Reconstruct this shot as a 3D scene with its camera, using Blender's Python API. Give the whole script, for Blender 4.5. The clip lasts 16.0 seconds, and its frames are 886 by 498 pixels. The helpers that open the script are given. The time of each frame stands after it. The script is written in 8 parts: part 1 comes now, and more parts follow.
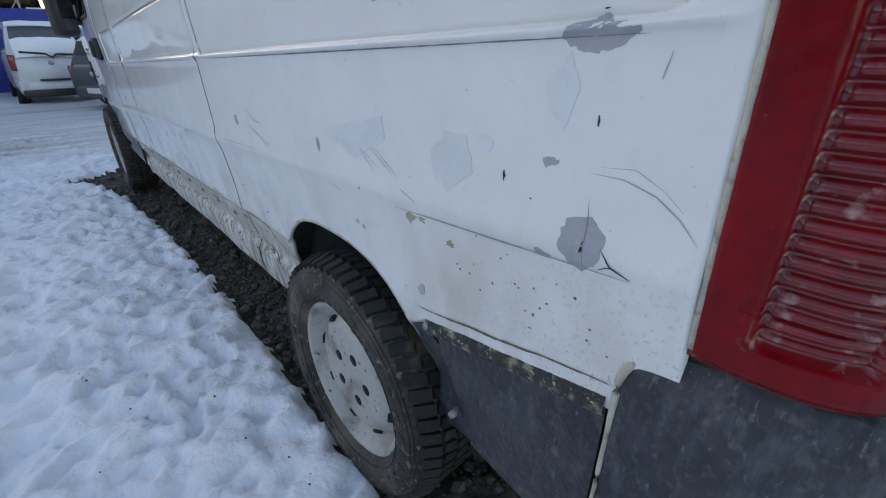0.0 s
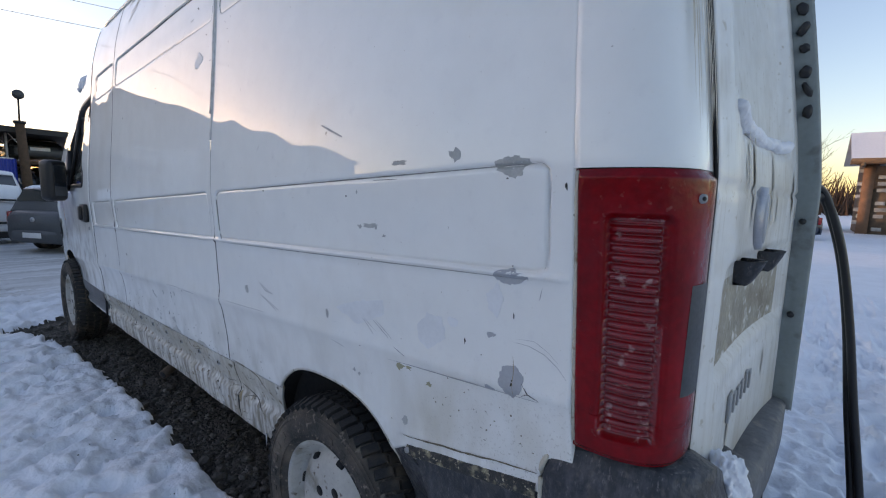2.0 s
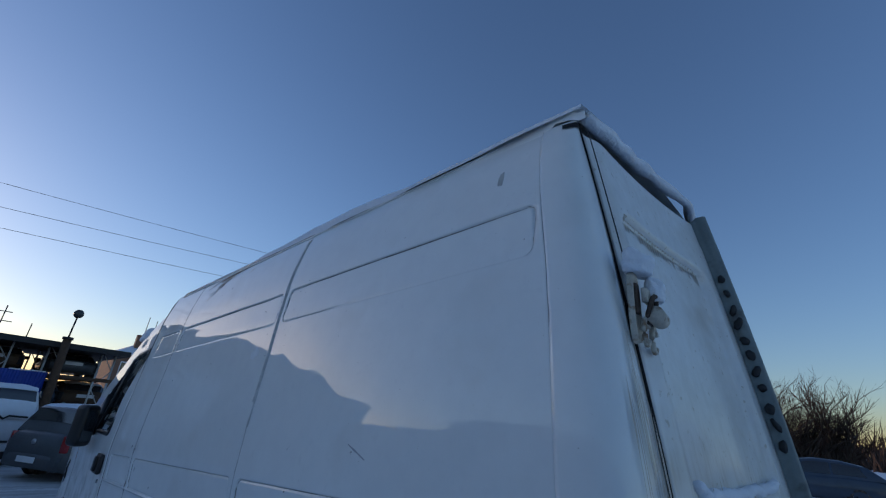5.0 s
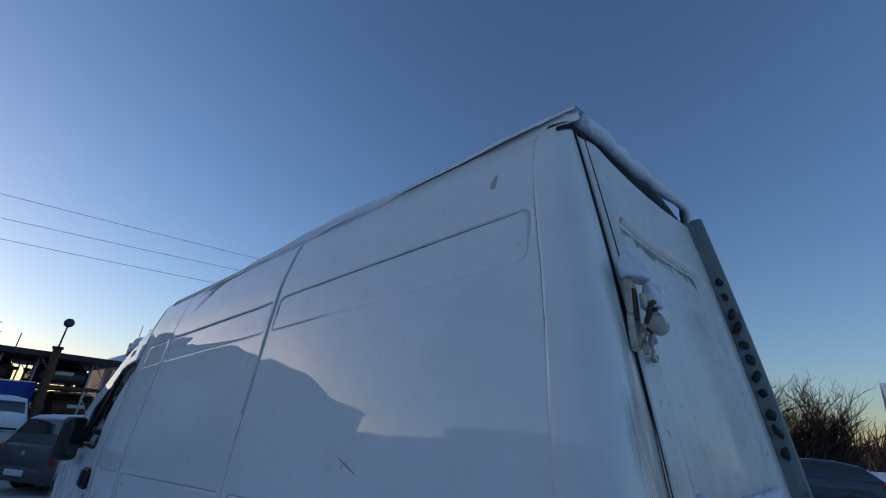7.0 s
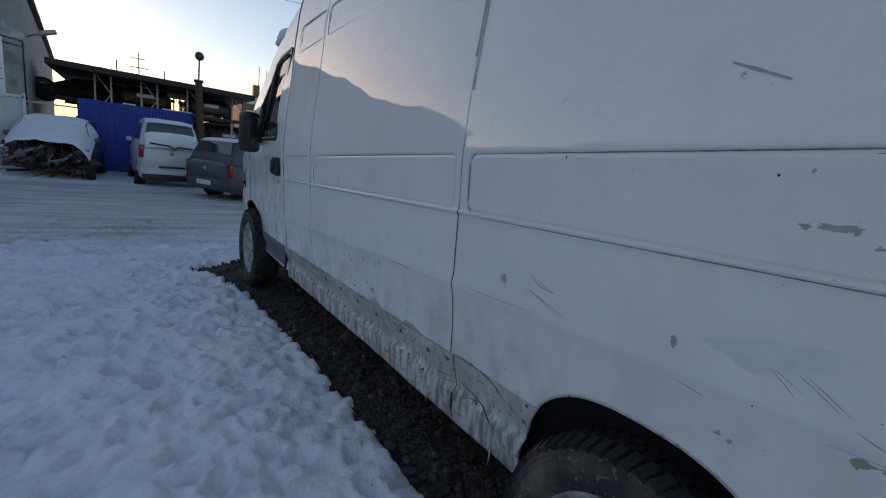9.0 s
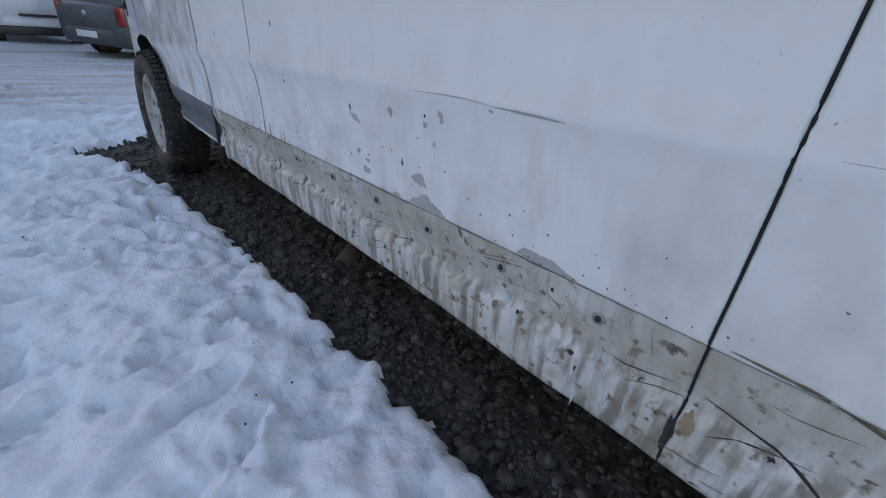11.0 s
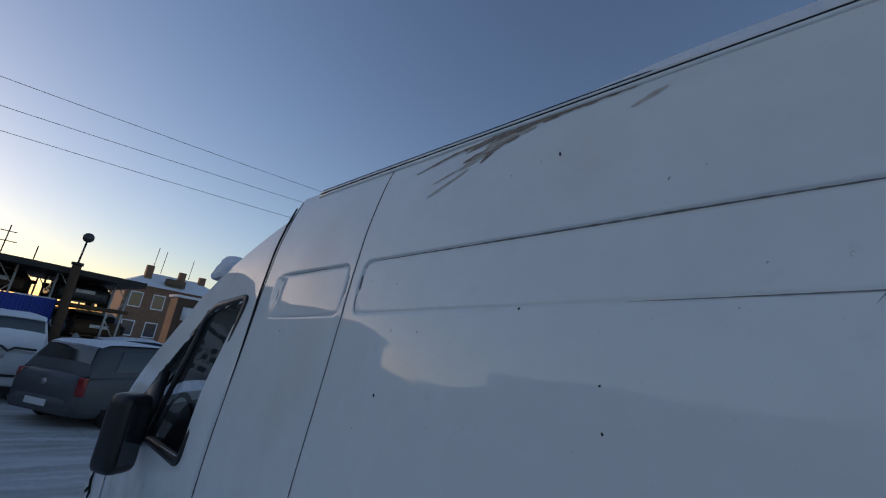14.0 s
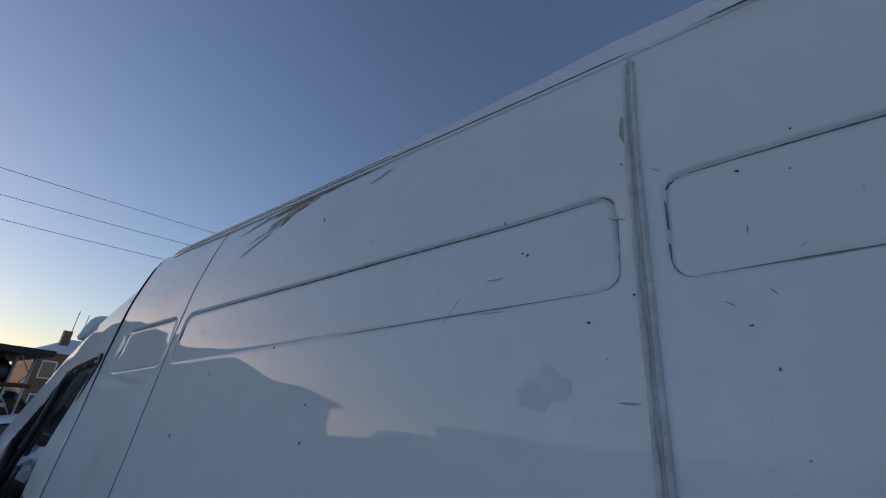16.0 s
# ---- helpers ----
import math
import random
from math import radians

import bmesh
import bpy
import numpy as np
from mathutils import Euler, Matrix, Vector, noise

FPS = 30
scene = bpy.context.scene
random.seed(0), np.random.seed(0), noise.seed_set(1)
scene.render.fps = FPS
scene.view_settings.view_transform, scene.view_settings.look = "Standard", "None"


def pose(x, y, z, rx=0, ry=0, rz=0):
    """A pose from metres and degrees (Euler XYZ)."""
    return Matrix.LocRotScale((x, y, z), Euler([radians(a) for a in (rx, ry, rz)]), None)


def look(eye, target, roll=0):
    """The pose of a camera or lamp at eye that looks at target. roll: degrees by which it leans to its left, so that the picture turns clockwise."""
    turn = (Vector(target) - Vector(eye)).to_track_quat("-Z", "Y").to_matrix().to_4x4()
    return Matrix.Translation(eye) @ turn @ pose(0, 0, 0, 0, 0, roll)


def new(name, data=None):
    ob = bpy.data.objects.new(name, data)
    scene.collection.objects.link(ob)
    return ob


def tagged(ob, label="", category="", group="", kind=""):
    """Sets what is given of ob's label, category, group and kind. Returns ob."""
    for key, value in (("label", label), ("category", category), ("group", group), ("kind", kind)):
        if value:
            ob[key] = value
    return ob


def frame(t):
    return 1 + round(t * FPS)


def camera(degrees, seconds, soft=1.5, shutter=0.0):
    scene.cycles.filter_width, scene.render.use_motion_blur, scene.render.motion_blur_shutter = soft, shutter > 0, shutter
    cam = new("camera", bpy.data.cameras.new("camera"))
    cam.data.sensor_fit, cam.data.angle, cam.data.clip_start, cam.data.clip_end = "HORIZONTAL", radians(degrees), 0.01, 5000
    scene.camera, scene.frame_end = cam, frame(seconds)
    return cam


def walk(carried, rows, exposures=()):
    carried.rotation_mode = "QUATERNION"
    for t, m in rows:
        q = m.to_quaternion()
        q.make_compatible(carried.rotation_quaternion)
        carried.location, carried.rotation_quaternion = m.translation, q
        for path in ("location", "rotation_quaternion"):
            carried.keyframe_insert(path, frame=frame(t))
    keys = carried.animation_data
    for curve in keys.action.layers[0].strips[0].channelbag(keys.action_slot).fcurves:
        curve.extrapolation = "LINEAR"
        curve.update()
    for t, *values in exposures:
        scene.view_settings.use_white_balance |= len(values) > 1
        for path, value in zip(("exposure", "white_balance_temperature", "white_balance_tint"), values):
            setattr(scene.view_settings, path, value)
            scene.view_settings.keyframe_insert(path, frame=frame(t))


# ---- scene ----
cam = camera(92.0, 16.0, soft=1.15)
PATH = [
    (0, (-0.4, 0.184, 1.161), (0.811, 1.518, 0.292), 0.0),
    (0.5, (-0.456, 0.407, 1.169), (1.089, 1.31, 0.277), 0.3),
    (1, (-0.553, 0.484, 1.238), (1.081, 1.315, 0.438), 1.0),
    (1.5, (-0.709, 0.226, 1.305), (0.857, 1.398, 0.886), 1.0),
    (2, (-0.705, -0.006, 1.32), (0.82, 1.264, 1.069), 1.6),
    (2.5, (-0.746, -0.076, 1.351), (0.757, 1.227, 1.139), 1.6),
    (3, (-0.753, -0.055, 1.287), (0.708, 1.246, 0.872), 3.0),
    (3.5, (-0.791, -0.073, 1.365), (0.668, 1.277, 1.145), 3.8),
    (4, (-0.863, -0.143, 1.503), (0.554, 1.236, 1.803), 4.1),
    (4.5, (-0.889, -0.176, 1.55), (0.467, 1.164, 2.156), 4.5),
    (5, (-0.908, -0.19, 1.585), (0.431, 1.094, 2.331), 4.8),
    (7.3, (-0.875, -0.164, 1.603), (0.473, 1.099, 2.37), 4.0),
    (7.5, (-0.879, -0.136, 1.548), (0.443, 1.167, 2.291), 5.2),
    (8, (-0.884, 0.028, 1.454), (0.352, 1.553, 1.84), 6.5),
    (8.5, (-0.891, 0.426, 1.319), (0.287, 2.041, 1.385), 6.7),
    (9, (-0.867, 0.653, 1.266), (0.317, 2.218, 0.882), 6.5),
    (9.2, (-0.836, 0.744, 1.225), (0.329, 2.284, 0.704), 6.0),
    (11.3, (-0.501, 1.863, 0.963), (0.749, 3.061, -0.037), 6.9),
    (11.5, (-0.48, 1.996, 0.989), (0.727, 3.191, -0.066), 6.4),
    (12, (-0.546, 2.214, 1.251), (0.698, 3.517, 0.382), 6.1),
    (12.5, (-0.604, 2.243, 1.505), (0.688, 3.711, 1.087), 4.2),
    (13, (-0.652, 2.206, 1.66), (0.644, 3.73, 1.652), 3.4),
    (13.5, (-0.672, 2.174, 1.715), (0.645, 3.66, 1.958), 4.6),
    (14, (-0.675, 2.102, 1.776), (0.726, 3.431, 2.297), 8.2),
    (14.5, (-0.63, 1.934, 1.77), (0.784, 3.204, 2.394), 8.1),
    (15, (-0.539, 1.694, 1.761), (0.867, 2.952, 2.426), 7.8),
    (15.5, (-0.527, 1.568, 1.779), (0.926, 2.73, 2.513), 5.9),
    (16, (-0.554, 1.625, 1.761), (0.914, 2.752, 2.52), 4.2),
]
EXPOSURES = [
    (0.0, 1.60, 9000, 30), (0.5, 1.80, 9900, 35), (1.0, 1.78, 9700, 35), (1.5, 1.63, 9300, 34), (2.0, 1.25, 8700, 34), (2.5, 0.92, 8200, 32), (3.0, 0.92, 8100, 31),
    (3.5, 1.10, 8400, 32), (4.0, 0.60, 7600, 28), (4.5, 0.15, 6700, 26), (5.0, -0.08, 6000, 25), (7.5, -0.10, 6000, 25), (8.0, 0.02, 6500, 25), (8.5, 0.24, 7200, 26),
    (9.0, 0.45, 8000, 29), (11.5, 1.66, 9000, 33), (12.0, 1.38, 9000, 33), (12.5, 0.90, 8500, 32), (13.0, 0.30, 8000, 28), (13.5, 0.05, 7400, 27), (14.5, 0.0, 7150, 31), (16.0, -0.05, 7050, 30)]
walk(cam, [(t, look(eye, target, roll)) for t, eye, target, roll in PATH], EXPOSURES)

# ---- world and light ----
world = bpy.data.worlds.new("sky")
scene.world = world
world.use_nodes = True
_n = world.node_tree.nodes
_sky = _n.new("ShaderNodeTexSky")
_sky.sky_type = "NISHITA"
_sky.sun_disc = False
SUN_EL, SUN_AZ = 5.0, -22.0          # degrees; azimuth from +y towards +x
_sky.sun_elevation = radians(SUN_EL)
_sky.sun_rotation = radians(SUN_AZ)
_sky.air_density, _sky.dust_density, _sky.ozone_density = 1.0, 0.5, 2.6
_bg = _n["Background"]
_bg.inputs["Strength"].default_value = 0.232
world.node_tree.links.new(_sky.outputs[0], _bg.inputs["Color"])
sun = new("sun", bpy.data.lights.new("sun", "SUN"))
sun.data.energy, sun.data.angle, sun.data.color = 0.9, radians(0.6), (1.0, 0.72, 0.45)
_d = Vector((math.sin(radians(SUN_AZ)) * math.cos(radians(SUN_EL)), math.cos(radians(SUN_AZ)) * math.cos(radians(SUN_EL)), math.sin(radians(SUN_EL))))
sun.matrix_world = look(_d * 50, (0, 0, 0))


# ---- materials ----
def mat(name, base, rough=0.5, metal=0.0, var=0.12, scale=6.0, bump=0.0, bscale=60.0, tint=None, coat=0.0, alpha=None, spots=None):
    """Procedural surface: base colour varied at two scales, roughness variation and fine relief. spots: (colour, scale, threshold, softness)."""
    m = bpy.data.materials.new(name)
    m.use_nodes = True
    nt = m.node_tree
    N, L = nt.nodes, nt.links
    b = N["Principled BSDF"]
    co = N.new("ShaderNodeTexCoord")
    n1, n2 = N.new("ShaderNodeTexNoise"), N.new("ShaderNodeTexNoise")
    for n, s, d in ((n1, scale, 5), (n2, scale * 9, 4)):
        n.inputs["Scale"].default_value, n.inputs["Detail"].default_value = s, d
        L.new(co.outputs["Object"], n.inputs["Vector"])
    add = N.new("ShaderNodeMath")
    add.operation = "MULTIPLY_ADD"
    L.new(n2.outputs["Fac"], add.inputs[0])
    add.inputs[1].default_value = 0.5
    L.new(n1.outputs["Fac"], add.inputs[2])
    ramp = N.new("ShaderNodeMapRange")
    ramp.inputs["From Min"].default_value, ramp.inputs["From Max"].default_value = 0.45, 1.05
    L.new(add.outputs[0], ramp.inputs["Value"])
    mix = N.new("ShaderNodeMix")
    mix.data_type = "RGBA"
    t = tint or tuple(c * (1 - var) for c in base)
    mix.inputs["A"].default_value = (*[min(1, c * (1 + var * 0.4)) for c in base], 1)
    mix.inputs["B"].default_value = (*t, 1)
    L.new(ramp.outputs[0], mix.inputs["Factor"])
    col = mix.outputs["Result"]
    for c, s, th, so in spots or ():
        n3 = N.new("ShaderNodeTexNoise")
        n3.inputs["Scale"].default_value, n3.inputs["Detail"].default_value = s, 6
        L.new(co.outputs["Object"], n3.inputs["Vector"])
        r3 = N.new("ShaderNodeMapRange")
        r3.inputs["From Min"].default_value, r3.inputs["From Max"].default_value = th, th + so
        L.new(n3.outputs["Fac"], r3.inputs["Value"])
        m3 = N.new("ShaderNodeMix")
        m3.data_type = "RGBA"
        L.new(r3.outputs[0], m3.inputs["Factor"])
        L.new(col, m3.inputs["A"])
        m3.inputs["B"].default_value = (*c, 1)
        col = m3.outputs["Result"]
    L.new(col, b.inputs["Base Color"])
    rr = N.new("ShaderNodeMapRange")
    rr.inputs["To Min"].default_value, rr.inputs["To Max"].default_value = max(0.02, rough * 0.8), min(1, rough * 1.25)
    L.new(n2.outputs["Fac"], rr.inputs["Value"])
    L.new(rr.outputs[0], b.inputs["Roughness"])
    b.inputs["Metallic"].default_value = metal
    b.inputs["Coat Weight"].default_value = coat
    b.inputs["Coat Roughness"].default_value = 0.06
    if bump:
        nb, bp = N.new("ShaderNodeTexNoise"), N.new("ShaderNodeBump")
        nb.inputs["Scale"].default_value, nb.inputs["Detail"].default_value = bscale, 6
        L.new(co.outputs["Object"], nb.inputs["Vector"])
        L.new(nb.outputs["Fac"], bp.inputs["Height"])
        bp.inputs["Strength"].default_value, bp.inputs["Distance"].default_value = bump, 0.02
        L.new(bp.outputs[0], b.inputs["Normal"])
    m["col"] = 0
    return m


def glass(name, tintc=(0.75, 0.8, 0.8), rough=0.02):
    m = bpy.data.materials.new(name)
    m.use_nodes = True
    b = m.node_tree.nodes["Principled BSDF"]
    b.inputs["Base Color"].default_value = (*tintc, 1)
    b.inputs["Roughness"].default_value = rough
    b.inputs["Transmission Weight"].default_value = 1.0
    b.inputs["IOR"].default_value = 1.45
    return m


def van_paint_material():
    """Aged white van paint: clear coat, chalky patches, streaks of road dirt low on the body."""
    m = mat("van_paint", (0.84, 0.845, 0.81), 0.6, var=0.10, scale=1.7, coat=0.5, tint=(0.79, 0.795, 0.765),
            spots=[((0.74, 0.72, 0.66), 2.2, 0.58, 0.25), ((0.78, 0.785, 0.76), 26, 0.60, 0.25), ((0.70, 0.68, 0.63), 150, 0.70, 0.06), ((0.35, 0.32, 0.27), 70, 0.735, 0.03)])
    nt = m.node_tree
    N, L = nt.nodes, nt.links
    b = N["Principled BSDF"]
    b.inputs["Specular IOR Level"].default_value = 0.25
    b.inputs["Coat Weight"].default_value, b.inputs["Coat Roughness"].default_value = 1.0, 0.022
    old = b.inputs["Base Color"].links[0].from_socket
    co, sep = N.new("ShaderNodeTexCoord"), N.new("ShaderNodeSeparateXYZ")
    L.new(co.outputs["Object"], sep.inputs[0])
    st = N.new("ShaderNodeMapping")
    st.inputs["Scale"].default_value = (12, 12, 8)
    L.new(co.outputs["Object"], st.inputs["Vector"])
    ns = N.new("ShaderNodeTexNoise")
    ns.inputs["Scale"].default_value, ns.inputs["Detail"].default_value = 1.0, 6
    L.new(st.outputs[0], ns.inputs["Vector"])
    # splash line: height of the dirt wanders with noise
    h = N.new("ShaderNodeMapRange")
    h.inputs["From Min"].default_value, h.inputs["From Max"].default_value = 0.92, 0.50
    L.new(sep.outputs["Z"], h.inputs["Value"])
    mul = N.new("ShaderNodeMath")
    mul.operation = "MULTIPLY"
    L.new(h.outputs[0], mul.inputs[0])
    r = N.new("ShaderNodeMapRange")
    r.inputs["From Min"].default_value, r.inputs["From Max"].default_value = 0.42, 0.85
    L.new(ns.outputs["Fac"], r.inputs["Value"])
    r.inputs["To Max"].default_value = 0.8
    L.new(r.outputs[0], mul.inputs[1])
    mx = N.new("ShaderNodeMix")
    mx.data_type = "RGBA"
    L.new(mul.outputs[0], mx.inputs["Factor"])
    L.new(old, mx.inputs["A"])
    mx.inputs["B"].default_value = (0.24, 0.20, 0.14, 1)
    # tan splash film and dark grit on the rear quarter, thickest low behind the wheel
    old = mx.outputs["Result"]
    for sc, n0, n1, z1, z0, y1, col, top in (((7, 7, 3), 0.44, 0.70, 1.02, 0.74, 1.0, (0.50, 0.44, 0.31, 1), 0.75), ((190, 190, 150), 0.58, 0.70, 1.0, 0.80, 0.75, (0.26, 0.22, 0.16, 1), 0.6), ((30, 30, 5), 0.54, 0.75, 1.15, 0.80, 6.0, (0.60, 0.56, 0.47, 1), 0.16)):
        mp, nn, ra, rz, ry, m1, m2, mq = (N.new(k) for k in ("ShaderNodeMapping", "ShaderNodeTexNoise", "ShaderNodeMapRange", "ShaderNodeMapRange", "ShaderNodeMapRange", "ShaderNodeMath", "ShaderNodeMath", "ShaderNodeMix"))
        mp.inputs["Scale"].default_value = sc
        L.new(co.outputs["Object"], mp.inputs["Vector"])
        nn.inputs["Scale"].default_value, nn.inputs["Detail"].default_value = 1.0, 6
        L.new(mp.outputs[0], nn.inputs["Vector"])
        for node, src, lo, hi, mxv in ((ra, nn.outputs["Fac"], n0, n1, top), (rz, sep.outputs["Z"], z1, z0, 1.0), (ry, sep.outputs["Y"], y1 - 2.6, y1 - 3.1, 1.0)):
            node.inputs["From Min"].default_value, node.inputs["From Max"].default_value, node.inputs["To Max"].default_value = lo, hi, mxv
            L.new(src, node.inputs["Value"])
        m1.operation = m2.operation = "MULTIPLY"
        L.new(ra.outputs[0], m1.inputs[0])
        L.new(rz.outputs[0], m1.inputs[1])
        L.new(m1.outputs[0], m2.inputs[0])
        L.new(ry.outputs[0], m2.inputs[1])
        mq.data_type = "RGBA"
        L.new(m2.outputs[0], mq.inputs["Factor"])
        L.new(old, mq.inputs["A"])
        mq.inputs["B"].default_value = col
        old = mq.outputs["Result"]
    L.new(old, b.inputs["Base Color"])
    return m


def grimy_paint_material():
    """The rear doors' paint: the same white under runs of road dirt."""
    m = mat("grimy_rear_paint", (0.74, 0.74, 0.71), 0.45, var=0.12, scale=2.5, coat=0.25, tint=(0.62, 0.61, 0.57), spots=[((0.55, 0.52, 0.46), 4, 0.52, 0.2), ((0.50, 0.46, 0.38), 50, 0.64, 0.08)])
    N, L = m.node_tree.nodes, m.node_tree.links
    b = N["Principled BSDF"]
    old = b.inputs["Base Color"].links[0].from_socket
    co, sep = N.new("ShaderNodeTexCoord"), N.new("ShaderNodeSeparateXYZ")
    L.new(co.outputs["Object"], sep.inputs[0])
    for sc, th, col in (((46, 46, 2.2), 0.50, (0.44, 0.38, 0.29, 1)), ((110, 110, 4), 0.56, (0.36, 0.29, 0.20, 1))):
        mp, n, r, mx = N.new("ShaderNodeMapping"), N.new("ShaderNodeTexNoise"), N.new("ShaderNodeMapRange"), N.new("ShaderNodeMix")
        mp.inputs["Scale"].default_value = sc
        L.new(co.outputs["Object"], mp.inputs["Vector"])
        n.inputs["Scale"].default_value, n.inputs["Detail"].default_value = 1.0, 5
        L.new(mp.outputs[0], n.inputs["Vector"])
        r.inputs["From Min"].default_value, r.inputs["From Max"].default_value, r.inputs["To Max"].default_value = th + 0.0, th + 0.26, 0.5
        L.new(n.outputs["Fac"], r.inputs["Value"])
        rz, ml = N.new("ShaderNodeMapRange"), N.new("ShaderNodeMath")
        rz.inputs["From Min"].default_value, rz.inputs["From Max"].default_value, rz.inputs["To Min"].default_value = 1.02, 0.78, 0.2
        L.new(sep.outputs["Z"], rz.inputs["Value"])
        ml.operation = "MULTIPLY"
        L.new(r.outputs[0], ml.inputs[0])
        L.new(rz.outputs[0], ml.inputs[1])
        mx.data_type = "RGBA"
        L.new(ml.outputs[0], mx.inputs["Factor"])
        L.new(old, mx.inputs["A"])
        mx.inputs["B"].default_value = col
        old = mx.outputs["Result"]
    L.new(old, b.inputs["Base Color"])
    return m


M_PAINT = van_paint_material()
M_GRIMY = grimy_paint_material()
M_MUDDY = mat("mud_caked_recess", (0.40, 0.36, 0.29), 0.75, var=0.4, scale=7, bump=0.5, bscale=50, spots=[((0.24, 0.20, 0.15), 9, 0.50, 0.2), ((0.68, 0.67, 0.64), 26, 0.58, 0.12), ((0.72, 0.72, 0.71), 5, 0.62, 0.12)])
M_GRITTY = mat("crusted_plastic_lip", (0.055, 0.054, 0.052), 0.75, var=0.5, scale=20, bump=0.6, bscale=150, spots=[((0.30, 0.27, 0.18), 45, 0.52, 0.14), ((0.50, 0.46, 0.33), 120, 0.60, 0.08)])
M_SILL = mat("dirty_sill_paint", (0.70, 0.69, 0.65), 0.55, var=0.2, scale=6, bump=0.25, bscale=26, spots=[((0.52, 0.48, 0.40), 5, 0.50, 0.25), ((0.50, 0.45, 0.36), 19, 0.58, 0.12), ((0.22, 0.14, 0.08), 34, 0.60, 0.08), ((0.06, 0.05, 0.04), 27, 0.645, 0.04)])


def add_sill_runs(m):
    """Runs of brown road dirt that start under the upper edge of the sill band."""
    N, L = m.node_tree.nodes, m.node_tree.links
    b = N["Principled BSDF"]
    old = b.inputs["Base Color"].links[0].from_socket
    co, sep = N.new("ShaderNodeTexCoord"), N.new("ShaderNodeSeparateXYZ")
    L.new(co.outputs["Object"], sep.inputs[0])
    mp, n = N.new("ShaderNodeMapping"), N.new("ShaderNodeTexNoise")
    mp.inputs["Scale"].default_value = (42, 42, 4)
    L.new(co.outputs["Object"], mp.inputs["Vector"])
    n.inputs["Scale"].default_value, n.inputs["Detail"].default_value = 1.0, 7
    L.new(mp.outputs[0], n.inputs["Vector"])
    v = N.new("ShaderNodeMath")
    v.operation = "MULTIPLY_ADD"
    L.new(sep.outputs["Y"], v.inputs[0])
    v.inputs[1].default_value = 0.027
    L.new(sep.outputs["Z"], v.inputs[2])
    for lo, hi, n0, n1, col in ((0.462, 0.492, 0.25, 0.78, (0.40, 0.35, 0.26, 1)), (0.43, 0.40, 0.50, 0.70, (0.30, 0.26, 0.20, 1)), (0.50, 0.462, 0.42, 0.60, (0.25, 0.215, 0.17, 1))):
        h, r, ml, mx = N.new("ShaderNodeMapRange"), N.new("ShaderNodeMapRange"), N.new("ShaderNodeMath"), N.new("ShaderNodeMix")
        h.inputs["From Min"].default_value, h.inputs["From Max"].default_value = lo, hi
        L.new(v.outputs[0], h.inputs["Value"])
        r.inputs["From Min"].default_value, r.inputs["From Max"].default_value, r.inputs["To Max"].default_value = n0, n1, 0.85
        L.new(n.outputs["Fac"], r.inputs["Value"])
        ml.operation = "MULTIPLY"
        L.new(h.outputs[0], ml.inputs[0])
        L.new(r.outputs[0], ml.inputs[1])
        mx.data_type = "RGBA"
        L.new(ml.outputs[0], mx.inputs["Factor"])
        L.new(old, mx.inputs["A"])
        mx.inputs["B"].default_value = col
        old = mx.outputs["Result"]
    L.new(old, b.inputs["Base Color"])


add_sill_runs(M_SILL)
M_PRIMER = mat("bare_primer", (0.44, 0.45, 0.43), 0.7, var=0.25, scale=30, spots=[((0.2, 0.13, 0.07), 40, 0.66, 0.08)])
M_FILLER = mat("sanded_filler", (0.40, 0.42, 0.44), 0.7, var=0.15, scale=20)
M_PALE = mat("pale_touch_up", (0.755, 0.775, 0.775), 0.5, var=0.10, scale=14)
M_OCHRE = mat("ochre_filler", (0.40, 0.37, 0.24), 0.8, var=0.2, scale=40)
M_DARKCHIP = mat("dark_chip", (0.04, 0.035, 0.03), 0.8, var=0.3, scale=60)
M_SCRATCH = mat("grey_scratch_and_crease", (0.42, 0.42, 0.42), 0.7, var=0.2, scale=50)
M_STAIN = mat("rust_stain", (0.36, 0.27, 0.16), 0.7, var=0.3, scale=20)
# near-black stand-in for shade in gaps, holes and housings; also on scrap parts
M_VOID = mat("black_shade_fill", (0.012, 0.012, 0.013), 0.9, var=0.2)
M_RUSTDARK = mat("dark_rusty_iron", (0.10, 0.065, 0.045), 0.8, var=0.5, scale=40, bump=0.3, bscale=120)
M_PLASTIC = mat("scuffed_black_plastic", (0.030, 0.034, 0.042), 0.45, var=0.4, scale=5, bump=0.35, bscale=60, spots=[((0.06, 0.062, 0.068), 9, 0.50, 0.25), ((0.09, 0.087, 0.083), 70, 0.58, 0.14), ((0.14, 0.135, 0.125), 34, 0.66, 0.12)])


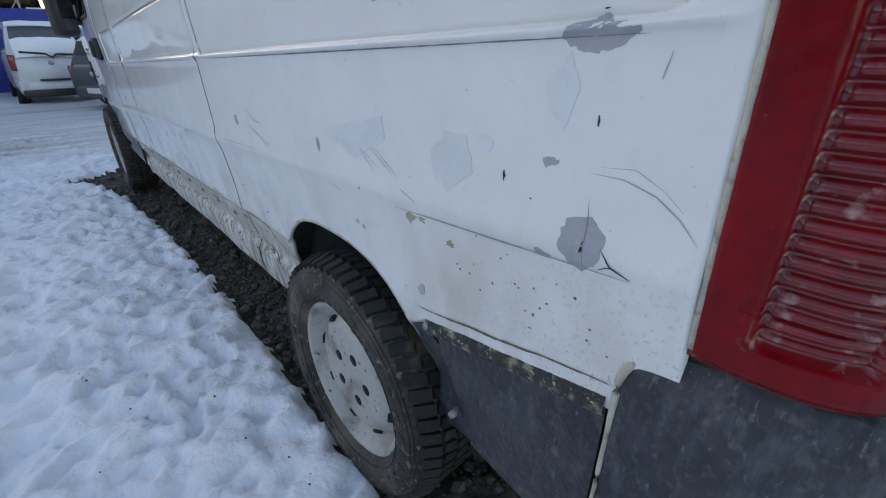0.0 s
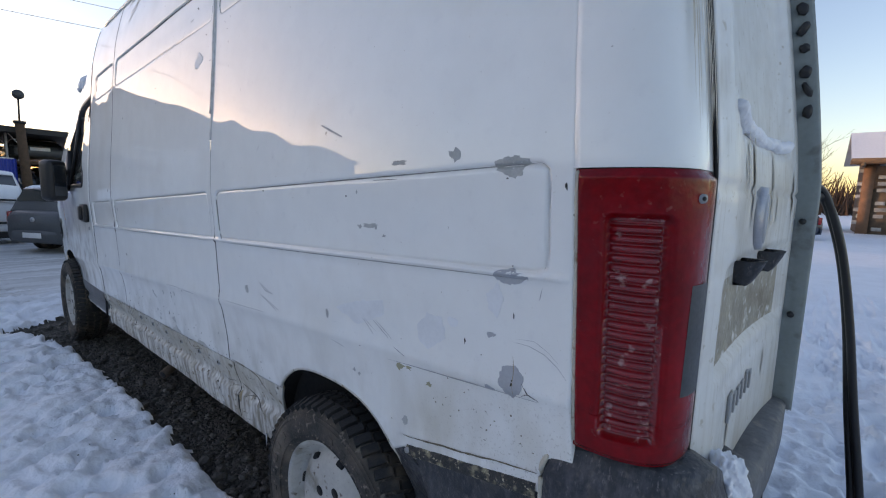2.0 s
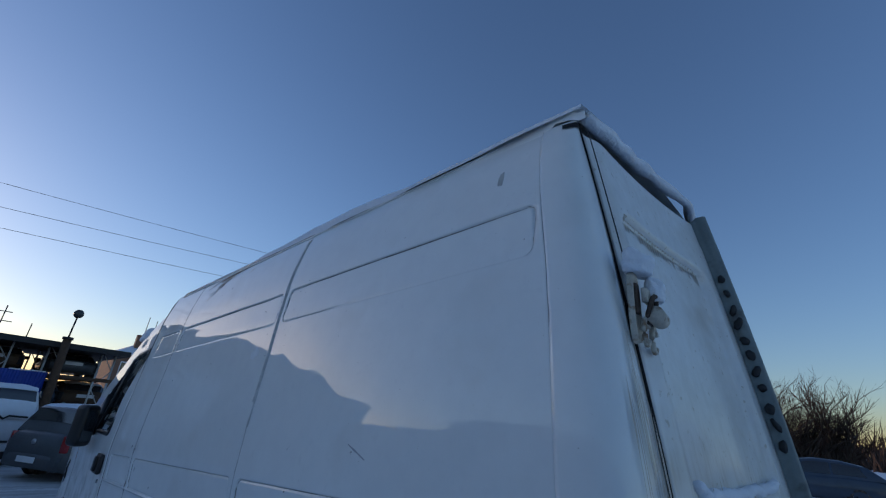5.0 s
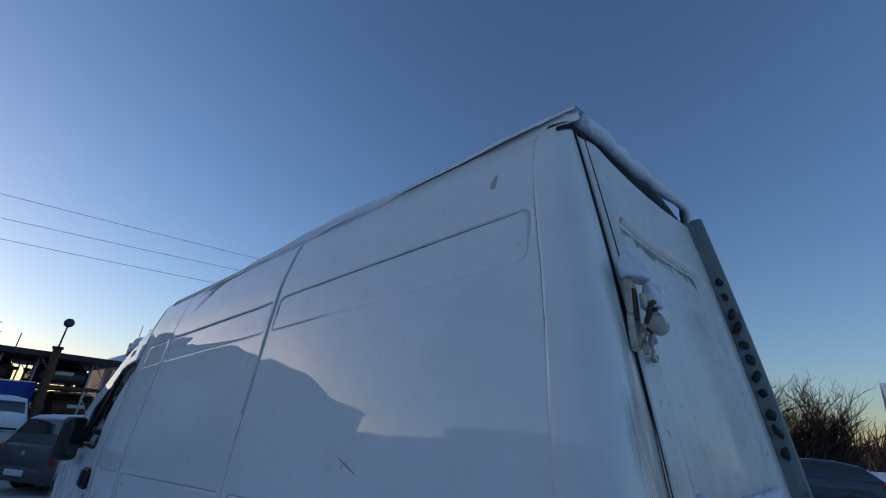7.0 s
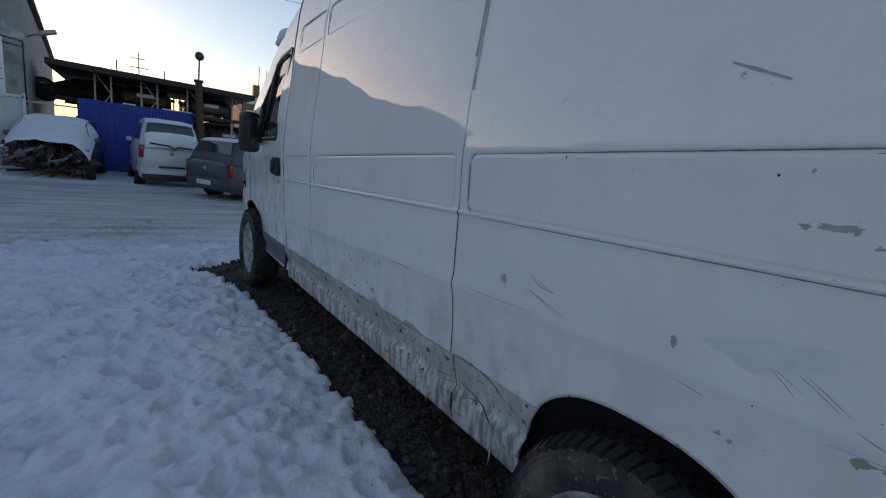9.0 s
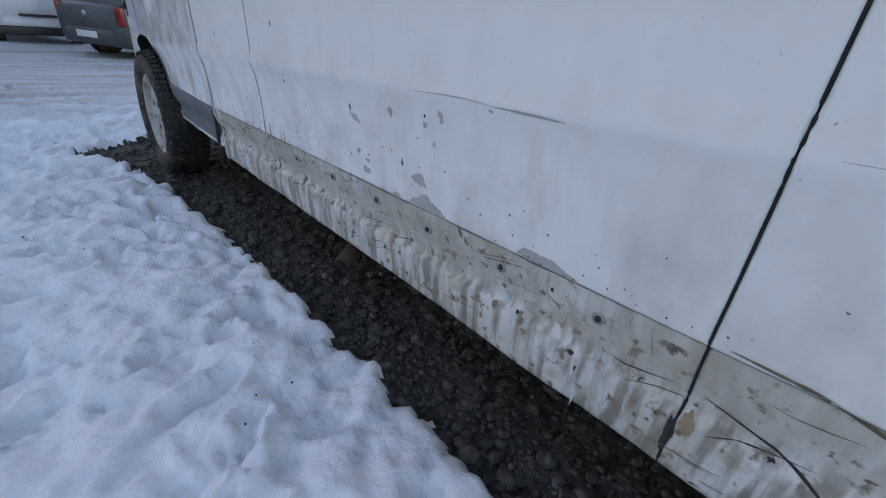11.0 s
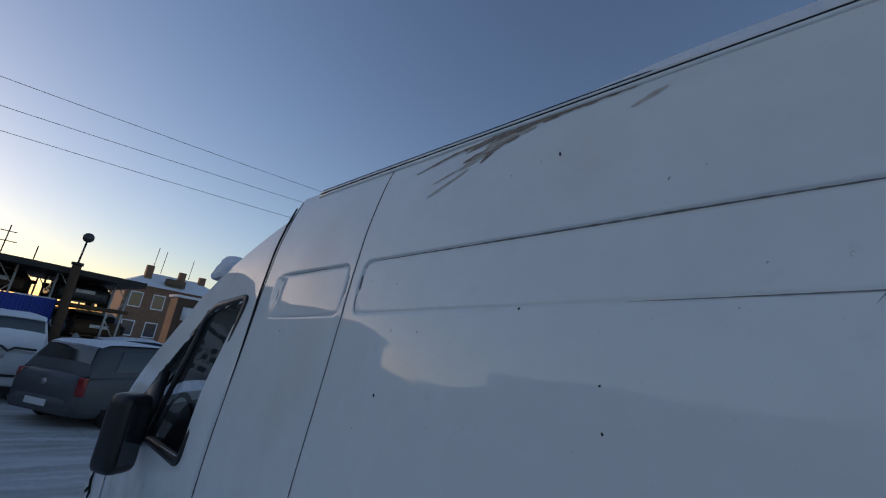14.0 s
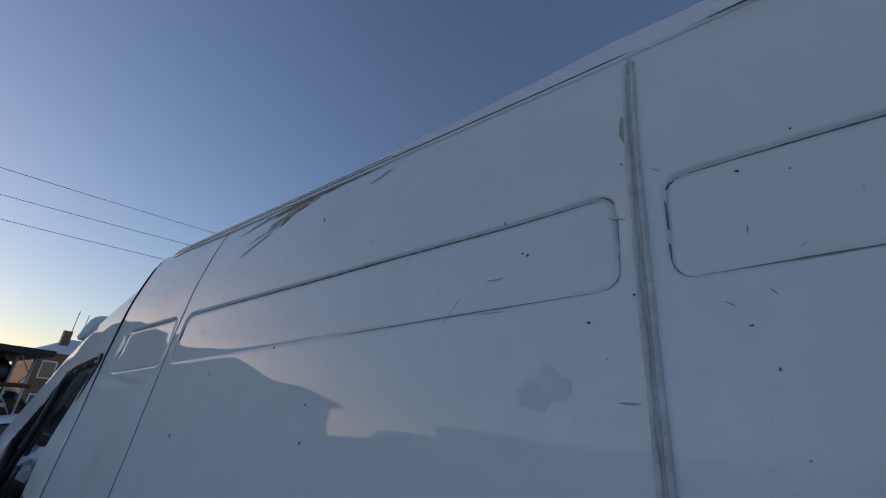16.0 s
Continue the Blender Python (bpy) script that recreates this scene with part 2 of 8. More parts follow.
def add_scuffs(m, runs):
    """Pale upright scuffs over a plastic."""
    N, L = m.node_tree.nodes, m.node_tree.links
    b = N["Principled BSDF"]
    old = b.inputs["Base Color"].links[0].from_socket
    co = N.new("ShaderNodeTexCoord")
    for sc, lo, hi, top, col in runs:
        mp, n, r, mx = N.new("ShaderNodeMapping"), N.new("ShaderNodeTexNoise"), N.new("ShaderNodeMapRange"), N.new("ShaderNodeMix")
        mp.inputs["Scale"].default_value = sc
        mp.inputs["Rotation"].default_value = (0.25, 0.1, 0)
        L.new(co.outputs["Object"], mp.inputs["Vector"])
        n.inputs["Scale"].default_value, n.inputs["Detail"].default_value, n.inputs["Roughness"].default_value = 1.0, 9, 0.68
        L.new(mp.outputs[0], n.inputs["Vector"])
        r.inputs["From Min"].default_value, r.inputs["From Max"].default_value, r.inputs["To Max"].default_value = lo, hi, top
        L.new(n.outputs["Fac"], r.inputs["Value"])
        mx.data_type = "RGBA"
        L.new(r.outputs[0], mx.inputs["Factor"])
        L.new(old, mx.inputs["A"])
        mx.inputs["B"].default_value = col
        old = mx.outputs["Result"]
    L.new(old, b.inputs["Base Color"])


add_scuffs(M_PLASTIC, (((34, 34, 9), 0.50, 0.72, 0.75, (0.12, 0.125, 0.135, 1)), ((120, 120, 40), 0.58, 0.70, 0.8, (0.20, 0.20, 0.20, 1)), ((9, 9, 6), 0.52, 0.75, 0.5, (0.13, 0.12, 0.10, 1))))
M_BLACK = mat("black_plastic", (0.015, 0.015, 0.016), 0.4, var=0.2, scale=20, bump=0.05, bscale=200)
M_RUBBER = mat("tyre_rubber", (0.04, 0.037, 0.034), 0.85, var=0.4, scale=14, bump=0.3, bscale=120, spots=[((0.15, 0.12, 0.095), 7, 0.46, 0.25), ((0.20, 0.17, 0.14), 60, 0.60, 0.08)])
M_TREAD = mat("tread_rubber", (0.022, 0.022, 0.022), 0.75, var=0.3, scale=18, bump=0.2, bscale=90, spots=[((0.17, 0.12, 0.08), 6, 0.56, 0.2)])
M_RIM = mat("silver_wheel_paint", (0.50, 0.49, 0.455), 0.5, metal=0.1, var=0.2, scale=9, bump=0.12, spots=[((0.24, 0.21, 0.16), 10, 0.52, 0.18), ((0.16, 0.13, 0.10), 50, 0.62, 0.08)])
M_STEEL = mat("grey_steel", (0.35, 0.36, 0.36), 0.5, metal=0.5, var=0.2, scale=12, bump=0.1, spots=[((0.2, 0.16, 0.1), 10, 0.6, 0.15)])
M_STEP = mat("grimy_step_steel", (0.15, 0.155, 0.16), 0.6, metal=0.2, var=0.35, scale=9, bump=0.2, bscale=40, spots=[((0.26, 0.24, 0.21), 20, 0.58, 0.14)])
M_DOORJAMB = mat("green_grey_jamb", (0.22, 0.26, 0.25), 0.5, var=0.2, scale=9, spots=[((0.12, 0.12, 0.11), 11, 0.58, 0.12)])
M_LENS = mat("red_lens", (0.27, 0.004, 0.007), 0.2, var=0.6, scale=7, coat=0.15, bump=0.10, bscale=60, spots=[((0.17, 0.006, 0.010), 9, 0.50, 0.2), ((0.30, 0.09, 0.08), 60, 0.66, 0.16)])
for _i, _v in (("Specular IOR Level", 0.22), ("Coat Weight", 0.0)):
    M_LENS.node_tree.nodes["Principled BSDF"].inputs[_i].default_value = _v
M_LENSD = mat("dark_red_lens", (0.27, 0.006, 0.008), 0.16, var=0.5, scale=16, coat=0.6, spots=[((0.42, 0.20, 0.18), 46, 0.62, 0.10)])
M_LENSG = mat("smoked_lens", (0.045, 0.052, 0.056), 0.45, var=0.4, scale=14)
M_CHROME = mat("dull_chrome", (0.45, 0.46, 0.48), 0.4, metal=0.6, var=0.2, scale=25)
M_AMBER = mat("amber_lens", (0.65, 0.20, 0.03), 0.25, coat=0.6)
M_LAMPGLASS = mat("clear_lamp", (0.55, 0.57, 0.58), 0.15, metal=0.3, coat=0.8)
M_SNOWCAP = mat("fresh_snow", (0.82, 0.84, 0.87), 0.85, var=0.06, scale=12, bump=0.5, bscale=45)
M_STREAK = mat("brown_run_off", (0.56, 0.53, 0.46), 0.6, var=0.3, scale=25, tint=(0.40, 0.33, 0.25))
M_CREAM = mat("stained_cream_paint", (0.58, 0.53, 0.43), 0.55, var=0.3, scale=30, bump=0.2, bscale=120, spots=[((0.26, 0.16, 0.09), 40, 0.55, 0.12)])
M_GLASS = glass("window_glass")
M_DGLASS = mat("dark_car_glass", (0.02, 0.025, 0.03), 0.08, var=0.2, coat=0.8)
M_INTERIOR = mat("cab_interior", (0.06, 0.06, 0.065), 0.8)


# ---- mesh helpers ----
def link_mesh(name, bm, material, parent=None, label="", smooth=True):
    me = bpy.data.meshes.new(name)
    bm.normal_update()
    bm.to_mesh(me)
    bm.free()
    for mm in (material if isinstance(material, (list, tuple)) else [material]):
        me.materials.append(mm)
    if smooth:
        me.shade_smooth()
    ob = new(name, me)
    if parent is not None:
        ob.parent = parent
    if label:
        tagged(ob, label)
    return ob


def part(name, bm, material, parent, label="", smooth=True):
    """One mesh object under a thing or a part; the parent stands unrotated at its place, so the mesh is shifted into its frame."""
    ob = link_mesh(name, bm, material, None, label, smooth)
    ob.parent = parent
    m = parent.matrix_basis.copy()
    p = parent.parent
    while p is not None:
        m = p.matrix_basis @ m
        p = p.parent
    ob.data.transform(m.inverted())
    return ob


def thing(name, at=(0, 0, 0), label="", category="", group="", kind=""):
    ob = new(name)
    ob.matrix_basis = Matrix.Translation(at)
    ob.empty_display_size = 0.1
    return tagged(ob, label, category, group, kind)


def box(bm, c, s, m=None, bev=0.0):
    r = bmesh.ops.create_cube(bm, size=1.0, matrix=(m or Matrix()) @ Matrix.Translation(c) @ Matrix.Diagonal((*s, 1)))
    if bev:
        es = list({e for v in r["verts"] for e in v.link_edges})
        bmesh.ops.bevel(bm, geom=es, offset=bev, segments=2, profile=0.6, affect="EDGES")
    return bm


def new_box(c, s, m=None, bev=0.0):
    return box(bmesh.new(), c, s, m, bev)


def cyl(bm, a, b, r, r2=None, seg=16):
    a, b = Vector(a), Vector(b)
    q = (b - a).to_track_quat("Z", "Y").to_matrix().to_4x4()
    bmesh.ops.create_cone(bm, cap_ends=True, segments=seg, radius1=r, radius2=r if r2 is None else r2, depth=(b - a).length, matrix=Matrix.Translation((a + b) / 2) @ q)
    return bm


def tube(bm, pts, r, seg=8):
    pts = [Vector(p) for p in pts]
    rings = []
    for i, p in enumerate(pts):
        d = (pts[min(i + 1, len(pts) - 1)] - pts[max(i - 1, 0)]).normalized()
        q = d.to_track_quat("Z", "Y")
        rr = r[i] if isinstance(r, (list, tuple)) else r
        rings.append([bm.verts.new(p + q @ Vector((rr * math.cos(2 * math.pi * k / seg), rr * math.sin(2 * math.pi * k / seg), 0))) for k in range(seg)])
    for a, b in zip(rings, rings[1:]):
        for k in range(seg):
            bm.faces.new((a[k], a[(k + 1) % seg], b[(k + 1) % seg], b[k]))
    bm.faces.new(rings[0][::-1])
    bm.faces.new(rings[-1])
    return bm


def grid_bm(rows, hole=None, closed=False):
    """Faces over rows of points; hole(i, j) leaves a face out."""
    bm = bmesh.new()
    vs = [[bm.verts.new(p) for p in r] for r in rows]
    for i in range(len(vs) - 1):
        n = len(vs[i])
        for j in range(n if closed else n - 1):
            if hole and hole(i, j):
                continue
            k = (j + 1) % n
            bm.faces.new((vs[i][j], vs[i][k], vs[i + 1][k], vs[i + 1][j]))
    loose = [v for v in bm.verts if not v.link_faces]
    bmesh.ops.delete(bm, geom=loose, context="VERTS")
    return bm


def smoothstep(a, b, x):
    t = min(1.0, max(0.0, (x - a) / (b - a)))
    return t * t * (3 - 2 * t)


def nz(x, y, z=0.0, s=1.0):
    return noise.noise((x * s, y * s, z * s))

# ---- ground ----
def snow_h(x, y):
    base = 0.05 + 0.02 * nz(x, y, 0, 0.9) + 0.016 * nz(x, y, 3, 3.3) + 0.022 * nz(x, y, 7, 7.5) + 0.016 * nz(x, y, 9, 17) + 0.005 * nz(x, y, 5, 29)
    # steep little hollows trodden into the crust
    hollow = smoothstep(0.08, 0.34, nz(x, y, 14, 8.5)) + 0.6 * smoothstep(0.12, 0.36, nz(x, y, 21, 14))
    return base - 0.026 * hollow


def mud_edge(y):
    """x beyond which (towards the van) the ground is bare."""
    pts = ((-2.0, 3.0), (-0.45, 1.2), (-0.05, 0.35), (0.4, 0.05), (0.9, 0.0), (1.8, 0.03), (2.6, 0.03), (3.5, 0.0), (4.2, -0.07), (4.6, -0.10), (4.9, -0.18), (5.08, -0.32), (5.24, -0.40), (5.42, -0.10), (5.8, 1.4), (6.2, 3.0))
    return float(np.interp(y, [p[0] for p in pts], [p[1] for p in pts]))


def far_drop(x, y):
    return -0.2 * smoothstep(6.5, 13.0, y)


_rng = random.Random(5)
PRINTS = []
for _ in range(820):
    px, py = _rng.uniform(-3.0, -0.12), _rng.uniform(0.3, 8.5)
    PRINTS.append((px, py, _rng.uniform(0, 3.14), _rng.uniform(0.030, 0.080), _rng.uniform(0.024, 0.042), _rng.uniform(0.018, 0.045)))
for _ in range(420):
    px, py = _rng.uniform(0.3, 5), _rng.uniform(-2.6, -0.25)
    PRINTS.append((px, py, _rng.uniform(0, 3.14), _rng.uniform(0.05, 0.13), _rng.uniform(0.035, 0.06), _rng.uniform(0.02, 0.055)))


def ground_axis(lo, hi, step, reach, grow):
    a = list(np.arange(lo, hi, step))
    s, x = step, hi
    up = []
    while x < reach:
        up.append(x)
        s *= grow
        x += s
    s, x = step, lo
    dn = []
    while x > -reach:
        s *= grow
        x -= s
        dn.append(x)
    return np.array(dn[::-1] + a + up)


def build_ground():
    xs, ys = ground_axis(-2.4, 2.8, 0.018, 420, 1.06), ground_axis(-1.8, 6.6, 0.018, 420, 1.06)
    X, Y = np.meshgrid(xs, ys, indexing="ij")
    Z = np.zeros_like(X)
    mud = np.zeros_like(X, bool)
    me_edge = np.array([mud_edge(y) for y in ys])
    for i, x in enumerate(xs):
        for j, y in enumerate(ys):
            near = -8 < x < 8 and -6 < y < 12
            if near:
                e = mud_edge(y + 0.05 * nz(x, y, 11, 4) + 0.015 * nz(x, y, 12, 12)) + 0.035 * nz(x, y, 1, 7) + 0.03 * nz(x, y, 2, 19)
                k = smoothstep(e + 0.03, e - 0.05, x) if x < 1.6 else smoothstep(2.0, 2.25, x + 0.06 * nz(x, y, 1, 5))
                if y < 0.1 or y > 5.4:
                    k = max(k, smoothstep(0.25, 0.0, y) if y < 0.1 else smoothstep(5.4, 5.75, y + 0.08 * nz(x, y, 1, 3)))
                mud[i, j] = k < 0.45
                h = snow_h(x, y)
                Z[i, j] = k * h + (1 - k) * (0.012 * nz(x, y, 5, 6) + 0.016 * nz(x, y, 6, 17) + 0.010 * nz(x, y, 8, 37) - 0.01)
            else:
                Z[i, j] = 0.03 + 0.03 * nz(x, y, 0, 0.12)
            # packed driving lane: flat, with ruts along it
            lane = smoothstep(6.2, 7.6, y + 0.5 * nz(x, y, 0, 0.5))
            Z[i, j] = Z[i, j] * (1 - 0.65 * lane) + lane * 0.005 * math.sin(y * 4 + 1.5 * nz(x, y, 4, 0.4)) + far_drop(x, y)
    for px, py, a, la, lb, dep in PRINTS:
        i0, i1 = np.searchsorted(xs, px - 0.35), np.searchsorted(xs, px + 0.35)
        j0, j1 = np.searchsorted(ys, py - 0.35), np.searchsorted(ys, py + 0.35)
        if i1 <= i0 or j1 <= j0:
            continue
        dx, dy = X[i0:i1, j0:j1] - px, Y[i0:i1, j0:j1] - py
        u, v = (dx * math.cos(a) + dy * math.sin(a)) / la, (-dx * math.sin(a) + dy * math.cos(a)) / lb
        d = np.sqrt(u * u + v * v)
        e = np.clip((1.22 - d) / 0.55, 0, 1)
        well = -dep * e * e * (3 - 2 * e) + dep * 0.38 * np.exp(-((d - 1.5) / 0.24) ** 2)
        Z[i0:i1, j0:j1] += np.where(mud[i0:i1, j0:j1], 0, well)
    nx, ny = X.shape
    verts = np.stack([X.ravel(), Y.ravel(), Z.ravel()], 1)
    ii, jj = np.meshgrid(np.arange(nx - 1), np.arange(ny - 1), indexing="ij")
    a = (ii * ny + jj).ravel()
    faces = np.stack([a, a + ny, a + ny + 1, a + 1], 1)
    me = bpy.data.meshes.new("ground")
    me.from_pydata(verts.tolist(), [], faces.tolist())
    mm = (mud[:-1, :-1].astype(int) + mud[1:, 1:] + mud[1:, :-1] + mud[:-1, 1:]).ravel() >= 2
    me.polygons.foreach_set("material_index", mm.astype(np.int32))
    me.shade_smooth()
    me.materials.append(snow_material())
    me.materials.append(mud_material())
    ob = new("ground", me)
    return tagged(ob, "trodden snow over frozen dirt, bare wet mud where the van stands", "ground", kind="structure")


def snow_material():
    m = mat("trodden_snow", (0.87, 0.885, 0.91), 0.7, var=0.08, scale=3, bump=0.6, bscale=26, spots=[((0.45, 0.40, 0.34), 5, 0.70, 0.12), ((0.05, 0.04, 0.03), 46, 0.80, 0.015)])
    N, L = m.node_tree.nodes, m.node_tree.links
    b = N["Principled BSDF"]
    old = b.inputs["Base Color"].links[0].from_socket
    co, sep = N.new("ShaderNodeTexCoord"), N.new("ShaderNodeSeparateXYZ")
    L.new(co.outputs["Object"], sep.inputs[0])
    mp = N.new("ShaderNodeMapping")
    mp.inputs["Scale"].default_value = (0.35, 2.2, 1)
    L.new(co.outputs["Object"], mp.inputs["Vector"])
    n = N.new("ShaderNodeTexNoise")
    n.inputs["Scale"].default_value, n.inputs["Detail"].default_value = 1.9, 11
    L.new(mp.outputs[0], n.inputs["Vector"])
    ad = N.new("ShaderNodeMath")
    ad.operation = "MULTIPLY_ADD"
    L.new(n.outputs["Fac"], ad.inputs[0])
    ad.inputs[1].default_value = 3.0
    L.new(sep.outputs["Y"], ad.inputs[2])
    r = N.new("ShaderNodeMapRange")
    r.inputs["From Min"].default_value, r.inputs["From Max"].default_value = 7.4, 8.8
    L.new(ad.outputs[0], r.inputs["Value"])
    r2 = N.new("ShaderNodeMapRange")
    r2.inputs["From Min"].default_value, r2.inputs["From Max"].default_value = 0.35, 0.72
    L.new(n.outputs["Fac"], r2.inputs["Value"])
    ice = N.new("ShaderNodeMix")
    ice.data_type = "RGBA"
    ice.inputs["A"].default_value, ice.inputs["B"].default_value = (0.66, 0.645, 0.63, 1), (0.38, 0.355, 0.33, 1)
    L.new(r2.outputs[0], ice.inputs["Factor"])
    # the packed lane ends at the far parked cars
    r3 = N.new("ShaderNodeMapRange")
    r3.inputs["From Min"].default_value, r3.inputs["From Max"].default_value = 15.2, 14.2
    L.new(sep.outputs["Y"], r3.inputs["Value"])
    ml = N.new("ShaderNodeMath")
    ml.operation = "MULTIPLY"
    L.new(r.outputs[0], ml.inputs[0])
    L.new(r3.outputs[0], ml.inputs[1])
    mx = N.new("ShaderNodeMix")
    mx.data_type = "RGBA"
    L.new(ml.outputs[0], mx.inputs["Factor"])
    L.new(old, mx.inputs["A"])
    L.new(ice.outputs["Result"], mx.inputs["B"])
    L.new(mx.outputs["Result"], b.inputs["Base Color"])
    b.inputs["Subsurface Weight"].default_value = 0.0
    return m


def mud_material():
    return mat("wet_mud", (0.088, 0.073, 0.060), 0.75, var=0.6, scale=11, bump=1.0, bscale=48, spots=[((0.12, 0.105, 0.09), 30, 0.58, 0.08), ((0.03, 0.025, 0.02), 7, 0.55, 0.1)])


# ---- the van's side: lines of the pressings, profile, relief ----
def ln(a, b, y0=0.4):
    return lambda y: a + b * (y - y0)


L_SILL, L_BAND, L_CREASE = ln(0.352, 0.0), ln(0.655, -0.027), ln(0.948, -0.05)
L_LOW, L_UP = ln(1.180, -0.038), ln(1.379, -0.054)
L_PB = ln(2.022, -0.055)
L_PT = lambda y: 2.171 - 0.054 * (y - 0.4) + 0.010 * smoothstep(2.0, 1.5, y)  # noqa: E731
L_GUT = lambda y: 2.522 - 0.057 * (y - 0.4) + 0.009 * smoothstep(2.0, 1.5, y)  # noqa: E731
_pz = np.array([0.30, 0.36, 0.45, 0.56, 0.62, 0.66, 0.78, 0.92, 1.05, 1.18, 1.35, 1.55, 1.80, 2.05, 2.22, 2.33, 2.41, 2.47, 2.52])
_px = np.array([0.11, 0.078, 0.062, 0.052, 0.047, 0.036, 0.030, 0.010, 0.003, -0.002, -0.014, -0.005, 0.015, 0.032, 0.050, 0.074, 0.096, 0.120, 0.15])
_tz = np.linspace(0.25, 2.6, 471)
_tx = np.interp(_tz, _pz, _px)
_tx = np.convolve(np.pad(_tx, 8, mode="edge"), np.ones(17) / 17, "valid")
S2, S3, S4 = 1.735, 3.145, 3.675      # upright seams between the side panels
S3U, S4U = 3.105, 3.635               # the same seams near the roof


def seam3(z):
    return S3 + (S3U - S3) * smoothstep(1.2, 2.2, z)


def seam4(z):
    return S4 + (S4U - S4) * smoothstep(1.2, 2.3, z)


BANDS = ((0.335, S2 - 0.035, L_LOW, L_UP), (S2 + 0.035, S3 - 0.035, L_LOW, L_UP), (S3 + 0.045, S4 - 0.055, L_LOW, L_UP),
         (0.375, S2 - 0.035, L_PB, L_PT), (S2 + 0.030, S3U - 0.035, L_PB, L_PT), (S3U + 0.03, S4U - 0.10, L_PB, L_PT))


def prof(z, y):
    return float(np.interp(z + 0.034 * (y - 0.4), _tz, _tx))


def band_depth(y, z):
    out = 0.0
    for y0, y1, lo, hi in BANDS:
        if y0 - 0.03 < y < y1 + 0.03:
            zl, zh = lo(y), hi(y)
            cy, cz, hy, hz, r = (y0 + y1) / 2, (zl + zh) / 2, (y1 - y0) / 2, (zh - zl) / 2, 0.028
            qx, qz = abs(y - cy) - hy + r, abs(z - cz) - hz + r
            d = math.hypot(max(qx, 0), max(qz, 0)) + min(max(qx, qz), 0) - r
            k = 0.3 if lo is L_PB and z < cz - 0.3 * hz else 1.0
            out = max(out, k * (0.004 * smoothstep(0.002, -0.003, d) + 0.007 * math.exp(-((d + 0.001) / 0.0034) ** 2)))
    return out


def side_x(y, z):
    x = prof(z, y) + band_depth(y, z)
    d = z - L_LOW(y) + 0.005
    x -= 0.008 * math.exp(-(d / 0.006) ** 2) * (1 if 0.3 < y < 3.66 else 0)
    x -= 0.008 * math.exp(-((z - L_CREASE(y)) / 0.024) ** 2)
    x += 0.008 * smoothstep(0.006, -0.006, z - L_BAND(y)) * (1 if y < 3.66 else 0)
    x += 0.0022 * nz(y, z, 0, 2.3) + 0.0009 * nz(y, z, 4, 7.0)
    x += 0.004 * math.exp(-((y - 1.60) / 0.10) ** 2 - ((z - 0.62) / 0.10) ** 2)
    if z < L_BAND(y):
        zl = 0.482 - 0.014 * (y - 2.3) + 0.007 * nz(y, 0, 0, 4)      # ledge between the upper strip and the rolled lower rim
        x += 0.004 * nz(y, z, 9, 6.5) + 0.002 * nz(y, z, 3, 16) + 0.0022 * nz(y, 0.3 * z, 6, 24) * smoothstep(zl - 0.01, zl + 0.02, z)
        x += 0.017 * (smoothstep(L_BAND(y) - 0.035, zl + 0.006, z) if z > zl else smoothstep(zl - 0.030, zl, z))
    if y > 3.7:
        x += 0.035 * ((y - 3.7) / 1.3) ** 2
    return x


def rows_between(lines, steps):
    """z(y) functions from line to line, each with a tight cluster for its edge."""
    out = []
    for k, (a, b) in enumerate(zip(lines, lines[1:])):
        n = steps[k]
        offs = (0.003, 0.006, 0.010, 0.015) if k else (0.0, 0.012)
        fs = [("a", 0.0), *[("a", o) for o in offs if o], *[("m", (i + 1) / (n + 1)) for i in range(n)], ("b", -0.015), ("b", -0.010), ("b", -0.006), ("b", -0.003)]
        for tag, v in fs:
            if tag == "a":
                out.append(lambda y, a=a, v=v: a(y) + v)
            elif tag == "b":
                out.append(lambda y, b=b, v=v: b(y) + v)
            else:
                out.append(lambda y, a=a, b=b, v=v: a(y) + 0.015 + v * (b(y) - a(y) - 0.030))
    out.append(lines[-1])
    return out


ARCH_R = (1.05, 0.335, 0.352, 0.428)      # centre y, centre z, half width, half height
ARCH_F = (4.72, 0.335, 0.40, 0.43)


def arch_f(y, z, a):
    return (abs((y - a[0]) / a[2]) ** 2.6 + abs(max(z - a[1], -0.4) / a[3]) ** 2.6) ** (1 / 2.6) if z > a[1] - 0.2 else (abs((y - a[0]) / a[2]))


def to_arch(y, z, a):
    f = arch_f(y, z, a)
    if z <= a[1] or f < 1e-3:
        s = 1 if y > a[0] else -1
        return a[0] + s * a[2], z
    return a[0] + (y - a[0]) / f, a[1] + (z - a[1]) / f


EDGE_COLS = (0.005, 0.024, 0.027, 0.030, 0.033, 0.036, 0.039, 0.042, 0.045, 0.048, 0.052, 0.058)


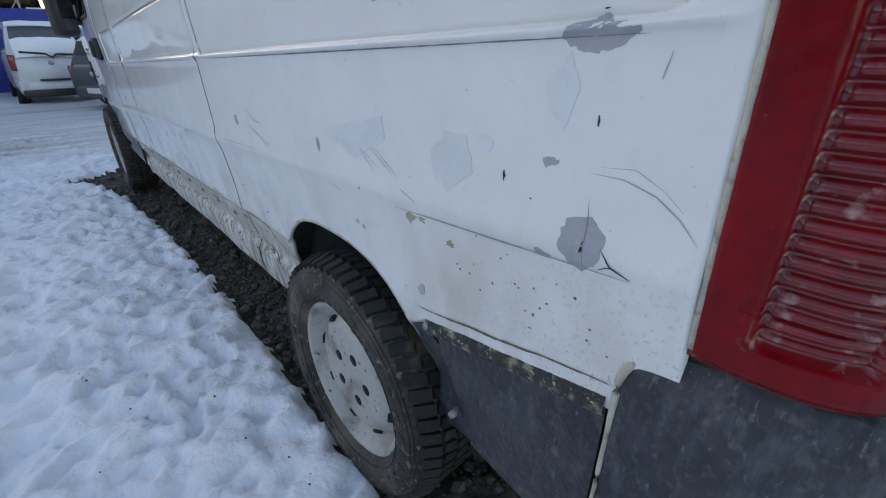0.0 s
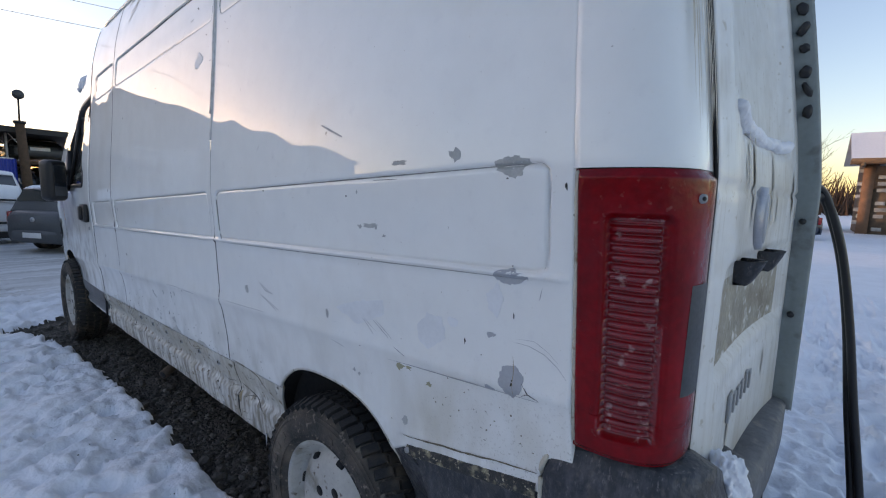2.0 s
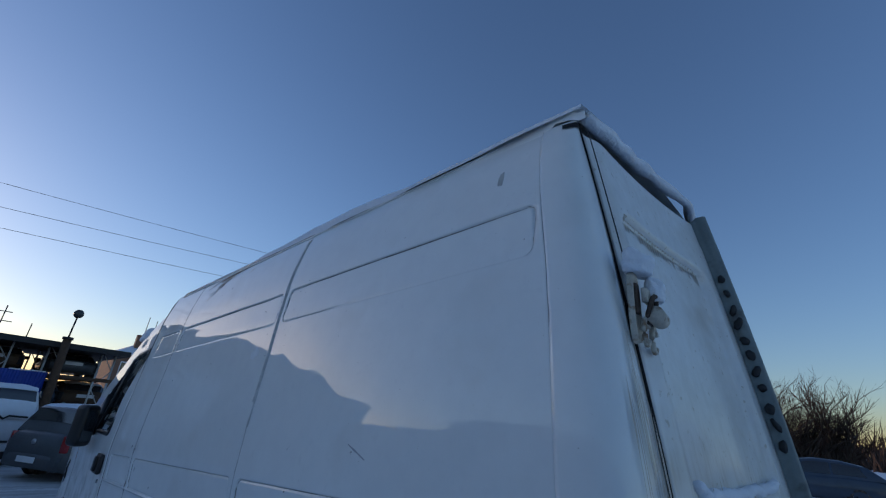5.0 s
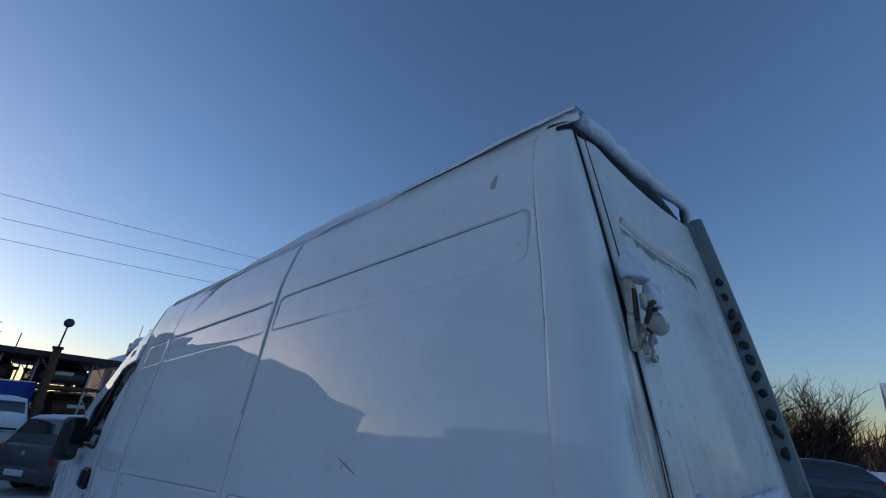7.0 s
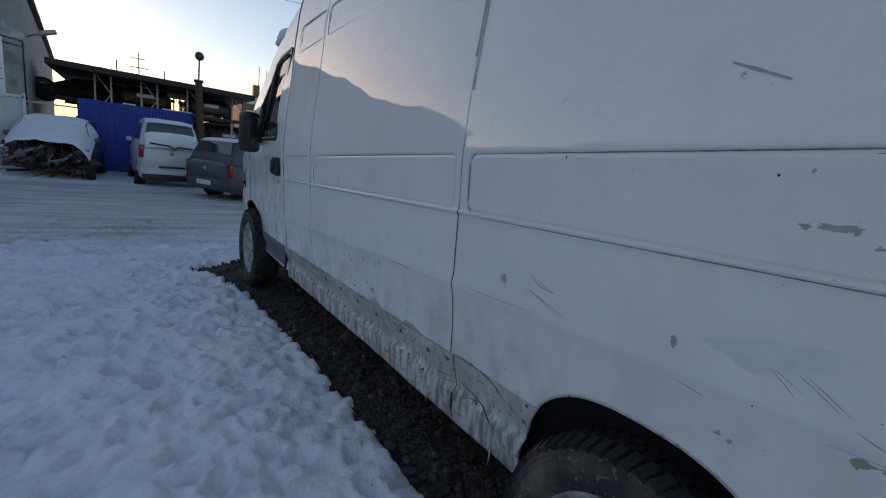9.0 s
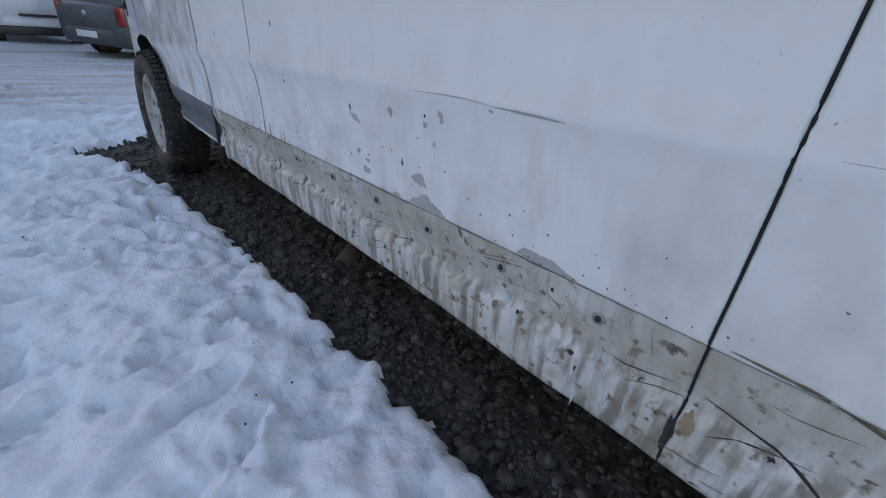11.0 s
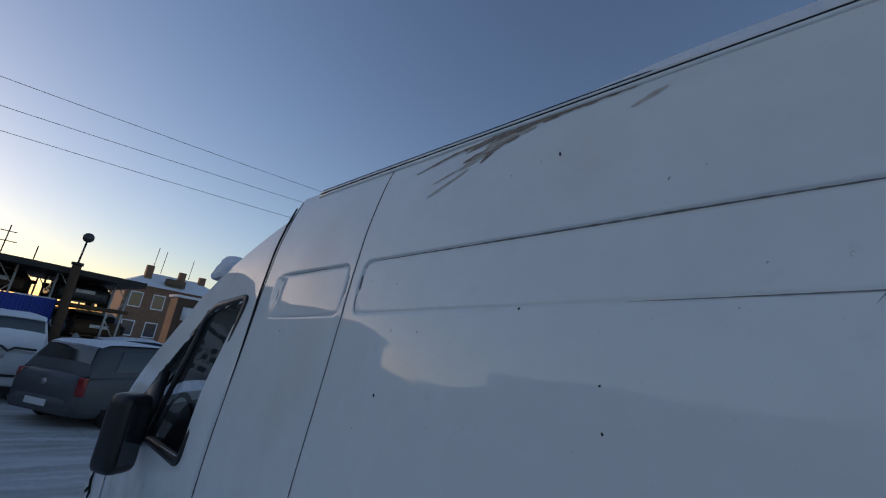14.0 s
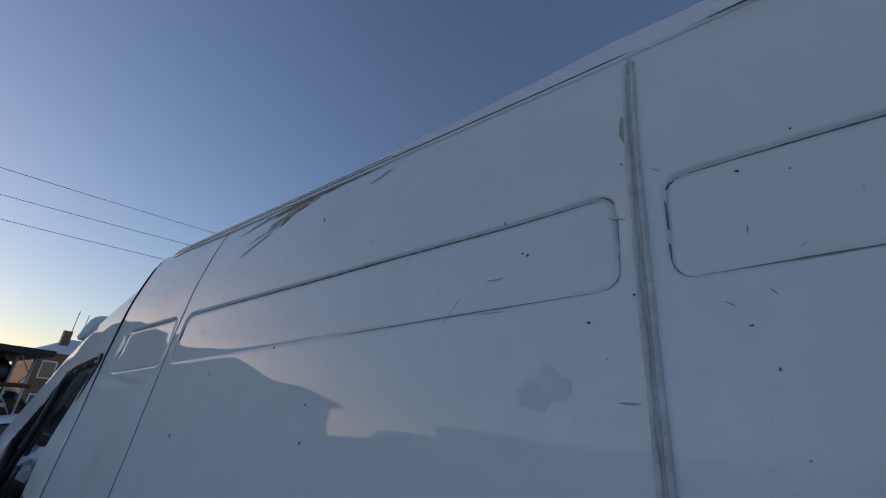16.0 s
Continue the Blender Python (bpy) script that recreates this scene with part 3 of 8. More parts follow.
def side_panel(name, y0, y1, rows, material, parent, cuts=(), step=0.022, label="", mirror=False, top=None):
    """A pressed panel between two upright seams, with hemmed edges and wheel cut-outs."""
    n = max(6, int((y1(1.5) - y0(1.5)) / step))
    us = sorted({0.0, *[(i + 0.5) / n for i in range(n)], 1.0, *[v / (y1(1.5) - y0(1.5)) for v in EDGE_COLS], *[1 - v / (y1(1.5) - y0(1.5)) for v in EDGE_COLS]})
    pts, ins = [], []
    for r in rows:
        row, flags = [], []
        for u in us:
            z = r(y0(1.5) + u * (y1(1.5) - y0(1.5)))
            y = y0(z) + u * (y1(z) - y0(z))
            z = r(y)
            inside = None
            for a in cuts:
                if arch_f(y, z, a) < 1 and z < a[1] + a[3]:
                    inside = a
            row.append((y, z))
            flags.append(inside)
        pts.append(row)
        ins.append(flags)
    R, C = len(pts), len(us)

    def dead(i, j):
        return all(ins[a][b] is not None for a in (i, i + 1) for b in (j, j + 1))
    out = []
    for i in range(R):
        row = []
        for j in range(C):
            y, z = pts[i][j]
            if ins[i][j] is not None:
                y, z = to_arch(y, z, ins[i][j])
            row.append((side_x(y, z), y, z))
        hem = lambda p: (p[0] + 0.022, p[1], p[2])  # noqa: E731
        out.append([hem(row[0]), *row, hem(row[-1])])
    out = [[(p[0] + 0.022, p[1], p[2]) for p in out[0]], *out, [(p[0] + 0.022, p[1], p[2]) for p in out[-1]]]
    if mirror:
        out = [[(2.0 - p[0], p[1], p[2]) for p in r] for r in out]

    def hole(i, j):
        a, b = min(max(i - 1, 0), R - 2), min(max(j - 1, 0), C - 2)
        return bool(cuts) and dead(a, b)
    bm = grid_bm(out, hole)
    for f in bm.faces:
        c = f.calc_center_median()
        if c.z < L_BAND(c.y) - 0.002 and c.y > 1.3:
            f.material_index = 1
    bmesh.ops.recalc_face_normals(bm, faces=bm.faces)
    return part(name, bm, [material, M_SILL], parent, label)


def y_rear(z):
    return 0.085 + 0.165 * max(0.0, (z - 1.35) / 1.1) ** 1.2


def y_door(x, z):
    """The rear doors bow out towards the middle of the van."""
    t = min(1.0, max(0.0, (min(x, 2.0 - x) - 0.156) / 0.844))
    return y_rear(z) - 0.075 * t ** 2.2


def y_s1(z):
    return float(np.interp(z, (0.8, 0.88, 1.37, 1.7, 2.0, 2.49), (0.272, 0.275, 0.29, 0.312, 0.335, 0.394)))


_ca = np.linspace(0, math.pi / 2, 400)
_cx, _cy = 0.145 * (1 - np.cos(_ca) ** (2 / 3.4)), 0.197 * np.sin(_ca) ** (2 / 3.4)
_cl = np.concatenate([[0], np.cumsum(np.hypot(np.diff(_cx), np.diff(_cy)))])
CORNER_S, CORNER_A = _cl / _cl[-1], _ca


def corner_pt(s, z, out=0.0):
    """Point of the rear corner: s from 0 (side seam) to 1 (rear door seam)."""
    xa, ya = prof(z, 0.3), y_s1(z)
    xb, yb = 0.145, y_rear(z) + 0.028
    a = float(np.interp(s, CORNER_S, CORNER_A))
    p = 2 / 3.4
    x = xb + (xa - xb) * (max(math.cos(a), 0) ** p)
    y = ya + (yb - ya) * (max(math.sin(a), 0) ** p)
    d = Vector((-math.cos(a), -math.sin(a)))
    return (x + d.x * out, y + d.y * out, z)


def blob_outline(rng, ry, rz, n=18, rough=0.35):
    """Irregular closed outline of a patch."""
    ox, oy = rng.uniform(0, 50), rng.uniform(0, 50)
    pts = []
    for k in range(n):
        a = 2 * math.pi * k / n
        c, s = math.cos(a), math.sin(a)
        r = 1 + rough * (1.1 * nz(c + ox, s + oy, 0, 1.0) + 0.8 * nz(c + oy, s + ox, 3, 2.6) + 0.4 * nz(c + ox, s, 7, 6.5))
        pts.append((ry * r * c, rz * r * s))
    return pts


def flake(y, z, ry, rz, material, parent, seed=0, name="paint_chip", rough=0.8, rot=0.0, lift=0.0009, pts=None):
    """A patch of missing or repaired paint that follows the panel."""
    rng = random.Random(seed * 77 + int(y * 1000) + int(z * 333))
    out = pts or blob_outline(rng, ry, rz, 40 if max(ry, rz) > 0.014 else 12, rough if max(ry, rz) < 0.014 else rough * 0.55)
    ca, sa = math.cos(rot), math.sin(rot)
    bm = bmesh.new()
    n = len(out)
    rings = []
    for f in (1.0, 0.66, 0.33):
        ring = []
        for a, b in out:
            yy, zz = y + f * (a * ca - b * sa), z + f * (a * sa + b * ca)
            ring.append(bm.verts.new((side_x(yy, zz) - lift, yy, zz)))
        rings.append(ring)
    c = bm.verts.new((side_x(y, z) - lift, y, z))
    base = [bm.verts.new((v.co.x + lift * 1.5, v.co.y, v.co.z)) for v in rings[0]]
    for k in range(n):
        q = (k + 1) % n
        bm.faces.new((base[k], base[q], rings[0][q], rings[0][k]))
        bm.faces.new((rings[0][k], rings[0][q], rings[1][q], rings[1][k]))
        bm.faces.new((rings[1][k], rings[1][q], rings[2][q], rings[2][k]))
        bm.faces.new((rings[2][k], rings[2][q], c))
    bmesh.ops.recalc_face_normals(bm, faces=bm.faces)
    return part(name, bm, material, parent, smooth=False)


def scratch(pts, w, material, parent, name="scratch"):
    bm = bmesh.new()
    vs = []
    m = []
    for (a, b) in zip(pts, pts[1:]):
        for k in range(8):
            t = k / 8
            m.append((a[0] + (b[0] - a[0]) * t, a[1] + (b[1] - a[1]) * t))
    m.append(pts[-1])
    for k, (y, z) in enumerate(m):
        y2, z2 = m[min(k + 1, len(m) - 1)]
        y1, z1 = m[max(k - 1, 0)]
        d = math.hypot(y2 - y1, z2 - z1) or 1
        ny, nzv = -(z2 - z1) / d, (y2 - y1) / d
        ww = w * math.sin(math.pi * (k + 0.4) / len(m)) ** 0.5 * (0.75 + 0.5 * nz(y, z, 1, 60))
        vs.append([bm.verts.new((side_x(y + s * ny * ww, z + s * nzv * ww) - 0.0013, y + s * ny * ww, z + s * nzv * ww)) for s in (-1, 1)])
    for a, b in zip(vs, vs[1:]):
        bm.faces.new((a[0], a[1], b[1], b[0]))
    bmesh.ops.recalc_face_normals(bm, faces=bm.faces)
    return part(name, bm, material, parent)


def lathe(bm, prof_pts, c, axis_x=-1, seg=48):
    """Revolves (radius, out) points about the wheel axis through c; out runs towards axis_x."""
    rings = []
    for r, o in prof_pts:
        rings.append([bm.verts.new((c[0] + axis_x * o, c[1] + r * math.cos(2 * math.pi * k / seg), c[2] + r * math.sin(2 * math.pi * k / seg))) for k in range(seg)])
    for a, b in zip(rings, rings[1:]):
        for k in range(seg):
            bm.faces.new((a[k], a[(k + 1) % seg], b[(k + 1) % seg], b[k]))
    bmesh.ops.recalc_face_normals(bm, faces=bm.faces)
    return bm


def van_wheel(van, c, side=-1, detail=True, turn=0.0):
    w = new("wheel")
    w.parent = van
    w.matrix_basis = van.matrix_basis.inverted() @ Matrix.Translation(c)
    tagged(w, "studded winter tyre on a silver steel wheel")
    R = 0.352
    bm = bmesh.new()
    lathe(bm, [(0.215, -0.13), (0.25, -0.165), (0.31, -0.175), (R - 0.02, -0.15), (R - 0.012, -0.10), (R - 0.012, 0.0), (R - 0.02, 0.022), (0.315, 0.04), (0.30, 0.0425), (0.285, 0.045), (0.25, 0.040), (0.235, 0.030), (0.222, 0.018), (0.213, 0.0)], c, side, 72)
    tyre = part("tyre", bm, M_RUBBER, w)
    # raised rings and worn raised bars round the sidewall
    for r, o in ((0.247, 0.0395), (0.318, 0.0395), (0.306, 0.0425)):
        part("sidewall_ring", tube(bmesh.new(), [(c[0] + side * o, c[1] + r * math.cos(a), c[2] + r * math.sin(a)) for a in np.linspace(0, 2 * math.pi, 73)], 0.0022, 5), M_RUBBER, tyre)
    if detail and side < 0:
        for k in range(30):
            if k % 15 in (11, 12, 13, 14):
                continue
            m4 = Matrix.Translation(c) @ Matrix.Rotation(2 * math.pi * k / 30 + turn, 4, "X") @ Matrix.Translation((side * 0.0445, 0, 0.277))
            part("sidewall_bar", box(bmesh.new(), (0, 0, 0), (0.004, 0.016 + 0.006 * (k % 3), 0.022), m4, bev=0.0015), M_RUBBER, tyre)
    bm = bmesh.new()
    nb = 60
    for k in range(nb):
        for col, (o, wd, sh) in enumerate(((-0.135, 0.045, 0.0), (-0.085, 0.035, 0.5), (-0.04, 0.035, 0.0), (0.008, 0.048, 0.5))):
            a = 2 * math.pi * (k + sh) / nb
            rot = Matrix.Translation(c) @ Matrix.Rotation(a, 4, "X")
            rr = R - 0.012 if col in (1, 2) else R - 0.015
            tiltm = Matrix.Translation((side * o, 0, rr)) @ Matrix.Rotation((0.5 if col < 2 else -0.5) * 0.6, 4, "Z") @ (Matrix.Rotation(side * 0.35, 4, "Y") if col == 3 else Matrix())
            box(bm, (0, 0, 0), (wd, 0.0245, 0.022), rot @ tiltm)
    part("tread", bm, M_TREAD, tyre, smooth=False)
    bm = bmesh.new()
    seg = 80
    prof_r = [(0.214, -0.02), (0.226, 0.008), (0.229, 0.020), (0.222, 0.024), (0.212, 0.016), (0.206, -0.012), (0.190, -0.026), (0.176, -0.018), (0.160, 0.000), (0.140, 0.008), (0.105, 0.008), (0.060, 0.008), (0.030, 0.008), (0.001, 0.008)]
    rings = []
    for r, o in prof_r:
        rings.append([bm.verts.new((c[0] + side * o, c[1] + r * math.cos(2 * math.pi * k / seg + turn), c[2] + r * math.sin(2 * math.pi * k / seg + turn))) for k in range(seg)])
    for i in range(len(rings) - 1):
        for k in range(seg):
            bm.faces.new((rings[i][k], rings[i][(k + 1) % seg], rings[i + 1][(k + 1) % seg], rings[i + 1][k]))
    bmesh.ops.recalc_face_normals(bm, faces=bm.faces)
    rim = part("rim", bm, M_RIM, w)
    # solid black plugs draw the shade in the bolt holes and rim slots
    for k in range(5):
        bm = bmesh.new()
        a = 2 * math.pi * k / 5 + 0.4 + turn
        p = Vector((c[0] + side * 0.0072, c[1] + 0.072 * math.cos(a), c[2] + 0.072 * math.sin(a)))
        cyl(bm, p - Vector((side * 0.02, 0, 0)), p + Vector((side * 0.0012, 0, 0)), 0.0165, seg=20)
        part("bolt_hole_shade", bm, M_VOID, rim)
    for k in range(8):
        a = 2 * math.pi * k / 8 + turn
        m4 = Matrix.Translation(c) @ Matrix.Rotation(a, 4, "X") @ Matrix.Translation((side * -0.006, 0, 0.168))
        part("rim_slot_shade", box(bmesh.new(), (0, 0, 0), (0.020, 0.030, 0.014), m4 @ Matrix.Rotation(side * 0.75, 4, "Y"), bev=0.005), M_VOID, rim)
    # drum in near black, for the shade behind the rim
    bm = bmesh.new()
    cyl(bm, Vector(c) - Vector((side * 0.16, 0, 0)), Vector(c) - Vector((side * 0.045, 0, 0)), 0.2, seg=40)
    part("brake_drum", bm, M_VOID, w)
    return w


def build_van():
    van = thing("delivery_van", (1.0, 2.6, 0.0), "battered white long high-roof delivery van, dented, rusty and unwashed", "van")
    # left side
    c0 = lambda v: (lambda z: v)  # noqa: E731
    low_rows = rows_between([L_SILL, L_BAND, L_CREASE, L_LOW, L_UP, L_PB, L_PT, L_GUT], [30, 9, 8, 6, 16, 3, 11])
    g = 0.0014
    # rear panel: lower edge lies over the trim plate
    side_panel("rear_side_panel", y_s1, c0(S2 - g), low_rows, M_PAINT, van, cuts=(ARCH_R, (0.3, 0.335, 0.45, 0.40)), step=0.016)
    side_panel("middle_side_panel", c0(S2 + g), lambda z: seam3(z) - g, low_rows, M_PAINT, van, step=0.02)
    side_panel("pillar_panel", lambda z: seam3(z) + g, lambda z: seam4(z) - g, low_rows, M_PAINT, van, step=0.02)
    # right side, closed and plain
    side_panel("far_side_panel", c0(0.3), c0(3.68), rows_between([L_SILL, L_CREASE, L_UP, L_PT, ln(2.43, -0.034)], [2, 2, 4, 2]), M_PAINT, van, step=0.15, mirror=True)
    # added sheet behind the panels and underbody boxes, near black in place of shade
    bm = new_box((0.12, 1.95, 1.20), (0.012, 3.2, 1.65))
    part("shade_backing", bm, M_VOID, van)
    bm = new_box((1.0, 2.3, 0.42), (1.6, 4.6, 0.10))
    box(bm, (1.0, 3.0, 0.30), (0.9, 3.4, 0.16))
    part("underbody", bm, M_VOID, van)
    # wheel housings, near black so the shade inside is in their colour
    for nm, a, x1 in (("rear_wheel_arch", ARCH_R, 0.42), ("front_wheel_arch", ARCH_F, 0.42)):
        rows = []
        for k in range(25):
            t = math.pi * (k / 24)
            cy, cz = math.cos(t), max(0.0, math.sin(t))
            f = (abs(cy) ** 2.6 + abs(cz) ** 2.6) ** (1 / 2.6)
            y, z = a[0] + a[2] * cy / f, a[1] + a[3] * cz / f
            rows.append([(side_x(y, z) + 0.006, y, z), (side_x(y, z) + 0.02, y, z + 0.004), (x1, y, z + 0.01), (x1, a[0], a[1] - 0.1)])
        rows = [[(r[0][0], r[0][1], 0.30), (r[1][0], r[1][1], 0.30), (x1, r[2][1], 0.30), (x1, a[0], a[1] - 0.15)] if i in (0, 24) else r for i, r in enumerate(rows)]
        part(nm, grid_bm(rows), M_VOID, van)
    # lip of the arch, rusty and muddy
    bm = bmesh.new()
    lip = []
    for k in range(41):
        t = math.pi * (0.02 + 0.78 * k / 40)
        cy, cz = math.cos(t), math.sin(t)
        f = (abs(cy) ** 2.6 + abs(cz) ** 2.6) ** (1 / 2.6)
        y, z = ARCH_R[0] + ARCH_R[2] * cy / f, ARCH_R[1] + ARCH_R[3] * cz / f
        lip.append((side_x(y, z) + 0.004, y, z))
    tube(bm, lip, 0.006, 6)
    part("arch_lip", bm, M_SILL, van, "muddy rusted wheel-arch lip")
    return van


van = build_van()


def build_van_rear(van):
    # corner pillar above the lamp and below it
    zs = [1.3705 + (2.495 - 1.3705) * k / 46 for k in range(47)]
    rows = []
    for z in zs:
        row = []
        for j in range(25):
            x, y, _ = corner_pt(j / 24, z)
            row.append((x + 0.004 * nz(y * 3, z, x * 3, 2.2), y + 0.006 * nz(x * 4, z, 2, 1.7), z))
        rows.append([(row[0][0] + 0.03, row[0][1], z), *row, (row[-1][0], row[-1][1] + 0.03, z)])
    bm = grid_bm(rows)
    bmesh.ops.recalc_face_normals(bm, faces=bm.faces)
    pil = part("rear_corner_pillar", bm, M_PAINT, van, "dented white corner post streaked with rust")
    # tail lamp
    lamp = new("tail_lamp")
    lamp.parent = van
    lamp.matrix_basis = van.matrix_basis.inverted() @ Matrix.Translation((0.06, 0.18, 0.87))
    tagged(lamp, "tall red tail lamp with a ribbed lens")
    z0, z1 = 0.872, 1.3685

    def lamp_off(s, z):
        o = 0.004 + 0.008 * math.sin(math.pi * min(1, max(0, s))) ** 0.6
        # recessed ribbed field
        cs, cz, hs, hz = 0.375, 1.105, 0.170, 0.190
        qx, qz = (abs(s - cs) - hs) * 0.3 + 0.012, abs(z - cz) - hz + 0.012
        d = math.hypot(max(qx, 0), max(qz, 0)) + min(max(qx, qz), 0) - 0.012
        o -= 0.018 * smoothstep(0.006, -0.004, d)
        e = min(z - z0, z1 - z, s * 0.3, (1 - s) * 0.3)
        return o - 0.008 * smoothstep(0.014, 0.0, e)
    rows, field = [], set()
    zr = [z0 + (z1 - z0) * k / 300 for k in range(301)]
    sr = [k / 60 for k in range(61)]
    for z in zr:
        row = []
        for s in sr:
            o = lamp_off(s, z)
            if abs(s - 0.375) < 0.158 and abs(z - 1.105) < 0.182:
                o += 0.0085 * abs(math.sin((z - 0.93) * math.pi / 0.0160)) ** 0.8 - 0.003 + 0.0012 * nz(s * 9, z * 14, 0, 1)
            zz = z + (0.012 * s if z < 0.95 else 0)
            row.append(corner_pt(s, zz - 0.0, o))
        rows.append(row)
    bm = grid_bm(rows)
    bm.faces.ensure_lookup_table()
    for f in bm.faces:
        c = f.calc_center_median()
        i = min(range(61), key=lambda q: (rows[150][q][0] - c.x) ** 2 + (rows[150][q][1] - c.y) ** 2)
        if abs(sr[i] - 0.375) < 0.165 and abs(c.z - 1.105) < 0.187:
            f.material_index = 1
    bmesh.ops.recalc_face_normals(bm, faces=bm.faces)
    part("lens", bm, [M_LENS, M_LENSD], lamp, "weathered red lens with a dark ribbed field")
    rows = [[corner_pt(0.69 + 0.20 * j / 10 - 0.10 * (1.2 - z), z, 0.0118) for j in range(11)] for z in [1.005 + 0.185 * k / 10 for k in range(11)]]
    bm = grid_bm(rows)
    bmesh.ops.recalc_face_normals(bm, faces=bm.faces)
    part("reverse_lens", bm, M_LENSG, lamp, "smoked grey reversing lens")
    p = Vector(corner_pt(0.70, 1.325, 0.0115))
    d = Vector((-0.6, -0.8, 0))
    bm = cyl(bmesh.new(), p - d * 0.012, p + d * 0.004, 0.0085, 0.007)
    scr = part("screw", bm, M_STEEL, lamp)
    # black plug for the shade in the screw head
    part("screw_slot_shade", cyl(bmesh.new(), p, p + d * 0.0048, 0.0035), M_VOID, scr)
    # chipped pale flange between the side panel and the lamp
    pts = [(prof(z, 0.28) + 0.001, y_s1(z) - 0.004, z) for z in np.linspace(0.885, 1.366, 40)]
    part("lamp_flange", tube(bmesh.new(), pts, [0.0042 + 0.0018 * nz(k, 0, 4, 0.7) for k in range(40)], 6), M_CREAM, van, "chipped pale flange beside the lamp")
    # seat behind the lamp, near black for the shade round its edge
    bm = grid_bm([[corner_pt(j / 12, z, -0.012) for j in range(13)] for z in (0.84, 1.0, 1.2, 1.39)])
    part("lamp_seat", bm, M_VOID, lamp)

    # rear doors
    def door_relief(x, z, right=False):
        o = 0.0
        xx = 2.0 - x if right else x

        def rr(x0, x1, za, zb, r, dep, soft=0.012):
            qx, qz = abs(xx - (x0 + x1) / 2) - (x1 - x0) / 2 + r, abs(z - (za + zb) / 2) - (zb - za) / 2 + r
            d = math.hypot(max(qx, 0), max(qz, 0)) + min(max(qx, qz), 0) - r
            return dep * smoothstep(soft, -soft, d)
        o += rr(0.24, 0.93, 1.46, 2.20, 0.07, 0.024, 0.012)
        o += rr(0.22, 0.97, 0.98, 1.20, 0.03, 0.016, 0.007)
        o -= rr(0.18, 0.99, 0.66, 0.93, 0.05, 0.004, 0.01)
        o += 0.005 * math.exp(-((z - 1.345) / 0.005) ** 2)
        o += 0.001 * nz(x, z, 3, 3.0) + 0.022 * smoothstep(0.27, 0.156, xx) ** 2
        return o

    def door_rows(right):
        rows = []
        xa, xb = (0.156, 1.003) if not right else (1.012, 1.87)
        zz = [0.66 + (2.445 - 0.66) * k / 130 for k in range(131)]
        for z in zz:
            row = [(xa + (xb - xa) * j / 56, y_door(xa + (xb - xa) * j / 56, z) + door_relief(xa + (xb - xa) * j / 56, z, right), z) for j in range(57)]
            rows.append([(row[0][0], row[0][1] + 0.035, z), *row, (row[-1][0], row[-1][1] + 0.035, z)])
        return rows
    ld = new("rear_door_left")
    ld.name = "rear_door"
    ld.parent = van
    ld.matrix_basis = van.matrix_basis.inverted() @ Matrix.Translation((0.16, 0.10, 0.66))
    tagged(ld, "grimy white rear door, closed and wired shut")
    bm = grid_bm(door_rows(False))
    bmesh.ops.recalc_face_normals(bm, faces=bm.faces)
    for f in bm.faces:
        c = f.calc_center_median()
        if 0.262 < c.x < 0.94 and 0.985 < c.z < 1.165 + 0.008 * nz(c.x, 0, 0, 30):
            f.material_index = 1
    part("door_skin", bm, [M_GRIMY, M_MUDDY], ld)
    # right door, ajar: turned about its hinge
    hinge = Vector((1.87, 0.12, 0))
    turn = Matrix.Translation(hinge) @ Matrix.Rotation(radians(3.2), 4, "Z") @ Matrix.Translation(-hinge)
    rd = new("rear_door")
    rd.parent = van
    rd.matrix_basis = van.matrix_basis.inverted() @ Matrix.Translation((1.87, 0.12, 0.66))
    tagged(rd, "white rear door standing ajar, bare grey-green edge with torn seal")
    rows = [[tuple(turn @ Vector(p)) for p in r] for r in door_rows(True)]
    bm = grid_bm(rows)
    bmesh.ops.recalc_face_normals(bm, faces=bm.faces)
    part("door_skin", bm, M_GRIMY, rd)
    zz = [0.66 + 1.80 * k / 40 for k in range(41)]
    rows = []
    for z in zz:
        w = 0.0
        sec = [(1.012, -0.002), (0.998, -0.004), (0.992, 0.004), (0.994, 0.030), (1.000, 0.050), (0.990, 0.054), (0.990, 0.062), (1.02, 0.064)]
        rows.append([tuple(turn @ Vector((x, y_door(1.0, z) + o, z + 0.012 * (x < 1.0)))) for x, o in sec])
    bm = grid_bm(rows)
    bmesh.ops.recalc_face_normals(bm, faces=bm.faces)
    edge = part("door_edge", bm, M_DOORJAMB, rd, "bare grey-green metal door edge")
    rng = random.Random(3)
    for k in range(11):
        z = 1.60 + 0.058 * k + rng.uniform(-0.01, 0.01)
        bm = bmesh.new()
        bmesh.ops.create_icosphere(bm, subdivisions=2, radius=1, matrix=turn @ Matrix.Translation((0.992, y_door(1.0, z) + 0.024, z)) @ Matrix.Rotation(rng.uniform(-0.5, 0.5), 4, "X") @ Matrix.Diagonal((0.010, rng.uniform(0.009, 0.016), rng.uniform(0.012, 0.026), 1)))
        for v in bm.verts:
            v.co += 0.005 * Vector((nz(*v.co, 90), nz(*(v.co.yzx), 90), nz(*(v.co.zxy), 90)))
        part("seal_scrap", bm, M_BLACK, edge)
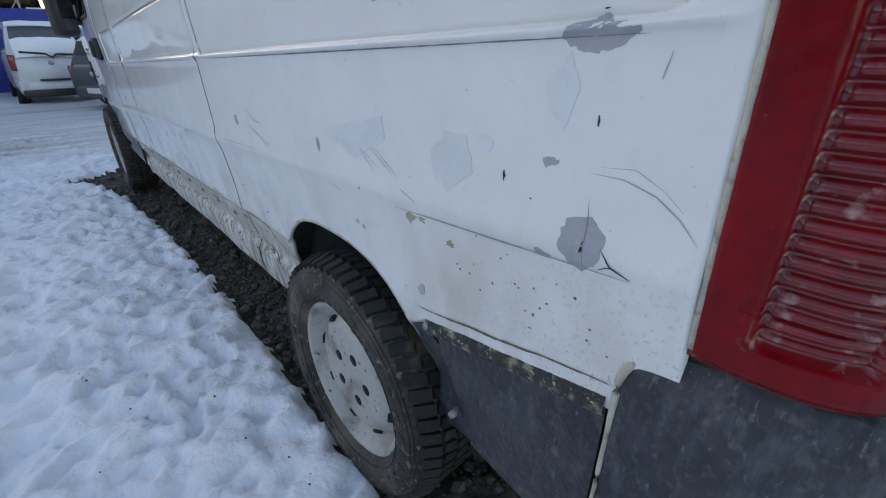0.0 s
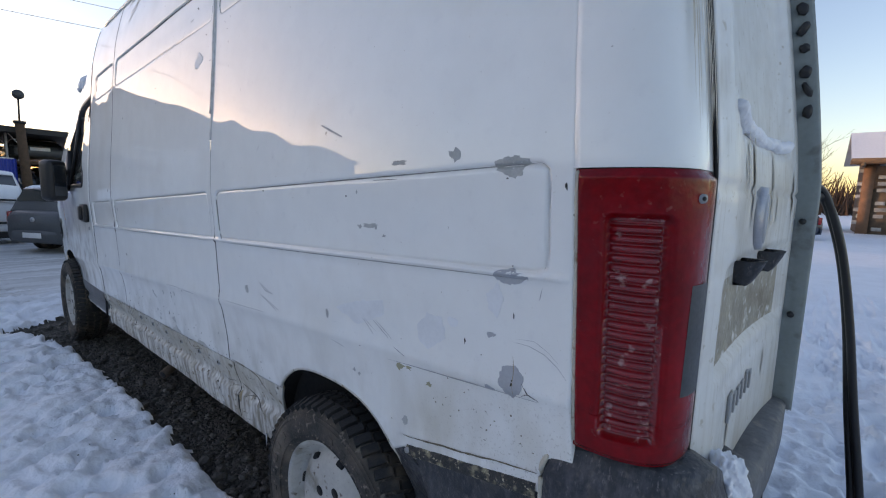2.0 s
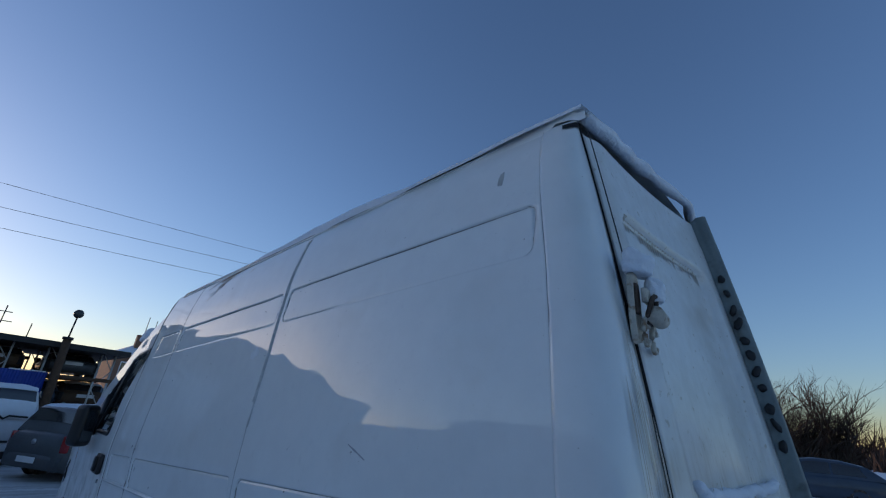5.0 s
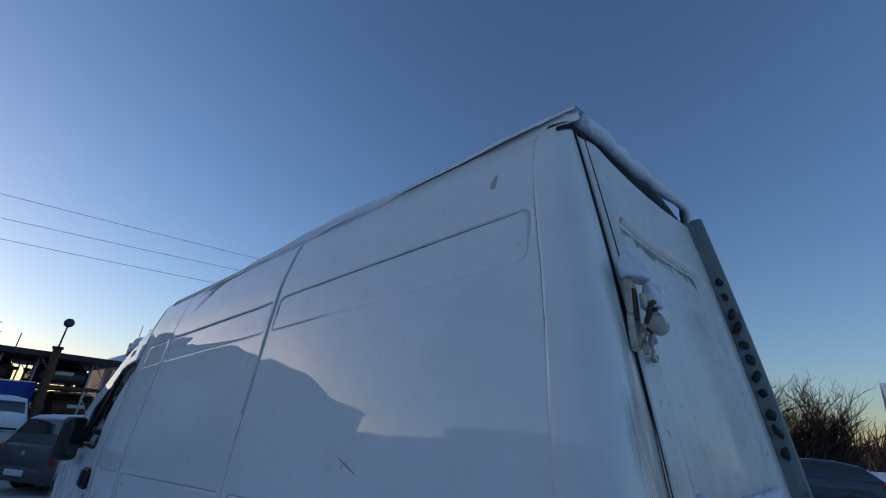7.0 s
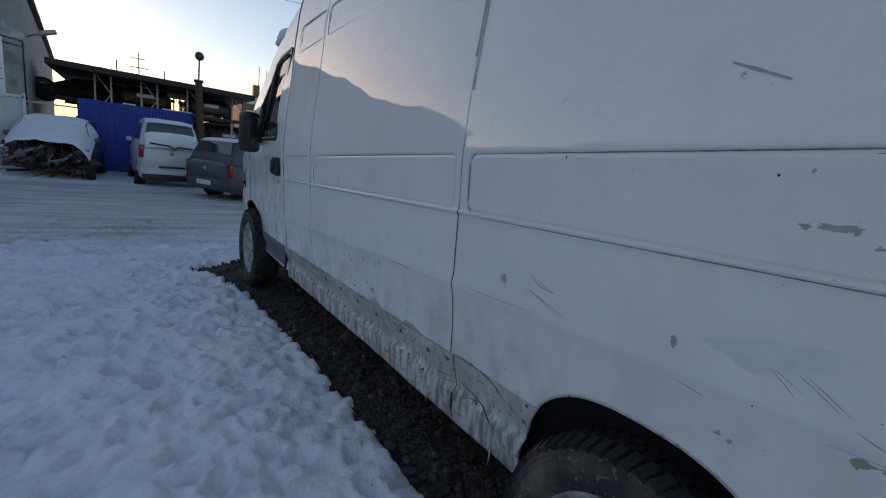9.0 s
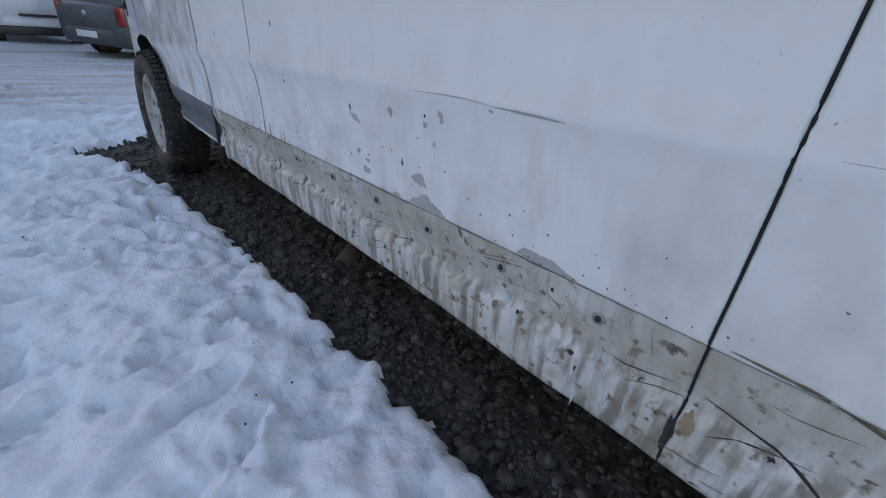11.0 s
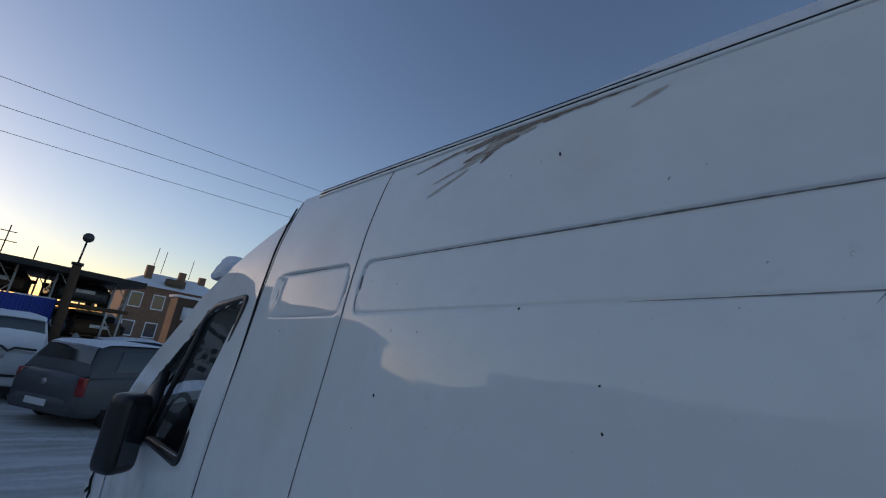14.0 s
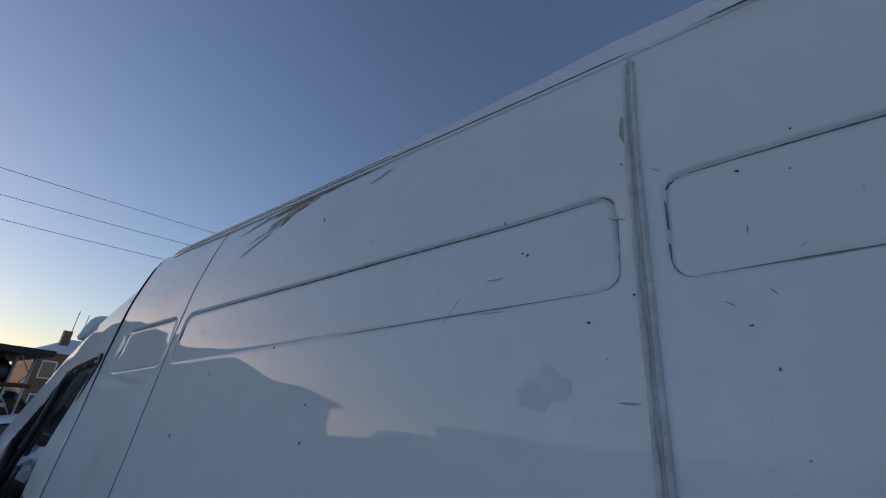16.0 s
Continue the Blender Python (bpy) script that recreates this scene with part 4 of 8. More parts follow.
    for z in (1.27, 0.98):
        part("hinge_bolt", cyl(bmesh.new(), turn @ Vector((0.996, y_door(1.0, z) + 0.03, z)), turn @ Vector((0.982, y_door(1.0, z) + 0.03, z)), 0.009), M_BLACK, edge)
    # emblem, plate lamps, bars in place of the lettering, handle
    y = y_door(0.555, 1.29) + 0.001
    bm = cyl(bmesh.new(), (0.555, y + 0.01, 1.285), (0.555, y - 0.012, 1.285), 0.078, 0.072, 40)
    em = part("emblem", bm, M_CHROME, ld, "dull round metal badge")
    part("emblem_face", cyl(bmesh.new(), (0.555, y, 1.285), (0.555, y - 0.0145, 1.285), 0.060, 0.058, 40), M_FILLER, em)
    for x in (0.434, 0.722):
        rows = []
        for k in range(9):
            t = k / 8
            w, dp = 0.042 * (1 - 0.35 * t), 0.008 + 0.03 * (1 - t) ** 0.7
            z = 1.198 - 0.055 * t
            yd = y_door(x, 1.17)
            rows.append([(x - w, yd + 0.02, z), (x - w * 0.9, yd - dp * 0.7, z), (x - w * 0.4, yd - dp, z), (x + w * 0.4, yd - dp, z), (x + w * 0.9, yd - dp * 0.7, z), (x + w, yd + 0.02, z)])
        bm = grid_bm(rows)
        bmesh.ops.holes_fill(bm, edges=[e for e in bm.edges if e.is_boundary])
        bmesh.ops.recalc_face_normals(bm, faces=bm.faces)
        part("plate_lamp", bm, M_PLASTIC, ld, "grey plastic number-plate lamp hood")
    x = 0.36
    for wd, hh in ((0.062, 0.062), (0.042, 0.045), (0.042, 0.045), (0.042, 0.045), (0.038, 0.056), (0.042, 0.045)):
        bm = new_box((x + wd / 2, y_door(x + wd / 2, 0.85) - 0.0065, 0.845 + hh / 2), (wd - 0.012, 0.006, hh), bev=0.002)
        part("badge_bar", bm, M_STEEL, ld, "grey bar of a worn badge")
        x += wd + 0.006
    # hasp with padlock on the door seam: rounded pale plate, staple, hooked link, brass-coloured lock
    def loop(cx, cz, w, h, y, n=28):
        out = []
        for k in range(n + 1):
            a = 2 * math.pi * k / n
            c, q = math.cos(a), math.sin(a)
            out.append((cx + w * math.copysign(abs(c) ** 0.6, c), y, cz + h * math.copysign(abs(q) ** 0.6, q)))
        return out
    yh = y_rear(1.89) - 0.004
    rows = []
    for f, o in ((1.0, 0.010), (0.97, -0.002), (0.80, -0.004), (0.70, 0.004), (0.02, 0.006)):
        rows.append(loop(0.130, 1.875, 0.026 * f, 0.088 * f, yh + o)[:-1])
    bm = grid_bm(rows, closed=True)
    bmesh.ops.recalc_face_normals(bm, faces=bm.faces)
    plate = part("hasp_plate", bm, M_CREAM, ld, "pale rust-stained handle plate")
    part("plate_pocket", new_box((0.130, yh - 0.001, 1.895), (0.026, 0.012, 0.075), bev=0.004), M_RUSTDARK, plate)
    bm = new_box((0.156, yh - 0.020, 1.902), (0.060, 0.014, 0.036), bev=0.005)
    part("hasp_strap", bm, M_CREAM, ld, "pale painted hasp strap")
    part("lock_shackle", tube(bmesh.new(), [(0.158 + 0.020 * math.cos(a), yh - 0.026 - 0.010 * math.sin(a), 1.868 + 0.034 * math.sin(a)) for a in np.linspace(0, 6.28, 22)], 0.006, 8), M_RUSTDARK, ld, "rusty shackle")
    bm = cyl(bmesh.new(), (0.138, yh - 0.036, 1.855), (0.186, yh - 0.036, 1.848), 0.021, 0.020, 18)
    part("padlock", bm, M_CREAM, ld, "brown-stained padlock")
    for x, z in ((0.140, 1.815), (0.190, 1.805)):
        part("hook_link", tube(bmesh.new(), [(x + 0.014 * math.cos(a), yh - 0.014, z + 0.030 * math.sin(a)) for a in np.linspace(0.3, 5.6, 18)], 0.0065, 8), M_CREAM, ld, "pale bent hook")
    # brown stain and painted edge shade under the upper rim of the pressed window field
    rng = random.Random(23)
    for k in range(30):
        x0, h, w = 0.27 + 0.62 * k / 29, rng.uniform(0.012, 0.05), rng.uniform(0.008, 0.016)
        rows = []
        for q in range(6):
            t = q / 5
            z = 2.196 - 0.028 * max(0, (x0 - 0.86) / 0.07) - h * t
            rows.append([(x0 + u * w * (1 - 0.6 * t), y_door(x0, z) + door_relief(x0, z) - 0.002, z) for u in (-1, 0, 1)])
        part("rim_stain_shade", grid_bm(rows), M_STREAK, ld)
    return lamp


build_van_rear(van)


def lump(name, c, s, parent=None, material=None, seed=0, f=6.0, amp=0.35, sub=4, label="", category=""):
    bm = bmesh.new()
    bmesh.ops.create_icosphere(bm, subdivisions=sub, radius=1)
    for v in bm.verts:
        d = 1 + amp * 0.7 * nz(v.co.x + seed * 3.3, v.co.y, v.co.z, f / 5) + amp * 0.35 * nz(v.co.x, v.co.y + seed, v.co.z, f / 2)
        v.co = Vector((c[0] + s[0] * v.co.x * d, c[1] + s[1] * v.co.y * d, c[2] + s[2] * max(v.co.z, -0.55) * d))
    if parent is not None:
        return part(name, bm, material or M_SNOWCAP, parent)
    return tagged(link_mesh(name, bm, material or M_SNOWCAP), label, category)


def build_van_bumper(van):
    bump = new("rear_bumper")
    bump.parent = van
    bump.matrix_basis = van.matrix_basis.inverted() @ Matrix.Translation((1.0, 0.0, 0.4))
    tagged(bump, "scuffed dark plastic rear bumper with a grey steel step")

    def corner(sx, mir):
        rows = []
        for k in range(22):
            z = 0.36 + (0.872 - 0.36) * k / 21
            e = 0.020 * smoothstep(0.80, 0.875, z) + 0.02 * smoothstep(0.45, 0.36, z)
            row = []
            ys = 0.335 + 0.03 * smoothstep(0.60, 0.36, z)
            if z > 0.79:
                ys -= 0.05 * ((z - 0.79) / 0.082) ** 2
            pts = [(0.045 + e, ys), (0.022 + e, ys - 0.004), (0.014 + e, ys - 0.05), (0.012 + e, 0.19), (0.022 + e, 0.12), (0.055 + e, 0.070 + e), (0.115, 0.046 + e), (0.20, 0.036 + e), (0.30, 0.030 + e), (0.385, 0.028 + e), (0.388, 0.08)]
            cr = [Vector((a, b, 0)) for a, b in pts]
            fine = []
            for i in range(len(cr) - 1):
                p0, p1, p2, p3 = cr[max(i - 1, 0)], cr[i], cr[i + 1], cr[min(i + 2, len(cr) - 1)]
                for q in range(4):
                    t = q / 4
                    fine.append(0.5 * ((2 * p1) + (p2 - p0) * t + (2 * p0 - 5 * p1 + 4 * p2 - p3) * t * t + (3 * p1 - p0 - 3 * p2 + p3) * t ** 3))
            fine.append(cr[-1])
            for p in fine:
                p = Vector((p.x, p.y - 0.012 * smoothstep(0.2, 0.39, p.x), 0))
                drop = -0.10 * smoothstep(0.10, 0.30, p.x) * smoothstep(0.6, 0.872, z)
                row.append((2 - p.x if mir else p.x, p.y, z + drop))
            rows.append(row)
        top = [(p[0] + (0.03 if not mir else -0.03), p[1] + 0.05, p[2] + 0.004) for p in rows[-1]]
        rows.append(top)
        bm = grid_bm(rows)
        bmesh.ops.recalc_face_normals(bm, faces=bm.faces)
        return part("bumper_corner", bm, M_PLASTIC, bump, "scratched black plastic bumper corner")
    c1 = corner(0, False)
    # dried pale mud caught along the front and top edge of the corner
    pts = []
    for k in range(24):
        z = 0.50 + (0.872 - 0.50) * k / 23
        ys = 0.335 + 0.03 * smoothstep(0.60, 0.36, z) - (0.05 * ((z - 0.79) / 0.082) ** 2 if z > 0.79 else 0)
        pts.append((0.022 + 0.020 * smoothstep(0.80, 0.875, z), ys - 0.001, z))
    part("mud_edge", tube(bmesh.new(), pts, [0.0035 + 0.0028 * smoothstep(0.70, 0.86, p[2]) + 0.002 * nz(*p, 30) for p in pts], 8), M_CREAM, c1, "dried pale mud along the edge")
    corner(0, True)
    # towing-eye cover in the corner
    part("cover_flap", new_box((0.30, 0.028, 0.60), (0.13, 0.014, 0.10), bev=0.006), M_BLACK, c1)
    rows = []
    for k, (dy, z) in enumerate(((0.14, 0.70), (0.07, 0.705), (0.03, 0.70), (0.018, 0.685), (0.018, 0.60), (0.03, 0.585), (0.05, 0.58), (0.07, 0.48), (0.08, 0.40))):
        rows.append([(x, dy + 0.015 - 0.06 * (1 - ((x - 1.0) / 0.65) ** 2) + 0.004 * nz(x, z, 0, 4), z) for x in np.linspace(0.39, 1.61, 30)])
    bm = grid_bm(rows)
    bmesh.ops.recalc_face_normals(bm, faces=bm.faces)
    part("bumper_step", bm, M_STEP, bump, "grimy grey steel step bar")
    # trim plate between arch and bumper
    rows = []
    for k in range(15):
        t = k / 14
        row = []
        for j in range(17):
            u = j / 16
            yt = 0.718 + (0.345 - 0.718) * u
            zt = 0.692 + (0.772 - 0.692) * u
            yb = 0.605 + (0.350 - 0.605) * u
            zb = 0.445 + (0.40 - 0.445) * u
            y, z = yt + (yb - yt) * t, zt + (zb - zt) * t
            x = 0.030 + 0.012 * t + 0.004 * math.sin(math.pi * t)
            if k == 0 or j == 0:
                x += 0.018
            row.append((x, y, z))
        rows.append(row)
    bm = grid_bm(rows)
    bmesh.ops.recalc_face_normals(bm, faces=bm.faces)
    plate = part("mud_trim", bm, M_PLASTIC, van, "scraped dark plastic trim behind the wheel")
    rows = []
    for t in (0.02, 0.07, 0.13, 0.17):
        row = []
        for j in range(25):
            u = j / 24
            y, z = 0.716 - 0.368 * u - 0.10 * t * (1 - u), 0.692 + 0.080 * u - (0.25 + 0.12 * u) * t + 0.003 * nz(u, t, 0, 20)
            row.append((0.0275 + 0.012 * t + (0.010 if t in (0.02, 0.17) else -0.001), y, z))
        rows.append(row)
    part("trim_lip", grid_bm(rows), M_GRITTY, plate, "gritty lip crusted with pale dirt")
    for y, z in ((0.705, 0.672), (0.63, 0.50), (0.40, 0.46)):
        part("rivet", cyl(bmesh.new(), (0.045, y, z), (0.024, y, z), 0.009, 0.007), M_STEEL, plate)
    lump("snow_on_bumper", (0.225, 0.055, 0.80), (0.058, 0.035, 0.045), van, seed=2, f=13, amp=0.45, sub=5)
    lump("snow_on_bumper", (0.33, 0.035, 0.725), (0.03, 0.022, 0.025), van, seed=8)
    lump("snow_on_bumper", (0.36, 0.018, 0.655), (0.035, 0.02, 0.018), van, seed=4)
    lump("snow_on_hasp", (0.15, y_rear(1.98) - 0.025, 1.982), (0.06, 0.035, 0.045), van, seed=5)
    lump("snow_on_hasp", (0.182, y_rear(1.91) - 0.035, 1.915), (0.028, 0.025, 0.042), van, seed=6)
    # snow caught on the lower edge of the pressed window field
    bm = bmesh.new()
    tube(bm, [(0.25 + 0.66 * k / 30, y_door(0.25 + 0.66 * k / 30, 1.48) + 0.004, 1.470 + 0.016 * nz(k, 3, 0, 0.4) + 0.02 * (abs(k - 15) / 15) ** 4) for k in range(31)], [0.012 + 0.010 * abs(nz(k, 1, 0, 0.5)) for k in range(31)], 8)
    part("snow_ridge", bm, M_SNOWCAP, van)


build_van_bumper(van)
van_wheel(van, (0.034, 1.03, 0.328), -1, turn=0.2)
van_wheel(van, (0.034, 4.72, 0.34), -1, turn=0.5)
van_wheel(van, (1.966, 1.0, 0.34), 1)
van_wheel(van, (1.966, 4.72, 0.34), 1)


# ---- roof, cab and nose ----
def roof_top(y):
    """Height of the roof edge along the van."""
    return 0.009 * smoothstep(2.0, 1.5, y) + float(np.interp(y, (0.2, 3.55, 3.75, 4.0, 4.25, 4.40), (2.536, 2.345, 2.285, 2.17, 2.04, 1.97)))


def build_van_roof(van):
    ys = [0.25, 0.27, 0.30, *np.arange(0.35, 4.40, 0.045), 4.40]
    rows, snow = [], []
    for y in ys:
        zt = roof_top(y)
        xe = prof(min(2.47, L_GUT(y)), y) + 0.012 + (0.16 * ((y - 3.6) / 0.8) ** 1.5 if y > 3.6 else 0)
        row = []
        for j in range(33):
            t = -1 + 2 * j / 32
            x = 1.0 + t * (1.0 - xe)
            z = zt + 0.075 * (1 - abs(t) ** 2.6) - (0.03 if y < 0.28 else 0.012 if y < 0.31 else 0)
            row.append((x, y, z))
        zg = min(2.47, L_GUT(y)) - 0.012
        if y > 0.39:
            xg = prof(zg, y) + 0.006 + (0.16 * ((y - 3.6) / 0.8) ** 1.5 if y > 3.6 else 0)
            zg = min(zg, zt - 0.014)
        else:
            xg, zg = row[0][0], row[0][2] - 0.03
        row = [(xg, y, zg), *row, (2.0 - xg, y, zg)]
        rows.append(row)
    bm = grid_bm(rows)
    bmesh.ops.recalc_face_normals(bm, faces=bm.faces)
    part("roof", bm, M_PAINT, van, "white high roof under old snow")
    # drip rail: two thin painted beads; near-black tubes draw the channel's shade
    for off, r, mm in ((0.0, 0.0060, M_PAINT), (0.010, 0.0048, M_VOID), (0.019, 0.0055, M_PAINT), (0.028, 0.0042, M_VOID)):
        bm = bmesh.new()
        pts = []
        for y in np.arange(0.40, 3.58, 0.08):
            z = L_GUT(y) - 0.018 + off
            pts.append((prof(z, y) - 0.002, y, z))
        tube(bm, pts, r, 6)
        part("drip_rail", bm, mm, van)
    # snow along the roof edge
    rows = []
    for y in np.arange(0.26, 4.2, 0.04):
        zt = roof_top(y)
        row = []
        bank = smoothstep(0.8, 1.3, y) * smoothstep(3.0, 2.3, y)
        xe = 0.122 + 0.012 * nz(y, 0, 0, 3) + 0.02 * smoothstep(2.2, 3.2, y)
        for j in range(26):
            t = j / 25
            x = xe + (1.9 - xe) * t ** 2
            dome = 0.075 * (1 - abs((x - 1.0) / 0.88) ** 2.6)
            th = (0.075 + 0.03 * nz(x, y, 0, 1.6) + 0.012 * nz(x, y, 2, 6)) * smoothstep(-0.02, 0.05 + 0.35 * (1 - bank), t) * smoothstep(0.24, 0.33, y)
            bare = smoothstep(0.1, 0.5, nz(y, 4, 0, 1.1) + 0.25)
            row.append((x, y, zt + dome - 0.006 + th * (0.40 + 0.40 * bare) if j else zt + dome - 0.02))
        rows.append(row)
    bm = grid_bm(rows)
    bmesh.ops.recalc_face_normals(bm, faces=bm.faces)
    part("roof_snow", bm, M_SNOWCAP, van, "wind-packed snow along the roof")
    # snow hanging over the rear edge of the roof
    bm = bmesh.new()
    tube(bm, [(0.16 + 1.65 * k / 50, y_door(0.16 + 1.65 * k / 50, 2.46) + 0.004 + 0.008 * nz(k, 0, 0, 0.3), 2.500 + 0.05 * (1 - abs((k - 25) / 25) ** 2.6)) for k in range(51)], [0.022 + 0.012 * nz(k, 7, 0, 0.35) for k in range(51)], 8)
    part("snow_lip", bm, M_SNOWCAP, van)
    # near-black strips for the shade in the torn rear roof corner and door gap
    bm = grid_bm([[corner_pt(s, z, 0.004) for s in np.linspace(0.42, 0.98, 12)] for z in (2.458, 2.470, 2.482)])
    part("corner_gap_shade", bm, M_VOID, van)
    bm = grid_bm([[(0.1485 + dx, y_rear(z) + 0.003, z) for dx in (-0.006, 0.008)] for z in np.linspace(2.0, 2.44, 20)])
    part("door_gap_shade", bm, M_VOID, van)


build_van_roof(van)


def round_poly(pts, r, n=6):
    out = []
    m = len(pts)
    for i in range(m):
        p, a, b = Vector(pts[i]), Vector(pts[i - 1]), Vector(pts[(i + 1) % m])
        u, v = (a - p).normalized(), (b - p).normalized()
        for k in range(n + 1):
            t = k / n
            q = (p + u * r) * (1 - t) ** 2 + p * 2 * t * (1 - t) + (p + v * r) * t ** 2
            out.append((q.x, q.y))
    return out


def in_poly(p, poly):
    c = False
    for (x1, y1), (x2, y2) in zip(poly, poly[1:] + poly[:1]):
        if (y1 > p[1]) != (y2 > p[1]) and p[0] < (x2 - x1) * (p[1] - y1) / (y2 - y1) + x1:
            c = not c
    return c


WIN = round_poly([(3.868, 1.315), (3.858, 1.935), (4.16, 1.885), (4.70, 1.305)], 0.05)


def build_van_cab(van):
    door = new("cab_door")
    door.parent = van
    door.matrix_basis = van.matrix_basis.inverted() @ Matrix.Translation((0.0, 4.7, 0.4))
    tagged(door, "white cab door with a black-framed window and grey lower trim")
    rows = []
    ys = list(np.arange(3.680, 4.80, 0.02))
    for k in range(46):
        z = 0.40 + (1.26 - 0.40) * k / 45
        rows.append([(side_x(y, z) + (0.02 if y < 3.684 else 0), y, z) for y in ys])
    ins = [[arch_f(p[1], p[2], ARCH_F) < 1 for p in r] for r in rows]
    rows2 = [[((lambda q: (side_x(q[0], q[1]), q[0], q[1]))(to_arch(p[1], p[2], ARCH_F)) if ins[i][j] else p) for j, p in enumerate(r)] for i, r in enumerate(rows)]
    bm = grid_bm(rows2, lambda i, j: ins[i][j] and ins[i + 1][j] and ins[i][j + 1] and ins[i + 1][j + 1])
    bmesh.ops.recalc_face_normals(bm, faces=bm.faces)
    part("door_skin", bm, M_PAINT, door)
    far = new("cab_door")
    far.parent = van
    far.matrix_basis = van.matrix_basis.inverted() @ Matrix.Translation((2.0, 4.7, 0.4))
    tagged(far, "white passenger door with a wide window")
    flip = lambda rr: [[(2.0 - p[0], p[1], p[2]) for p in r] for r in rr]  # noqa: E731
    ins0 = ins
    part("door_skin", grid_bm(flip(rows2), lambda i, j: ins0[i][j] and ins0[i + 1][j] and ins0[i][j + 1] and ins0[i + 1][j + 1]), M_PAINT, far)
    # upper frame of door and cab up to the roof edge and windscreen pillar
    top = lambda y: float(np.interp(y, (3.6, 3.75, 4.0, 4.25, 4.40, 4.98), (2.335, 2.29, 2.17, 2.03, 1.93, 1.27)))  # noqa: E731
    rows = []
    for k in range(41):
        rows.append([(side_x(y, 1.26 + (top(y) - 1.26) * k / 40) + (0.02 if y < 3.684 else 0) + 0.05 * smoothstep(1.5, 2.0, 1.26 + (top(y) - 1.26) * k / 40), y, 1.26 + (top(y) - 1.26) * k / 40) for y in np.arange(3.68, 4.97, 0.02)])
    ins = [[in_poly((p[1], p[2]), WIN) for p in r] for r in rows]
    bm = grid_bm(rows, lambda i, j: ins[i][j] and ins[i + 1][j] and ins[i][j + 1] and ins[i + 1][j + 1])
    bmesh.ops.recalc_face_normals(bm, faces=bm.faces)
    part("window_surround", bm, M_PAINT, door)
    part("window_surround", grid_bm(flip(rows), lambda i, j: ins[i][j] and ins[i + 1][j] and ins[i][j + 1] and ins[i + 1][j + 1]), M_PAINT, far)

    def wx(y, z):
        return side_x(y, z) + 0.05 * smoothstep(1.5, 2.0, z)
    cy = sum(p[0] for p in WIN) / len(WIN)
    cz = sum(p[1] for p in WIN) / len(WIN)

    def ring(s, o):
        out = []
        for y, z in WIN:
            d = Vector((y - cy, z - cz))
            d = d * (1 + s / d.length)
            out.append((wx(cy + d.x, cz + d.y) + o, cy + d.x, cz + d.y))
        return out
    bm = grid_bm([ring(0.020, 0.004), ring(0.020, -0.007), ring(0.0, -0.007), ring(-0.014, -0.004), ring(-0.022, 0.012)], closed=True)
    bmesh.ops.recalc_face_normals(bm, faces=bm.faces)
    part("window_frame", bm, M_BLACK, door, "black rubber window frame")
    bm = bmesh.new()
    bm.faces.new([bm.verts.new((p[0], p[1], p[2])) for p in ring(-0.016, 0.010)])
    g = part("window_pane", bm, M_GLASS, door, smooth=False)
    g.visible_shadow = False
    bm = bmesh.new()
    bm.faces.new([bm.verts.new((2.0 - p[0], p[1], p[2])) for p in ring(-0.016, 0.010)])
    part("window_pane", bm, M_GLASS, far, smooth=False).visible_shadow = False
    # division post of the window
    a, b = (4.30, 1.31), (4.20, 1.87)
    bm = tube(bmesh.new(), [(wx(*a) + 0.002, *a), (wx(*b) + 0.002, *b)], 0.012, 8)
    part("window_post", bm, M_BLACK, door)
    # cut lines of the door: near-black tube for the shade in the gap
    for pts in ([(3.6775, z) for z in np.linspace(0.42, 2.30, 40)],):
        bm = tube(bmesh.new(), [(side_x(y, min(z, 2.4)) + 0.008 + 0.05 * 0, y, z) for y, z in pts], 0.004, 5)
        part("door_gap_shade", bm, M_VOID, door)
    # handle and lock
    bm = bmesh.new()
    box(bm, (side_x(3.80, 1.13) - 0.012, 3.825, 1.125), (0.03, 0.135, 0.125), bev=0.013)
    h = part("door_handle", bm, M_BLACK, door, "black plastic grab handle")
    part("handle_grip", new_box((side_x(3.8, 1.13) - 0.032, 3.835, 1.125), (0.022, 0.055, 0.095), bev=0.009), M_BLACK, h)
    part("door_lock", cyl(bmesh.new(), (side_x(3.8, 1.02) + 0.01, 3.80, 1.02), (side_x(3.8, 1.02) - 0.006, 3.80, 1.02), 0.014, 0.012, 20), M_STEEL, door)
    # lower trim
    rows = []
    for k in range(9):
        z = 0.405 + 0.175 * k / 8
        row = []
        for y in np.linspace(3.70, 4.60, 40):
            yy, zz = (y, z)
            if arch_f(yy, zz, ARCH_F) < 1:
                yy, zz = to_arch(yy, zz, ARCH_F)
            row.append((side_x(yy, zz) - 0.007 + (0.012 if k in (0, 8) else 0), yy, zz))
        rows.append(row)
    bm = grid_bm(rows)
    bmesh.ops.recalc_face_normals(bm, faces=bm.faces)
    part("door_trim", bm, M_DOORTRIM, door, "grey plastic door trim")
    part("trim_end", new_box((side_x(3.72, 0.5) - 0.008, 3.715, 0.50), (0.012, 0.022, 0.18), bev=0.004), M_BLACK, door)
    # mirror
    mir = new("wing_mirror")
    mir.parent = van
    mir.matrix_basis = van.matrix_basis.inverted() @ Matrix.Translation((-0.05, 4.35, 1.3))
    tagged(mir, "large black wing mirror")
    bm = bmesh.new()
